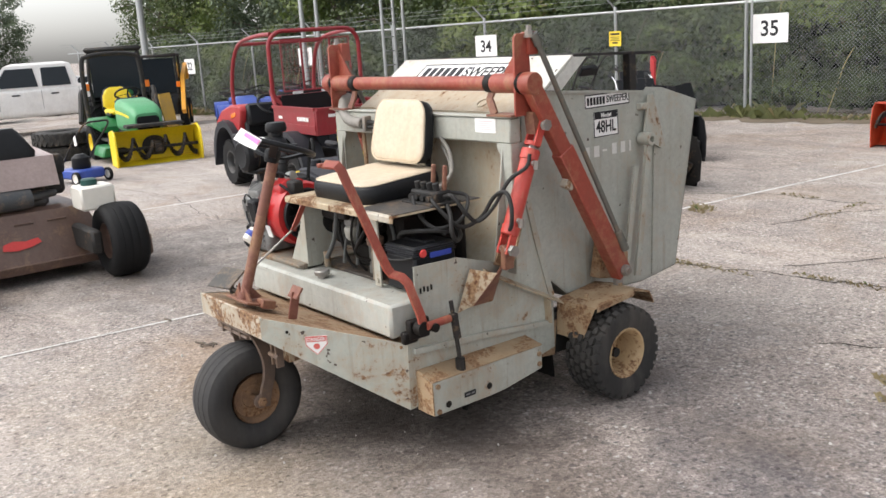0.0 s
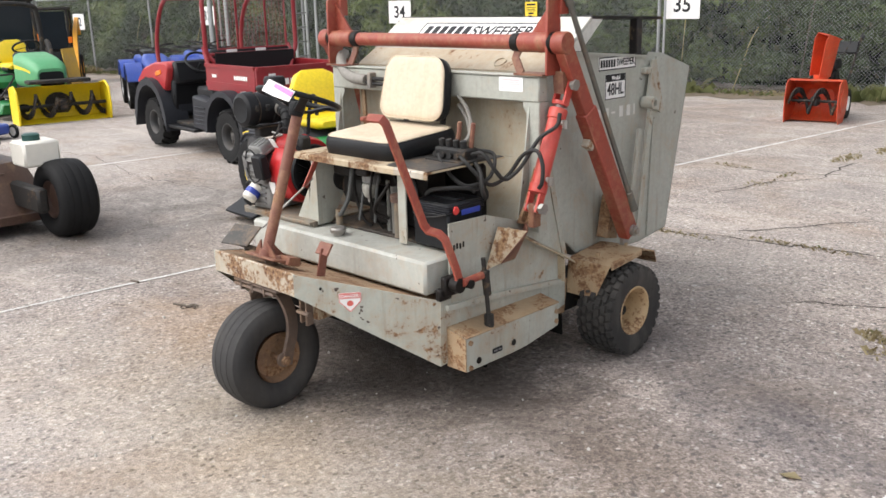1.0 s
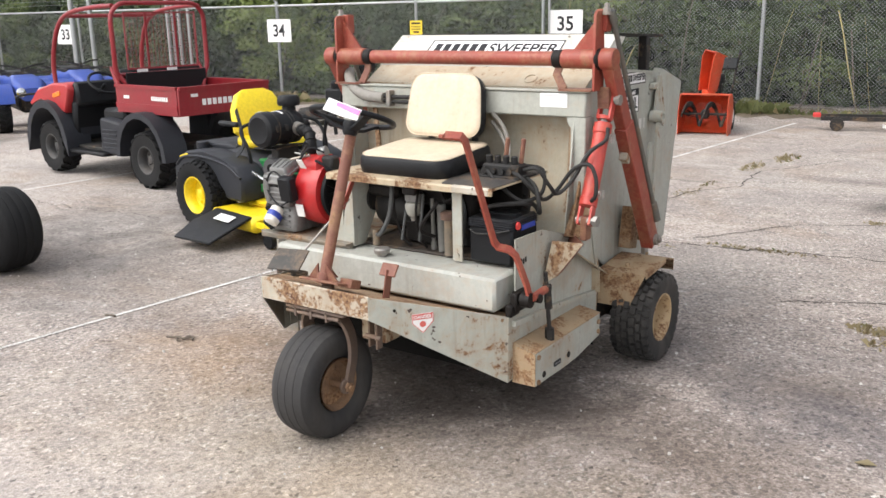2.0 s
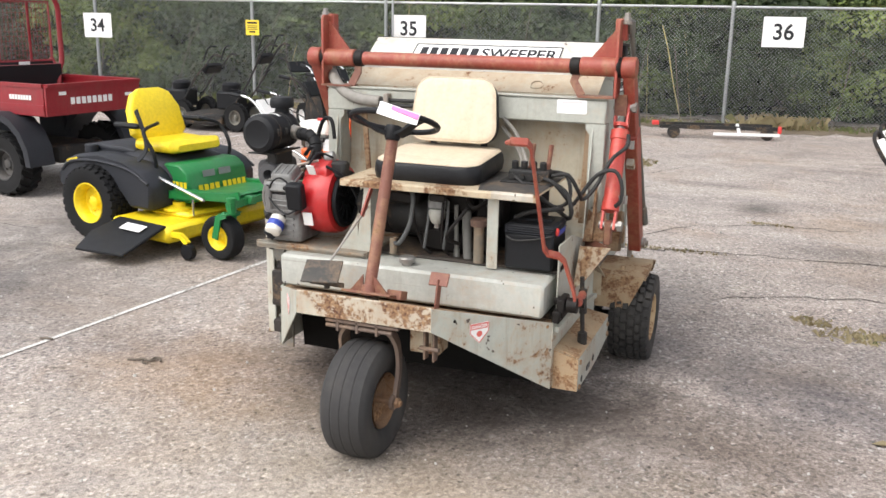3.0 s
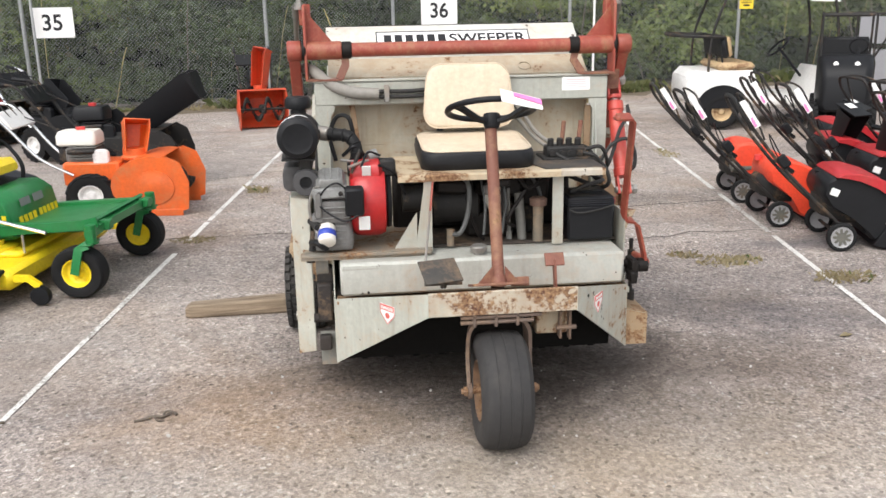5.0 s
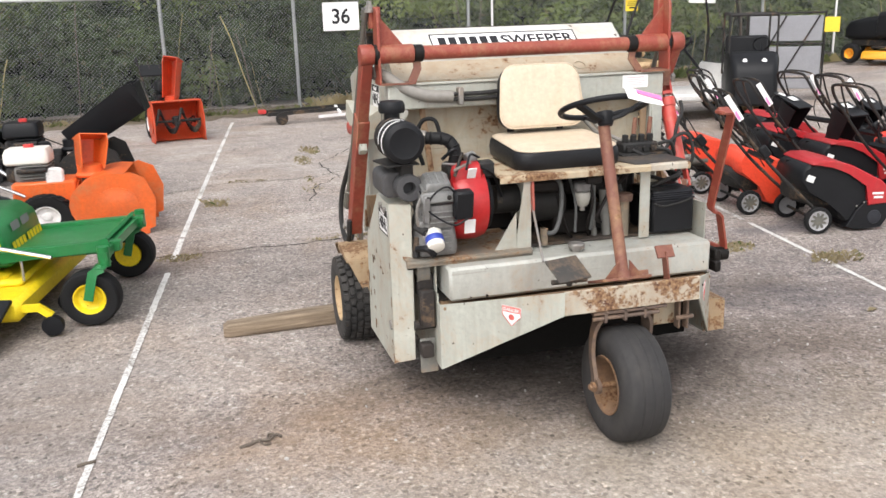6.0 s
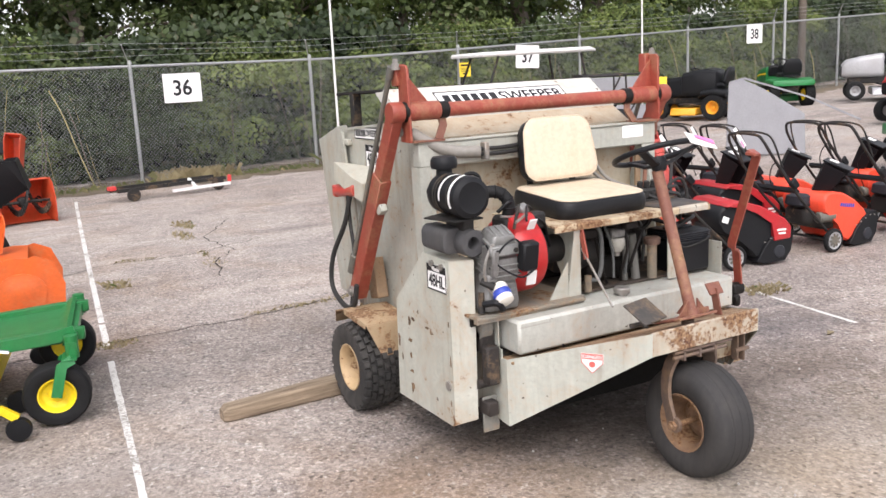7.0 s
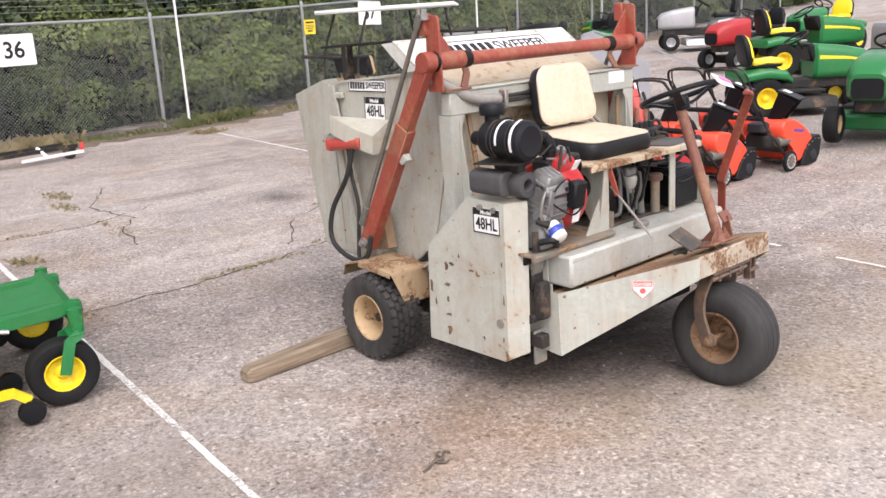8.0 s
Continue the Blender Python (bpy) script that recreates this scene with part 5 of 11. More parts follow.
# hinge hardware on the hopper side
for s in (-1, 1):
    m = Mesh()
    m.plate([(s * 0.612, 1.47, 1.30), (s * 0.612, 1.50, 1.30), (s * 0.612, 1.585, 1.05), (s * 0.612, 1.56, 1.04), (s * 0.612, 1.43, 1.10)], 0.012)
    m.lathe([(0.03, -0.03), (0.03, 0.035), (0.016, 0.036), (0.016, 0.01)], (s * 0.625, 1.435, 1.10), (s, 0, 0), 16)
    m.box((s * 0.60, 1.46, 1.25), (0.03, 0.09, 0.03), 0.004)
    add("hinge_bracket", m, GREY, "grey hinge bracket on the hopper")
    m = Mesh()
    m.bar([(s * 0.635, 1.44, 1.09), (s * 0.64, 1.34, 0.46)], 0.035, 0.014, (1, 0, 0))
    m.bar([(s * 0.625, 1.36, 0.98), (s * 0.63, 1.27, 0.50)], 0.03, 0.012, (1, 0, 0))
    add("hopper_link", m, GREY)
    m = Mesh()
    m.box((s * 0.635, 1.11, 0.60), (0.06, 0.09, 0.2), 0.004, (-12, 0, 0))
    m.box((s * 0.635, 1.24, 0.555), (0.05, 0.03, 0.09), 0.004)
    add("arm_socket", m, TAN_RUST)

# lift towers, torque tube, arms, rods
m = Mesh()
m.cyl((-0.745, 0.585, 1.424), (0.745, 0.585, 1.424), 0.031, seg=24)
add("torque_tube", m, RED_OLD, "faded red cross tube of the lift")
for s in (-1, 1):
    m = Mesh()
    m.cyl((s * 0.535, 0.585, 1.424), (s * 0.69, 0.585, 1.424), 0.04, seg=24, edge=0.004)
    m.cyl((s * 0.71, 0.585, 1.424), (s * 0.762, 0.585, 1.424), 0.036, seg=20, edge=0.004)
    add("sleeve", m, RED_OLD)
    m = Mesh()
    m.cyl((s * 0.49, 0.585, 1.424), (s * 0.537, 0.585, 1.424), 0.0375, seg=20, edge=0.006)
    add("greased_collar", m, GREASE_SHADE, "black greasy collar on the tube")
    m = Mesh()
    m.lathe([(0.04, 0), (0.044, 0.008), (0.04, 0.018)], (s * 0.69, 0.585, 1.424), (s, 0, 0), 20)
    add("greased_ring", m, GREASE_SHADE)
    m = Mesh()
    m.cyl((s * 0.7625, 0.585, 1.424), (s * 0.7635, 0.585, 1.424), 0.02, seg=16)
    add("tube_plug", m, GREASE_SHADE)
    m = Mesh()
    m.prism([(0.545, 1.295), (0.635, 1.295), (0.635, 1.40), (0.63, 1.598), (0.615, 1.618), (0.565, 1.618), (0.55, 1.603)], "x", s * 0.686, s * 0.698, 0.002)
    m.prism([(s * 0.69, 1.60), (s * 0.69, 1.44), (s * 0.56, 1.44), (s * 0.57, 1.455)], "y", 0.60, 0.61)
    m.box((s * 0.69, 0.64, 1.578), (0.05, 0.05, 0.09), 0.004)
    add("lift_tower", m, RED_OLD, "faded red upright lift plate")
    m = Mesh()
    m.bar([(s * 0.522, 0.585, 1.40), (s * 0.51, 0.575, 1.36), (s * 0.548, 0.565, 1.30)] if s > 0 else [(s * 0.522, 0.585, 1.40), (s * 0.52, 0.575, 1.36), (s * 0.55, 0.565, 1.30)], 0.035, 0.01, (0, 1, 0))
    m.bar([(s * 0.54, 0.57, 1.299), (s * 0.69, 0.57, 1.299)], 0.09, 0.008, (0, 0, 1))
    add("tower_foot", m, RED_DULL)
    m = Mesh()
    m.lathe([(0.018, 0), (0.018, 0.016), (0.012, 0.017), (0.012, 0.035), (0.001, 0.036)], (s * 0.712, 0.62, 1.612), "z", 6)
    m.lathe([(0.022, 0), (0.022, 0.012), (0.012, 0.013)], (s * 0.712, 0.62, 1.6), "z", 12)
    add("tower_bolt", m, STEEL, "galvanised bolt on top of the lift")
    # arm
    top, bot = V(s * 0.742, 0.585, 1.424), V(s * 0.742, 1.10, 0.55)
    d = (bot - top).normalized()
    q = d.cross(V(1, 0, 0)).normalized()
    m = Mesh()
    w0 = 0.036
    m.sweep([top - d * 0.01, top + d * 0.34], [(w0, 0.024), (w0, -0.024), (-w0, -0.024), (-w0, 0.024)], (1, 0, 0))
    m.sweep([top + d * 0.33, bot + d * 0.015], [(0.043, 0.029), (0.043, -0.029), (-0.043, -0.029), (-0.043, 0.029)], (1, 0, 0))
    m._bevel(list(m.bm.verts), 0.004)
    m.lathe([(0.042, -0.03), (0.045, -0.025), (0.045, 0.025), (0.042, 0.03)], top, (1, 0, 0), 24)
    arm = add("lift_arm", m, RED_OLD, "long faded red lift arm")
    m = Mesh()
    m.lathe([(0.021, 0.029), (0.026, 0.03), (0.026, 0.046), (0.014, 0.047), (0.014, 0.06), (0.001, 0.061)], bot - d * 0.01, (s, 0, 0), 14)
    part("pivot_bolt", m, STEEL, arm, "rusty pivot bolt")
    m = Mesh()
    m.box(bot + d * 0.04 + V(s * -0.03, 0, 0), (0.02, 0.05, 0.09), 0.003)
    part("spacer", m, STEEL, arm)
    m = Mesh()
    c = top + d * 0.47
    m.box(c + q * 0.055, (0.035, 0.05, 0.035), 0.003, (-30, 0, 0))
    part("arm_clip", m, GREY, arm)
    # rod
    m = Mesh()
    a, b = V(s * 0.727, 0.63, 1.615), V(s * 0.775, 1.085, 0.68)
    m.cyl(a, b, 0.0115, seg=10)
    m.cyl(a.lerp(b, 0.93), b + (b - a).normalized() * 0.03, 0.019, seg=12, edge=0.003)
    m.cyl(a, a.lerp(b, 0.05), 0.017, seg=12)
    add("tie_rod", m, ROD_GREY, "slim dark tie rod beside the lift arm")

# lift cylinder on the east side
a, b = V(0.715, 0.645, 1.255), V(0.722, 0.432, 0.778)
d = (b - a).normalized()
m = Mesh()
m.cyl(a + d * 0.12, b - d * 0.07, 0.034, seg=20, edge=0.003)
m.cyl(a + d * 0.105, a + d * 0.15, 0.039, seg=20, edge=0.003)
m.cyl(b - d * 0.10, b - d * 0.06, 0.038, seg=20, edge=0.003)
for x in (-0.026, 0.026):
    m.bar([a + V(x, 0, 0) - d * 0.02, a + V(x, 0, 0) + d * 0.085], 0.035, 0.01, (1, 0, 0))
    m.bar([b + V(x, 0, 0) + d * 0.02, b + V(x, 0, 0) - d * 0.07], 0.035, 0.01, (1, 0, 0))
m.cyl(a + d * 0.075, a + d * 0.09, 0.032, seg=16)
cylp = add("lift_cylinder", m, RED_CYL, "bright red hydraulic lift cylinder")
m = Mesh()
m.cyl(a + d * 0.085, a + d * 0.11, 0.017, seg=14)
part("rod", m, STEEL, cylp)
for c in (a, b):
    m = Mesh()
    m.cyl(c - V(0.04, 0, 0), c + V(0.05, 0, 0), 0.016, seg=12, edge=0.002)
    m.cyl(c + V(0.04, 0, 0), c + V(0.058, 0, 0), 0.024, seg=6)
    part("pin", m, STEEL, cylp)
for at in (0.16, 0.40):
    m = Mesh()
    c = a + d * at
    m.cyl(c + V(0.03, 0, 0), c + V(0.062, -0.01, 0), 0.012, seg=8)
    m.cyl(c + V(0.058, -0.01, 0.012), c + V(0.058, -0.01, -0.022), 0.012, seg=6)
    part("fitting", m, STEEL, cylp)
m = Mesh()
m.bar([(0.716, 0.645, 1.30), (0.716, 0.645, 1.245)], 0.08, 0.04, (1, 0, 0))
m.plate([(0.71, 0.60, 1.31), (0.71, 0.70, 1.30), (0.71, 0.68, 1.22), (0.71, 0.61, 1.22)], 0.05)
add("cylinder_lug", m, RED_DULL)

# rusty cylinder bracket and ridge on the east side, the same on the west
for s in (-1, 1):
    if s > 0:
        m = Mesh()
        m.plate([(0.632, 0.316, 0.706), (0.754, 0.354, 0.70), (0.66, 0.30, 0.56), (0.628, 0.244, 0.537)], 0.008)
        add("cylinder_bracket", m, GREY_RUSTY, "rust-mottled triangular bracket plate")
        m = Mesh()
        m.plate([(0.754, 0.354, 0.70), (0.66, 0.30, 0.56), (0.615, 0.44, 0.54), (0.615, 0.52, 0.70)], 0.006)
        m.box((0.722, 0.44, 0.745), (0.03, 0.05, 0.1), 0.004)
        add("bracket_web", m, RED_DULL)
        m = Mesh()
        m.plate([(0.612, 0.46, 0.69), (0.612, 0.62, 0.93), (0.65, 0.62, 0.9), (0.73, 0.46, 0.70)], 0.006)
        m.bar([(0.63, 0.64, 1.06), (0.642, 0.555, 0.88), (0.65, 0.46, 0.70)], 0.055, 0.01, (1, 0, 0))
        add("bracket_brace", m, TAN_RUST, "tan rust-stained brace behind the lift cylinder")
    m = Mesh()
    m.plate([(s * 0.612, 0.40, 0.685), (s * 0.66, 0.40, 0.665), (s * 0.65, 0.83, 0.44), (s * 0.612, 0.83, 0.455)], 0.006)
    m.plate([(s * 0.612, 0.745, 0.49), (s * 0.65, 0.745, 0.475), (s * 0.65, 0.75, 0.37), (s * 0.612, 0.75, 0.37)], 0.006)
    add("side_ridge", m, GREY_RUSTY)

# fenders and rear wheels
FENDER = paint("rusting_cream_paint", (0.42, 0.32, 0.2), 0.65, rust=0.56, dirt=0.7, dirt_col=(0.22, 0.125, 0.065), rust_col=(0.13, 0.06, 0.03), scale=1.7)
for s in (-1, 1):
    m = Mesh()
    pts = [(0.822, 0.30), (0.83, 0.455), (0.86, 0.462), (1.08, 0.482), (1.19, 0.452), (1.245, 0.385)]
    xi, xo = s * 0.61, s * 0.835
    m.rings([[(xi, y, z), (xo - s * (0.07 if i == 0 else 0.02 if i == len(pts) - 1 else 0), y, z), (xo - s * (0.07 if i == 0 else 0.02 if i == len(pts) - 1 else 0), y - 0.004, z - 0.006), (xi, y - 0.004, z - 0.006)] for i, (y, z) in enumerate(pts)])
    m.plate([(xo, 0.84, 0.46), (xo, 1.08, 0.478), (xo, 1.08, 0.455), (xo, 0.84, 0.435)], 0.005)
    for y in (0.9, 1.12):
        m.cyl((s * 0.72, y, 0.464), (s * 0.72, y, 0.484), 0.012, seg=8)
    add("fender", m, FENDER, "rust-stained cream sheet steel mudguard")
    m = Mesh()
    m.cyl((s * 0.5, 1.0, 0.2), (s * 0.8, 1.0, 0.2), 0.022, seg=12)
    m.box((s * 0.58, 0.95, 0.3), (0.05, 0.3, 0.2), 0.006)
    add("axle", m, BLACK_METAL)
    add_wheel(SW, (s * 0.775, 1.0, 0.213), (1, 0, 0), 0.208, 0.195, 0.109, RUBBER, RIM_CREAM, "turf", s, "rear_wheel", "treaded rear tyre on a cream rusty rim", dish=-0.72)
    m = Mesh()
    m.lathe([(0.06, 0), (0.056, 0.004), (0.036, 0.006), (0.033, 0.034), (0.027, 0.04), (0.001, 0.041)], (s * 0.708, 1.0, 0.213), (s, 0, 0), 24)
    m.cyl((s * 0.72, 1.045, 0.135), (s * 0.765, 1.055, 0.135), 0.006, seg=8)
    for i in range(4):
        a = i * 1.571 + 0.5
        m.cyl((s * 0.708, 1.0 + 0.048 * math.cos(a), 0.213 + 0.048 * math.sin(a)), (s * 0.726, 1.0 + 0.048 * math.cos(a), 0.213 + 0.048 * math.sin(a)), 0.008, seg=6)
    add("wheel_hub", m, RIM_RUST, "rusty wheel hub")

# front wheel and fork
add_wheel(SW, (0.0, -0.415, 0.212), (1, 0, 0), 0.223, 0.192, 0.11, TYRE_DUSTY, RIM_RUST, "rib", -1, "front_wheel", "smooth worn front tyre on a rusty rim", dish=-0.4)
m = Mesh()
m.lathe([(0.104, 0.082), (0.09, 0.06), (0.085, 0.02), (0.06, 0.01), (0.03, 0.03), (0.001, 0.03)], (0.0, -0.415, 0.212), (1, 0, 0), 28, False)
add("wheel_disc", m, RIM_RUST, "rusty dished wheel disc")
FORK_RUST = paint("fork_rust", (0.125, 0.09, 0.072), 0.7, rust=0.14, dirt=0.5, dirt_col=(0.2, 0.12, 0.07))
fork = Mesh()
for s in (-1, 1):
    fork.sweep(curve_points([(s * 0.05, -0.385, 0.492), (s * 0.085, -0.383, 0.478), (s * 0.108, -0.375, 0.44), (s * 0.113, -0.362, 0.38), (s * 0.114, -0.365, 0.31), (s * 0.114, -0.385, 0.25), (s * 0.114, -0.402, 0.185)], 3),
               [(0.007, 0.027), (-0.007, 0.027), (-0.007, -0.027), (0.007, -0.027)], (0, 1, 0))
    fork.lathe([(0.03, -0.006), (0.03, 0.008), (0.026, 0.009)], (s * 0.114, -0.415, 0.212), (s, 0, 0), 16)
fork.box((0, -0.385, 0.488), (0.14, 0.085, 0.014), 0.003)
fork.cyl((0, -0.36, 0.47), (0, -0.36, 0.6), 0.025, seg=14)
fk = add("fork", fork, FORK_RUST, "rusty grey-brown front fork of bent flat steel")
m = Mesh()
m.cyl((-0.135, -0.415, 0.212), (0.135, -0.415, 0.212), 0.012, seg=10)
for s in (-1, 1):
    m.lathe([(0.02, 0), (0.02, 0.012), (0.012, 0.013), (0.012, 0.022), (0.001, 0.023)], (s * 0.126, -0.415, 0.212), (s, 0, 0), 6)
part("axle", m, RIM_RUST, fk)
m = Mesh()
for y, z in ((-0.44, 0.512), (-0.44, 0.492)):
    m.cyl((-0.15, y, z), (0.12, y, z), 0.008, seg=8)
for x in (-0.1, -0.02, 0.06):
    m.box((x, -0.435, 0.50), (0.012, 0.03, 0.05), 0.002)
m.box((0, -0.39, 0.514), (0.3, 0.12, 0.012), 0.003)
add("steering_link", m, FORK_RUST)
m = Mesh()
m.box((0.232, -0.385, 0.46), (0.01, 0.035, 0.13), 0.003)
m.box((0.268, -0.385, 0.46), (0.01, 0.035, 0.14), 0.003)
m.cyl((0.215, -0.40, 0.44), (0.29, -0.40, 0.44), 0.009, seg=8)
add("pedal_bracket", m, FORK_RUST)
m = Mesh()
m.box((0.21, -0.30, 0.455), (0.12, 0.09, 0.115), 0.004)
add("linkage_box", m, GREY_RUSTY, "rust-stained grey box behind the pedal bracket")
m = Mesh()
m.cyl((-0.24, -0.38, 0.52), (-0.05, -0.40, 0.50), 0.008, seg=8)
add("pedal_rod", m, RED_DULL)

# steering column and wheel
base, head = V(0.0, -0.385, 0.612), V(0.004, -0.186, 1.165)
m = Mesh()
m.cyl(base, head, 0.0225, seg=20)
m.cyl(base - V(0, 0, 0.004), base + V(0, 0.012, 0.035), 0.03, seg=16)
for a in (0, 90, 180, 270):
    d = V(math.cos(radians(a)), math.sin(radians(a)), 0)
    if a == 270:
        continue
    m.plate([base + d * 0.022, base + d * 0.085, base + d * 0.022 + V(0, 0, 0.075)], 0.007)
m.box((0.0, -0.35, 0.606), (0.2, 0.14, 0.01), 0.002, (-18, 0, 0))
m.box((0.09, -0.33, 0.606), (0.06, 0.06, 0.035), 0.003, (-18, 0, 0))
col = add("steering_column", m, RED_DULL, "dull red steering column")
ax = (head - base).normalized()
m = Mesh()
c = V(0.008, -0.174, 1.232)
m.torus(c, 0.163, 0.0115, ax, 40, 10)
m.lathe([(0.024, -0.06), (0.03, -0.05), (0.034, -0.02), (0.03, -0.005), (0.001, 0.0)], c - ax * 0.012, ax, 18)
u = V(1, 0, 0) - ax * ax.x
u.normalize()
v = ax.cross(u)
for a in (90, 208, 332):
    d = u * math.cos(radians(a)) + v * math.sin(radians(a))
    m.bar([c - ax * 0.05 + d * 0.015, c - ax * 0.042 + d * 0.06, c - ax * 0.01 + d * 0.13, c + d * 0.163], 0.032, 0.012, ax)
wheel = add("steering_wheel", m, BLACK_PL, "black three-spoke steering wheel")
m = Mesh()
f = face((0.092, -0.33, 1.281), (0.143, 0.012, -0.036), (0.0, 0.03, 0.031))
m.plate([f @ V(x, y, 0.004 * math.sin(x * 40)) for x, y in ((-0.078, -0.026), (0.0, -0.028), (0.078, -0.024), (0.078, 0.024), (0.0, 0.027), (-0.078, 0.029))], 0.0016)
tag = add("paper_tag", m, PAPER, "white and pink paper tag on the steering wheel")
m = Mesh()
m.plate([f @ V(x, y, 0.0045) for x, y in ((-0.03, 0.006), (0.076, -0.004), (0.076, 0.018), (-0.03, 0.022))], 0.002)
part("pink_print", m, PINK, tag, smooth=0)

# pedals
m = Mesh()
m.box((0.235, -0.28, 0.615), (0.008, 0.04, 0.11), 0.002, (-14, 0, 0))
m.box((0.235, -0.268, 0.668), (0.075, 0.01, 0.052), 0.002, (-35, 0, 0))
add("red_pedal", m, RED_DULL, "small red T-shaped pedal")
m = Mesh()
m.box((-0.212, -0.355, 0.668), (0.145, 0.008, 0.115), 0.002, (-58, 0, 14))
m.cyl((-0.2, -0.34, 0.6), (-0.2, -0.345, 0.65), 0.012, seg=8)
m.cyl((-0.27, -0.34, 0.618), (-0.13, -0.34, 0.618), 0.01, seg=8)
add("grey_pedal", m, paint("pedal_grey", (0.045, 0.042, 0.038), 0.6, rust=0.25), "worn dark grey tilted pedal")
m = Mesh()
m.cyl((-0.255, -0.22, 0.665), (-0.205, 0.03, 0.85), 0.005, seg=8)
add("pedal_rod", m, STEEL)
m = Mesh()
m.bar([(-0.213, -0.01, 0.815), (-0.196, 0.045, 0.925)], 0.024, 0.008, (1, 0, 0))
add("rod_lever", m, RED_OLD)

# hand lever on the east side
m = Mesh()
m.bar([(0.478, -0.226, 1.195), (0.535, -0.205, 1.192), (0.547, -0.196, 1.175), (0.572, -0.045, 0.775), (0.585, -0.035, 0.752), (0.622, -0.015, 0.742), (0.645, -0.005, 0.72), (0.682, 0.016, 0.60), (0.69, 0.02, 0.56)], 0.038, 0.01, (0.9, 0.1, 0.3))
m.box((0.475, -0.228, 1.192), (0.02, 0.045, 0.016), 0.004)
lever = add("hand_lever", m, RED_OLD, "cranked red hand lever")
m = Mesh()
m.cyl((0.6, 0.06, 0.54), (0.72, 0.06, 0.54), 0.018, seg=12)
m.cyl((0.66, 0.02, 0.54), (0.70, 0.02, 0.54), 0.03, seg=12)
m.box((0.64, 0.03, 0.53), (0.03, 0.1, 0.08), 0.006)
m.box((0.63, -0.005, 0.5), (0.03, 0.07, 0.05), 0.006)
add("lever_pivot", m, GREASE_SHADE, "black greasy lever pivot")
m = Mesh()
m.cyl((0.70, 0.03, 0.55), (0.69, 0.15, 0.55), 0.016, seg=12)
add("pivot_sleeve", m, RED_OLD)
m = Mesh()
m.cyl((0.68, 0.17, 0.615), (0.69, 0.19, 0.365), 0.009, seg=10)
m.cyl((0.684, 0.178, 0.55), (0.688, 0.186, 0.46), 0.016, seg=8)
m.box((0.685, 0.175, 0.55), (0.03, 0.03, 0.03), 0.004)
m.cyl((0.69, 0.19, 0.375), (0.69, 0.192, 0.325), 0.02, seg=8)
add("adjusting_screw", m, BLACK_METAL, "threaded dark adjusting screw")

# low box along the east side
m = Mesh()
m.rings([[(0.613, y, 0.345 if y < 0.1 else 0.335), (0.715, y, 0.318 + 0.0 * y), (0.715, y, zb), (0.613, y, zb)] for y, zb in ((0.03, 0.18), (0.30, 0.178), (0.40, 0.182), (0.62, 0.215))])
m._bevel(list(m.bm.verts), 0.004)
box = add("side_box", m, GREY, "low grey steel box along the side")
m = Mesh()
m.plate([(0.613, 0.03, 0.3475), (0.716, 0.028, 0.322), (0.716, 0.62, 0.3205), (0.613, 0.62, 0.3385)], 0.004)
m.plate([(0.612, 0.0265, 0.345), (0.715, 0.0265, 0.318), (0.715, 0.0265, 0.183), (0.612, 0.0265, 0.183)], 0.004)
part("box_cover", m, paint("flaking_tan_cover", (0.36, 0.27, 0.17), 0.7, rust=0.5, dirt=0.7, dirt_col=(0.2, 0.115, 0.06), rust_col=(0.14, 0.065, 0.03), scale=1.6), box, "tan, rusted top and end of the side box")
m = Mesh()
for y, z in ((0.10, 0.212), (0.315, 0.225)):
    m = Mesh()
    m.cyl((0.7148, y, z), (0.7168, y, z), 0.014, seg=16)
    part("round_hole", m, GREASE_SHADE, box)
for y, z in ((0.05, 0.30), (0.05, 0.195), (0.60, 0.285), (0.60, 0.24)):
    m = Mesh()
    m.cyl((0.714, y, z), (0.722, y, z), 0.011, seg=8)
    part("box_bolt", m, TAN_RUST, box)
k, f = decal("name_plate", (0.7165, 0.21, 0.225), (0, 1, 0), (0, 0, 1), 0.06, 0.022, box, INK)
bars(k, f, [(-0.012, 0, 0.02, 0.006), (0.014, 0, 0.016, 0.006)], INK_GREY)
m = Mesh()
m.plate([(0.60, 0.64, 0.36), (0.60, 0.82, 0.36), (0.60, 0.80, 0.2), (0.60, 0.64, 0.22)], 0.02)
add("rear_bracket", m, TAN_RUST)

# belt guard on the west side
m = Mesh()
g = [(0.14, 0.858), (0.35, 0.865), (0.62, 0.615), (0.64, 0.172), (0.16, 0.172), (0.14, 0.182)]
m.prism(g, "x", -0.772, -0.767)
m.plate([(-0.7695, 0.138, 0.858), (-0.695, 0.074, 0.866), (-0.697, 0.085, 0.212), (-0.7695, 0.142, 0.183)], 0.005)
m.plate([(-0.77, 0.14, 0.858), (-0.695, 0.074, 0.866), (-0.69, 0.33, 0.87), (-0.77, 0.35, 0.865)], 0.005)
m.plate([(-0.77, 0.35, 0.865), (-0.69, 0.33, 0.87), (-0.615, 0.62, 0.62), (-0.77, 0.62, 0.615)], 0.005)
guard = add("belt_guard", m, paint("guard_paint", (0.455, 0.46, 0.40), 0.5, rust=0.2, dirt=0.3, chips=0.08, streaks=0.3), "tall grey belt guard with chipped paint")
m = Mesh()
m.box((-0.70, 0.082, 0.625), (0.035, 0.014, 0.05), 0.001)
part("notch", m, GREASE_SHADE, guard)
m = Mesh()
rnd = random.Random(17)
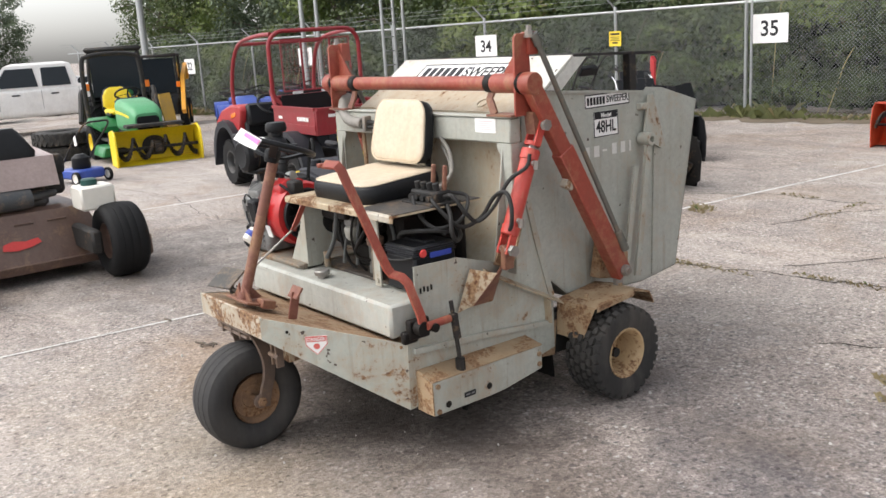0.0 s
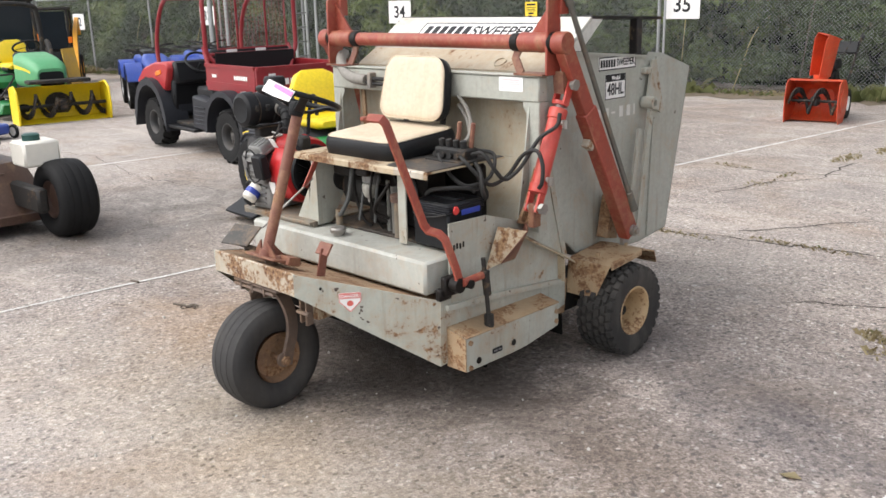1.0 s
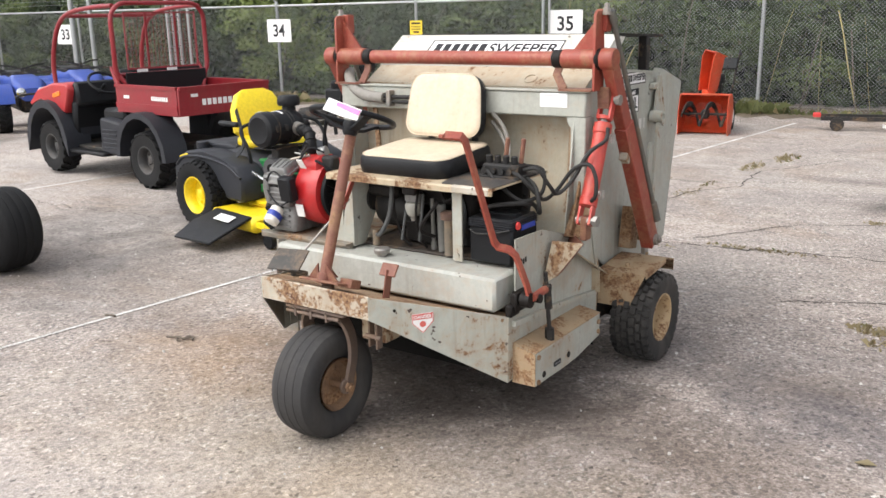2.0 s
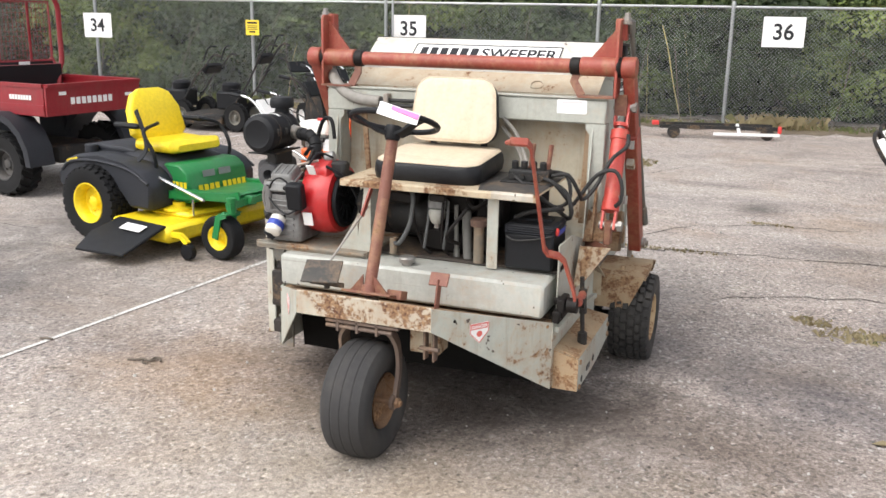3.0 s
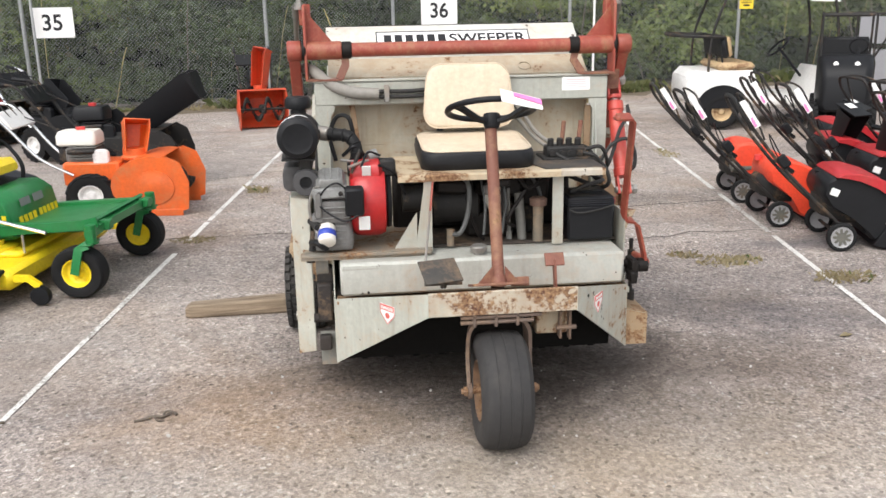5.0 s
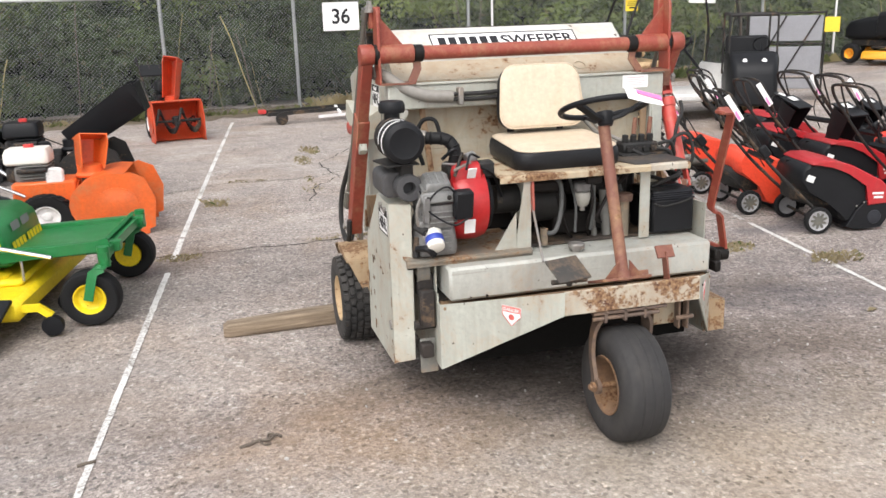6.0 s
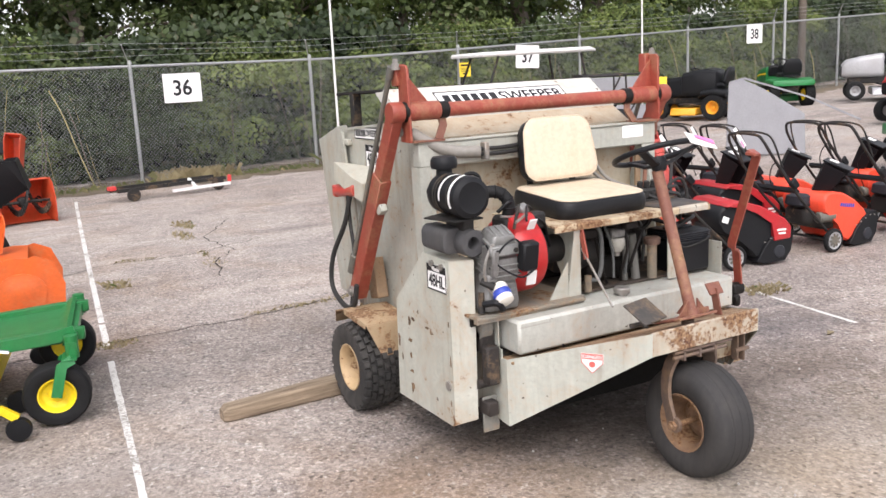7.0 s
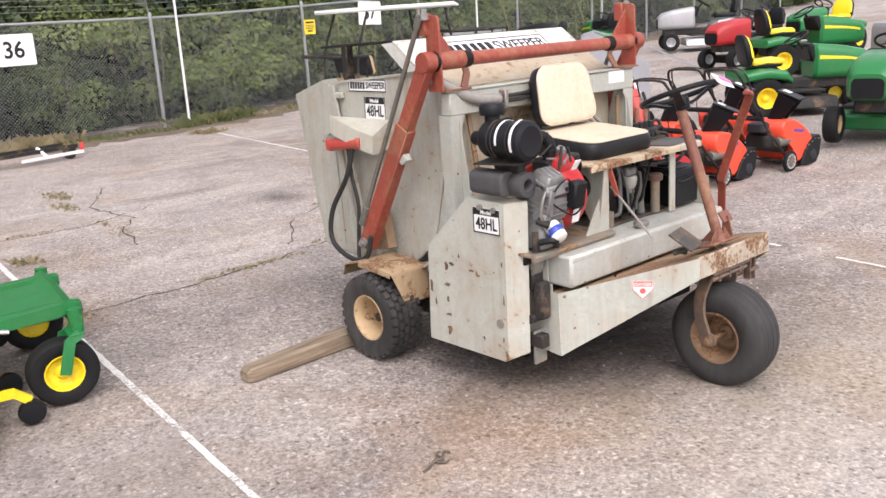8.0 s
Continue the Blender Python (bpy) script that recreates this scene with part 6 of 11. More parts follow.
for y, z, h, w in ((0.50, 0.54, 0.045, 0.02), (0.47, 0.555, 0.02, 0.035), (0.505, 0.455, 0.018, 0.03), (0.505, 0.385, 0.03, 0.014), (0.505, 0.315, 0.016, 0.03), (0.50, 0.24, 0.05, 0.022), (0.61, 0.43, 0.07, 0.014), (0.585, 0.36, 0.04, 0.01), (0.18, 0.335, 0.045, 0.016), (0.345, 0.545, 0.012, 0.03), (0.30, 0.53, 0.01, 0.02), (0.42, 0.60, 0.02, 0.008), (0.165, 0.27, 0.03, 0.008), (0.155, 0.45, 0.05, 0.006), (0.16, 0.60, 0.03, 0.007)):
    m.plate([(-0.7732, y + w * rnd.uniform(-0.6, 0.6) * abs(math.sin(a)) + w * 0.5 * math.cos(a), z + h * 0.5 * math.sin(a) * rnd.uniform(0.7, 1.1)) for a in (i * 0.785 for i in range(8))], 0.0016)
part("paint_scar", m, paint("scarred_steel", (0.1, 0.065, 0.04), 0.8, rust=0.4), guard)["kind"] = "stuff"
m = Mesh()
m.lathe([(0.02, 0), (0.02, 0.006), (0.012, 0.006)], (-0.772, 0.18, 0.34), (-1, 0, 0), 12)
part("guard_washer", m, STEEL, guard)
for y, z in ((0.19, 0.83), (0.27, 0.835)):
    m = Mesh()
    m.lathe([(0.014, 0), (0.014, 0.012), (0.001, 0.013)], (-0.772, y, z), (-1, 0, 0), 6)
    part("guard_bolt", m, STEEL, guard)
k, f = decal("model_sticker", (-0.7735, 0.235, 0.778), (0, -1, 0), (0, 0, 1), 0.155, 0.108, guard)
bars(k, f, [(0, 0.051, 0.154, 0.005), (0, -0.051, 0.154, 0.005), (-0.075, 0, 0.005, 0.104), (0.075, 0, 0.005, 0.104), (0, 0.037, 0.142, 0.026)], INK, "sticker_border")
text_part("model_word", "Model", 0.025, f @ pose(0, 0.037, 0.002), PAPER, k, 1.0)
text_part("model_number", "48HL", 0.07, f @ pose(0, -0.014, 0), INK, k, 0.8)

# seat plate, supports, seat
m = Mesh()
m.prism([(0.03, 0.928), (0.03, 0.95), (0.036, 0.956), (0.5, 0.956), (0.5, 0.95), (0.04, 0.948), (0.037, 0.928)], "x", -0.335, 0.515)
add("seat_plate", m, paint("seat_plate_paint", (0.55, 0.47, 0.33), 0.6, rust=0.5, dirt=0.5, dirt_col=(0.3, 0.2, 0.1)), "cream seat plate with rusty worn edge")
m = Mesh()
m.plate([(0.27, 0.05, 0.9585), (0.513, 0.04, 0.9585), (0.513, 0.49, 0.9585), (0.2, 0.49, 0.9585), (0.23, 0.2, 0.9585)], 0.004)
add("plate_end", m, paint("worn_black_plate", (0.035, 0.034, 0.034), 0.5, rust=0.06, dirt=0.35, dirt_col=(0.2, 0.18, 0.15)), "oily black mat on the end of the seat plate")
m = Mesh()
m.prism([(-0.262, 0.635), (-0.262, 0.70), (-0.232, 0.90), (-0.232, 0.925), (-0.2, 0.925), (-0.2, 0.635)], "y", 0.045, 0.052)
m.prism([(0.05, 0.635), (0.05, 0.925), (0.3, 0.925), (0.12, 0.635)], "x", -0.206, -0.2)
m.prism([(-0.36, 0.645), (-0.262, 0.80), (-0.262, 0.645)], "y", 0.048, 0.054)
add("seat_support", m, GREY)
m = Mesh()
m.prism([(0.305, 0.635), (0.305, 0.925), (0.35, 0.925), (0.35, 0.635)], "y", 0.07, 0.077)
m.cyl((0.328, 0.064, 0.66), (0.328, 0.074, 0.66), 0.01, seg=8)
add("seat_support", m, GREY)


def pad(name, frame_m, w, h, t, pad_w, pad_h, label, taper=0.0):
    """A padded seat part lying in frame_m's xy plane: a black vinyl shell with a cream pad that swells on top."""
    shell = Mesh()
    rings = []
    for z, k in ((0, 0.9), (t * 0.12, 0.98), (t * 0.5, 1.0), (t * 0.82, 0.985), (t * 0.97, 0.95), (t, 0.9)):
        rings.append([frame_m @ V(x * k * (1 - taper * (y / h + 0.5)), y * k, z) for x, y in rrect(w, h, 0.075, 6)])
    shell.rings(rings)
    ob = add(name, shell, VINYL_BLACK, label, smooth=60)
    top = Mesh()
    rings = []
    for z, k in ((t * 0.85, 0.995), (t * 0.97, 1.0), (t * 1.04, 0.975), (t * 1.09, 0.9), (t * 1.1, 0.72), (t * 1.085, 0.4), (t * 1.08, 0.05)):
        rings.append([frame_m @ V(x * k * (1 - taper * (y / h + 0.5)), y * k, z) for x, y in rrect(pad_w, pad_h, 0.07, 6)])
    top.rings(rings)
    part("pad", top, VINYL_CREAM, ob, "sun-bleached cream vinyl pad", 60)
    piping = Mesh()
    piping.tube([frame_m @ V(x * (1 - taper * (y / h + 0.5)), y, t * 1.0) for x, y in rrect(pad_w * 1.005, pad_h * 1.005, 0.07, 6)], 0.0028, 6, closed=True)
    part("piping", piping, VINYL_CREAM, ob)
    return ob


pad("seat_cushion", pose(0.005, 0.315, 0.958, 4, 0, 0), 0.48, 0.425, 0.088, 0.452, 0.395, "black and cream seat cushion")
pad("seat_back", face((0.01, 0.515, 1.211), (1, 0, 0), (0, 0.2, 1)), 0.412, 0.278, 0.065, 0.41, 0.276, "black and cream seat back", 0.13)
m = Mesh()
for x in (-0.11, 0.13):
    m = Mesh()
    m.bar([(x, 0.50, 0.96), (x, 0.52, 1.05), (x, 0.535, 1.2)], 0.03, 0.008, (0, 1, 0))
    add("seat_bracket", m, BLACK_METAL)

# engine on the west side: block, fan housing, air cleaner, silencer
m = Mesh()
m.box((-0.47, 0.26, 0.645), (0.52, 0.52, 0.014), 0.003)
m.bar([(-0.735, 0.015, 0.642), (-0.205, 0.03, 0.638)], 0.02, 0.03, (0, 0, 1))
add("engine_plate", m, paint("engine_plate_paint", (0.2, 0.19, 0.16), 0.6, rust=0.45, dirt=0.5), "dark rusty engine plate")
m = Mesh()
m.lathe([(0.10, -0.055), (0.146, -0.048), (0.156, -0.02), (0.157, 0.02), (0.152, 0.07), (0.135, 0.09), (0.11, 0.094), (0.001, 0.095)], (-0.435, 0.16, 0.845), (-1, 0, 0), 36)
m.loft([(-0.525, 0.1, 0.2, 0.04, 0.12, 0.90), (-0.515, 0.13, 0.23, 0.05, 0.12, 0.90), (-0.41, 0.14, 0.235, 0.05, 0.12, 0.90), (-0.395, 0.1, 0.2, 0.04, 0.12, 0.90)], "x")
engine = add("engine", m, RED_ENGINE, "small petrol engine with a glossy red fan housing")
m = Mesh()
m.lathe([(0.12, 0.0), (0.126, 0.008), (0.12, 0.02), (0.105, 0.022), (0.10, 0.006), (0.001, 0.006)], (-0.382, 0.16, 0.845), (1, 0, 0), 28)
screen = part("fan_screen", m, BLACK_PL, engine)
for a in range(12):
    t = math.radians(a * 30)
    m = Mesh()
    m.box((-0.37, 0.16 + 0.065 * math.cos(t), 0.845 + 0.065 * math.sin(t)), (0.008, 0.075, 0.008), 0.001, (a * 30, 0, 0))
    part("screen_blade", m, BLACK_PL, screen)
# crankcase, cylinder and head, each with its own casting lines
CAST = paint("cast_aluminium", (0.22, 0.217, 0.21), 0.45, dirt=0.8, dirt_col=(0.05, 0.045, 0.04), metal=0.3, scale=3.0)
CAST_LIGHT = paint("bright_cast_aluminium", (0.27, 0.27, 0.26), 0.35, dirt=0.6, dirt_col=(0.08, 0.075, 0.07), metal=0.4, scale=3.0)
m = Mesh()
m.loft([(0.665, 0.15, 0.20, 0.02, -0.6, 0.12), (0.69, 0.16, 0.21, 0.03, -0.6, 0.115), (0.75, 0.155, 0.2, 0.035, -0.6, 0.115), (0.80, 0.13, 0.18, 0.03, -0.595, 0.12)], "z")
block = part("crankcase", m, CAST, engine, "oily grey aluminium crankcase")
for k, (z, y) in enumerate(((0.69, 0.012), (0.715, 0.01), (0.74, 0.012), (0.765, 0.016))):
    m = Mesh()
    m.bar([(-0.67, y + 0.03, z + 0.004), (-0.64, y, z), (-0.55, y, z)], 0.012, 0.008, (0, 0, 1))
    part("casting_rib", m, CAST, block)
m = Mesh()
m.loft([(0.0, 0.13, 0.17, 0.02, 0, 0), (0.05, 0.135, 0.175, 0.02, 0, 0), (0.09, 0.12, 0.16, 0.02, 0, 0)], "z")
m.bm.transform(pose(-0.6, 0.085, 0.80, 12, 0, 0))
cyl = part("cylinder", m, CAST, engine, "grey cast cylinder")
for k in range(3):
    m = Mesh()
    m.box((0, 0, 0.022 + 0.022 * k), (0.142, 0.182, 0.006), 0.002)
    m.bm.transform(pose(-0.6, 0.085, 0.80, 12, 0, 0))
    part("fin", m, CAST, cyl)
m = Mesh()
m.box((-0.607, -0.012, 0.905), (0.14, 0.02, 0.042), 0.006, (-8, 0, 0))
heat = part("heat_shield", m, CAST_LIGHT, engine, "bright metal shield with bolt heads")
for x in (-0.65, -0.565):
    m = Mesh()
    m.cyl((x, -0.024, 0.905), (x, -0.03, 0.904), 0.010, seg=6)
    part("bolt", m, BLACK_METAL, heat)
rocker = pose(-0.60, 0.05, 0.935, 24, 0, 0)
m = Mesh()
m.loft([(0.0, 0.122, 0.115, 0.012, 0, 0), (0.01, 0.122, 0.115, 0.012, 0, 0), (0.012, 0.106, 0.098, 0.012, 0, 0), (0.036, 0.1, 0.092, 0.014, 0, 0), (0.044, 0.088, 0.08, 0.014, 0, 0)], "z")
m.bm.transform(rocker)
cover = part("rocker_cover", m, CAST_LIGHT, engine, "light grey ribbed rocker cover")
for x in (-0.03, 0.0, 0.03):
    m = Mesh()
    m.box((x, 0, 0.045), (0.008, 0.075, 0.01), 0.002)
    m.bm.transform(rocker)
    part("cover_rib", m, CAST_LIGHT, cover)
for x, y in ((-0.054, -0.05), (0.054, -0.05), (-0.054, 0.05), (0.054, 0.05)):
    m = Mesh()
    m.cyl((x, y, 0.01), (x, y, 0.02), 0.008, seg=6)
    m.bm.transform(rocker)
    part("cover_bolt", m, STEEL, cover)
m = Mesh()
m.box((-0.655, 0.02, 0.865), (0.03, 0.09, 0.11), 0.006, (8, 0, 0))
m.box((-0.66, 0.03, 0.80), (0.045, 0.07, 0.03), 0.006)
part("baffle", m, CAST, engine, "oily grey cooling baffle")
m = Mesh()
m.tube([(-0.665, -0.01, 0.93), (-0.69, 0.0, 0.86), (-0.68, 0.01, 0.78), (-0.65, -0.01, 0.72)], 0.006, 6)
part("dipstick_tube", m, STEEL, engine)
m = Mesh()
m.box((-0.512, -0.03, 0.875), (0.075, 0.05, 0.115), 0.008, (10, 0, 0))
part("coil_box", m, BLACK_PL, engine, "black plastic box on the engine front")
fo, fd = V(-0.625, 0.02, 0.765), V(-0.02, -0.62, -0.55)
m = Mesh()
m.lathe([(0.028, 0), (0.034, 0.006), (0.036, 0.05), (0.034, 0.078), (0.026, 0.084), (0.001, 0.084)], fo, fd, 20)
oil = part("oil_filter", m, WHITE_PL, engine, "white and blue oil filter")
m = Mesh()
m.lathe([(0.0362, 0.03), (0.0369, 0.031), (0.0369, 0.056), (0.0362, 0.057)], fo, fd, 20)
part("filter_print", m, BLUE_LABEL, oil, "blue print")
m = Mesh()
m.cyl(fo - fd.normalized() * 0.03, fo + fd.normalized() * 0.002, 0.03, seg=14)
part("filter_seat", m, BLACK_METAL, oil)
m = Mesh()
m.box((-0.475, 0.004, 0.775), (0.045, 0.004, 0.06), 0.001, (14, 0, 0))
part("spec_label", m, PAPER, engine)
m = Mesh()
m.box((-0.46, 0.012, 0.985), (0.035, 0.05, 0.004), 0.001, (-58, 0, 0))
part("spec_label", m, PAPER, engine)
for pts, r in (([(-0.69, 0.02, 0.70), (-0.66, -0.03, 0.71), (-0.63, -0.02, 0.68)], 0.014), ([(-0.54, -0.03, 0.92), (-0.58, -0.04, 0.95), (-0.63, -0.03, 0.92), (-0.67, 0.0, 0.84)], 0.004),
               ([(-0.50, -0.05, 0.82), (-0.56, -0.045, 0.80), (-0.65, -0.02, 0.86), (-0.67, 0.02, 0.93)], 0.004), ([(-0.55, 0.12, 1.03), (-0.50, 0.10, 1.07), (-0.46, 0.14, 1.02)], 0.008),
               ([(-0.41, 0.05, 1.0), (-0.36, 0.07, 0.97), (-0.33, 0.1, 0.93), (-0.30, 0.12, 0.86)], 0.006), ([(-0.48, 0.02, 1.0), (-0.45, 0.06, 1.05), (-0.40, 0.1, 1.03)], 0.005)):
    m = Mesh()
    m.tube(pts, r, 6)
    part("wire", m, BLACK_PL, engine)
# governor arm, springs and oil-fouled linkage round the carburettor
for a0, b0, r in ((V(-0.53, 0.02, 1.0), V(-0.45, 0.06, 1.02), 0.006), (V(-0.56, 0.08, 1.02), V(-0.44, 0.1, 1.0), 0.005), (V(-0.52, 0.05, 0.97), V(-0.48, 0.07, 1.06), 0.007), (V(-0.69, 0.03, 0.79), V(-0.66, -0.01, 0.77), 0.016), (V(-0.68, 0.05, 0.74), V(-0.69, 0.04, 0.66), 0.014)):
    m = Mesh()
    m.cyl(a0, b0, r, seg=8)
    part("linkage", m, STEEL if r < 0.007 else BLACK_METAL, engine)
RIBBED = plain("ribbed_black_rubber", (0.011, 0.011, 0.0115), 0.6, 0, 0.2, 60, 0.2)
m = Mesh()
m.tube([(-0.50, 0.13, 0.99), (-0.495, 0.12, 1.06), (-0.525, 0.14, 1.105), (-0.60, 0.17, 1.112)], 0.025, 12)
hose_in = part("intake_hose", m, RIBBED, engine, "black ribbed intake hose")
line = curve_points([(-0.50, 0.13, 0.99), (-0.495, 0.12, 1.06), (-0.525, 0.14, 1.105), (-0.60, 0.17, 1.112)], 4)
for a0, b0 in zip(line[1:-1:2], line[2::2]):
    m = Mesh()
    m.lathe([(0.025, -0.004), (0.029, 0.0), (0.025, 0.004)], a0, b0 - a0, 14)
    part("hose_rib", m, RIBBED, hose_in)
m = Mesh()
m.tube([(-0.60, 0.17, 1.112), (-0.66, 0.2, 1.118)], 0.03, 12)
part("hose_cuff", m, STEEL, hose_in, "dull metal cuff")
m = Mesh()
m.tube([(-0.58, 0.30, 0.98), (-0.60, 0.33, 1.08), (-0.57, 0.33, 1.16), (-0.52, 0.31, 1.16), (-0.5, 0.3, 1.08)], 0.009, 8)
part("breather_hose", m, RIBBED, engine)
m = Mesh()
m.box((-0.485, 0.14, 0.975), (0.1, 0.12, 0.07), 0.015)
part("carburettor", m, BLACK_METAL, engine, "black oily carburettor")
m = Mesh()
m.cyl((-0.45, 0.12, 1.02), (-0.41, 0.13, 1.03), 0.026, seg=12, edge=0.004)
part("fuel_bulb", m, CAST_LIGHT, engine)
m = Mesh()
m.box((-0.375, 0.11, 0.98), (0.07, 0.06, 0.07), 0.01)
part("regulator", m, BLACK_METAL, engine)
m = Mesh()
m.lathe([(0.052, -0.002), (0.06, -0.004), (0.078, 0.006), (0.082, 0.02), (0.082, 0.05), (0.076, 0.055), (0.076, 0.17), (0.079, 0.175), (0.079, 0.215), (0.07, 0.23), (0.001, 0.232)], (-0.722, 0.022, 1.118), (0.02, 1, 0), 30)
m.lathe([(0.052, 0), (0.035, 0.012), (0.03, 0.01), (0.001, 0.012)], (-0.722, 0.02, 1.118), (0.02, 1, 0), 24)
m.cyl((-0.72, 0.24, 1.118), (-0.72, 0.33, 1.112), 0.03, seg=16)
cleaner = part("air_cleaner", m, BLACK_PL, engine, "glossy black canister air cleaner")
for y, r in ((0.062, 0.079), (0.145, 0.0785), (0.165, 0.0785)):
    m = Mesh()
    m.torus((-0.722, 0.022 + y, 1.118), r, 0.003, (0.02, 1, 0), 28, 6)
    part("clamp_ring", m, BLACK_METAL, cleaner)
m = Mesh()
m.lathe([(0.032, -0.1), (0.032, 0.0), (0.03, 0.008), (0.05, 0.01), (0.054, 0.022), (0.052, 0.045), (0.044, 0.056), (0.001, 0.06)], (-0.722, 0.225, 1.205), "z", 24)
part("rain_cap", m, BLACK_PL, cleaner)
for y, w, r, lo, hi in ((0.033, 0.013, 0.0838, 95, 205), (0.118, 0.011, 0.0778, 60, 190)):
    m = Mesh()
    m.rings([[V(-0.722 + rr * math.cos(radians(a)), 0.022 + yy, 1.118 + rr * math.sin(radians(a))) for rr, yy in ((r, y - w / 2), (r + 0.0012, y - w / 2), (r + 0.0012, y + w / 2), (r, y + w / 2))] for a in range(lo, hi + 1, 10)])
    part("white_band", m, PAPER, cleaner)
m = Mesh()
m.plate([(-0.79, 0.05, 1.03), (-0.66, 0.05, 1.03), (-0.66, 0.27, 1.035), (-0.80, 0.27, 1.02)], 0.006)
bracket = part("cleaner_bracket", m, BLACK_METAL, cleaner)
m = Mesh()
m.box((-0.70, 0.16, 1.0), (0.05, 0.14, 0.06), 0.006)
part("bracket_leg", m, BLACK_METAL, bracket)
for y in (0.06, 0.12, 0.19):
    m = Mesh()
    m.box((-0.642, y, 1.125), (0.012, 0.02, 0.03), 0.003)
    part("latch", m, BLACK_METAL, cleaner)
SOOT = paint("silencer_metal", (0.055, 0.054, 0.056), 0.65, dirt=0.4, dirt_col=(0.12, 0.11, 0.1))
m = Mesh()
m.loft([(0.125, 0.085, 0.085, 0.02, -0.745, 0.94), (0.13, 0.1, 0.1, 0.03, -0.745, 0.94), (0.2, 0.098, 0.103, 0.03, -0.747, 0.941), (0.30, 0.1, 0.1, 0.03, -0.748, 0.943), (0.305, 0.085, 0.085, 0.02, -0.748, 0.943)], "y")
silencer = part("silencer", m, SOOT, engine, "sooty dark grey silencer")
m = Mesh()
m.lathe([(0.048, 0.08), (0.053, 0.072), (0.053, 0.004), (0.05, 0.0), (0.026, 0.0), (0.024, 0.004), (0.024, 0.05), (0.001, 0.05)], (-0.70, 0.06, 0.935), "y", 28)
part("silencer_end", m, SOOT, silencer)
m = Mesh()
m.cyl((-0.66, 0.13, 0.94), (-0.57, 0.15, 0.94), 0.022, seg=12)
part("exhaust_pipe", m, SOOT, silencer)

# under the seat: pump, filter bowl, valve, pipes, battery
m = Mesh()
m.lathe([(0.075, 0), (0.085, 0.01), (0.085, 0.2), (0.07, 0.21)], (-0.19, 0.26, 0.79), "x", 24)
pump = add("hydraulic_pump", m, BLACK_METAL, "dark oily hydraulic pump")
m = Mesh()
m.lathe([(0.06, 0), (0.06, 0.12)], (-0.31, 0.2, 0.83), "x", 20)
part("pump_shaft", m, BLACK_METAL, pump)
# near-black plate and blocks added to paint the shade under the seat
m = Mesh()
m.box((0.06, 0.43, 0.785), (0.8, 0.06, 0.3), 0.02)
add("rear_shield", m, GREASE_SHADE, "near-black plate added behind the pump to darken the recess")
for c, d, mat in (((-0.1, 0.2, 0.885), (0.16, 0.16, 0.06), GREASE_SHADE), ((0.1, 0.26, 0.87), (0.2, 0.16, 0.09), GREASE_SHADE), ((0.26, 0.28, 0.84), (0.12, 0.14, 0.14), GREASE_SHADE), ((0.06, 0.28, 0.70), (0.2, 0.16, 0.11), GREASE_SHADE), ((0.2, 0.3, 0.71), (0.14, 0.1, 0.14), BLACK_METAL)):
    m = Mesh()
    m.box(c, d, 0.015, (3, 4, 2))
    add("pump_block", m, mat, "near-black block added to darken the space under the seat")
m = Mesh()
m.lathe([(0.02, 0), (0.028, 0.01), (0.034, 0.03), (0.036, 0.05), (0.03, 0.06), (0.001, 0.062)], (0.065, 0.13, 0.785), "z", 18)
bowl = add("fuel_filter", m, plain("milky_plastic", (0.33, 0.32, 0.28), 0.4, 0, 0.2, 30, 0.05), "milky white filter bowl")
m = Mesh()
m.box((0.065, 0.14, 0.865), (0.075, 0.06, 0.045), 0.01)
part("filter_head", m, CAST, bowl)
m = Mesh()
m.cyl((0.065, 0.13, 0.785), (0.065, 0.13, 0.765), 0.012, seg=10)
part("drain_plug", m, STEEL, bowl)
DULL_PIPE = paint("dull_pipe", (0.16, 0.155, 0.14), 0.6, dirt=0.6, dirt_col=(0.05, 0.045, 0.04))
m = Mesh()
m.cyl((0.14, 0.17, 0.64), (0.135, 0.17, 0.86), 0.009, seg=10)
m.cyl((0.141, 0.17, 0.636), (0.14, 0.17, 0.672), 0.013, seg=10)
add("grey_pipe", m, DULL_PIPE, "dull grey pipe under the seat")
m = Mesh()
m.cyl((0.195, 0.16, 0.64), (0.18, 0.17, 0.84), 0.02, seg=12)
add("grey_pipe", m, DULL_PIPE, "dull grey pipe under the seat")
DUSTY = paint("dusty_pipe", (0.17, 0.145, 0.11), 0.7, rust=0.3, dirt=0.5, dirt_col=(0.06, 0.05, 0.04))
m = Mesh()
m.cyl((0.255, 0.12, 0.64), (0.255, 0.12, 0.79), 0.022, seg=14)
add("stand_pipe", m, DUSTY, "dusty rust-stained stand pipe")
m = Mesh()
m.cyl((-0.12, 0.1, 0.64), (-0.12, 0.1, 0.71), 0.016, seg=12)
add("pipe_stub", m, DUSTY)
m = Mesh()
m.lathe([(0.02, 0), (0.036, 0.004), (0.038, 0.03), (0.03, 0.036), (0.001, 0.036)], (0.255, 0.12, 0.79), "z", 18)
add("breather_cap", m, paint("cap_rust", (0.1, 0.055, 0.04), 0.7, rust=0.3, dirt=0.4))
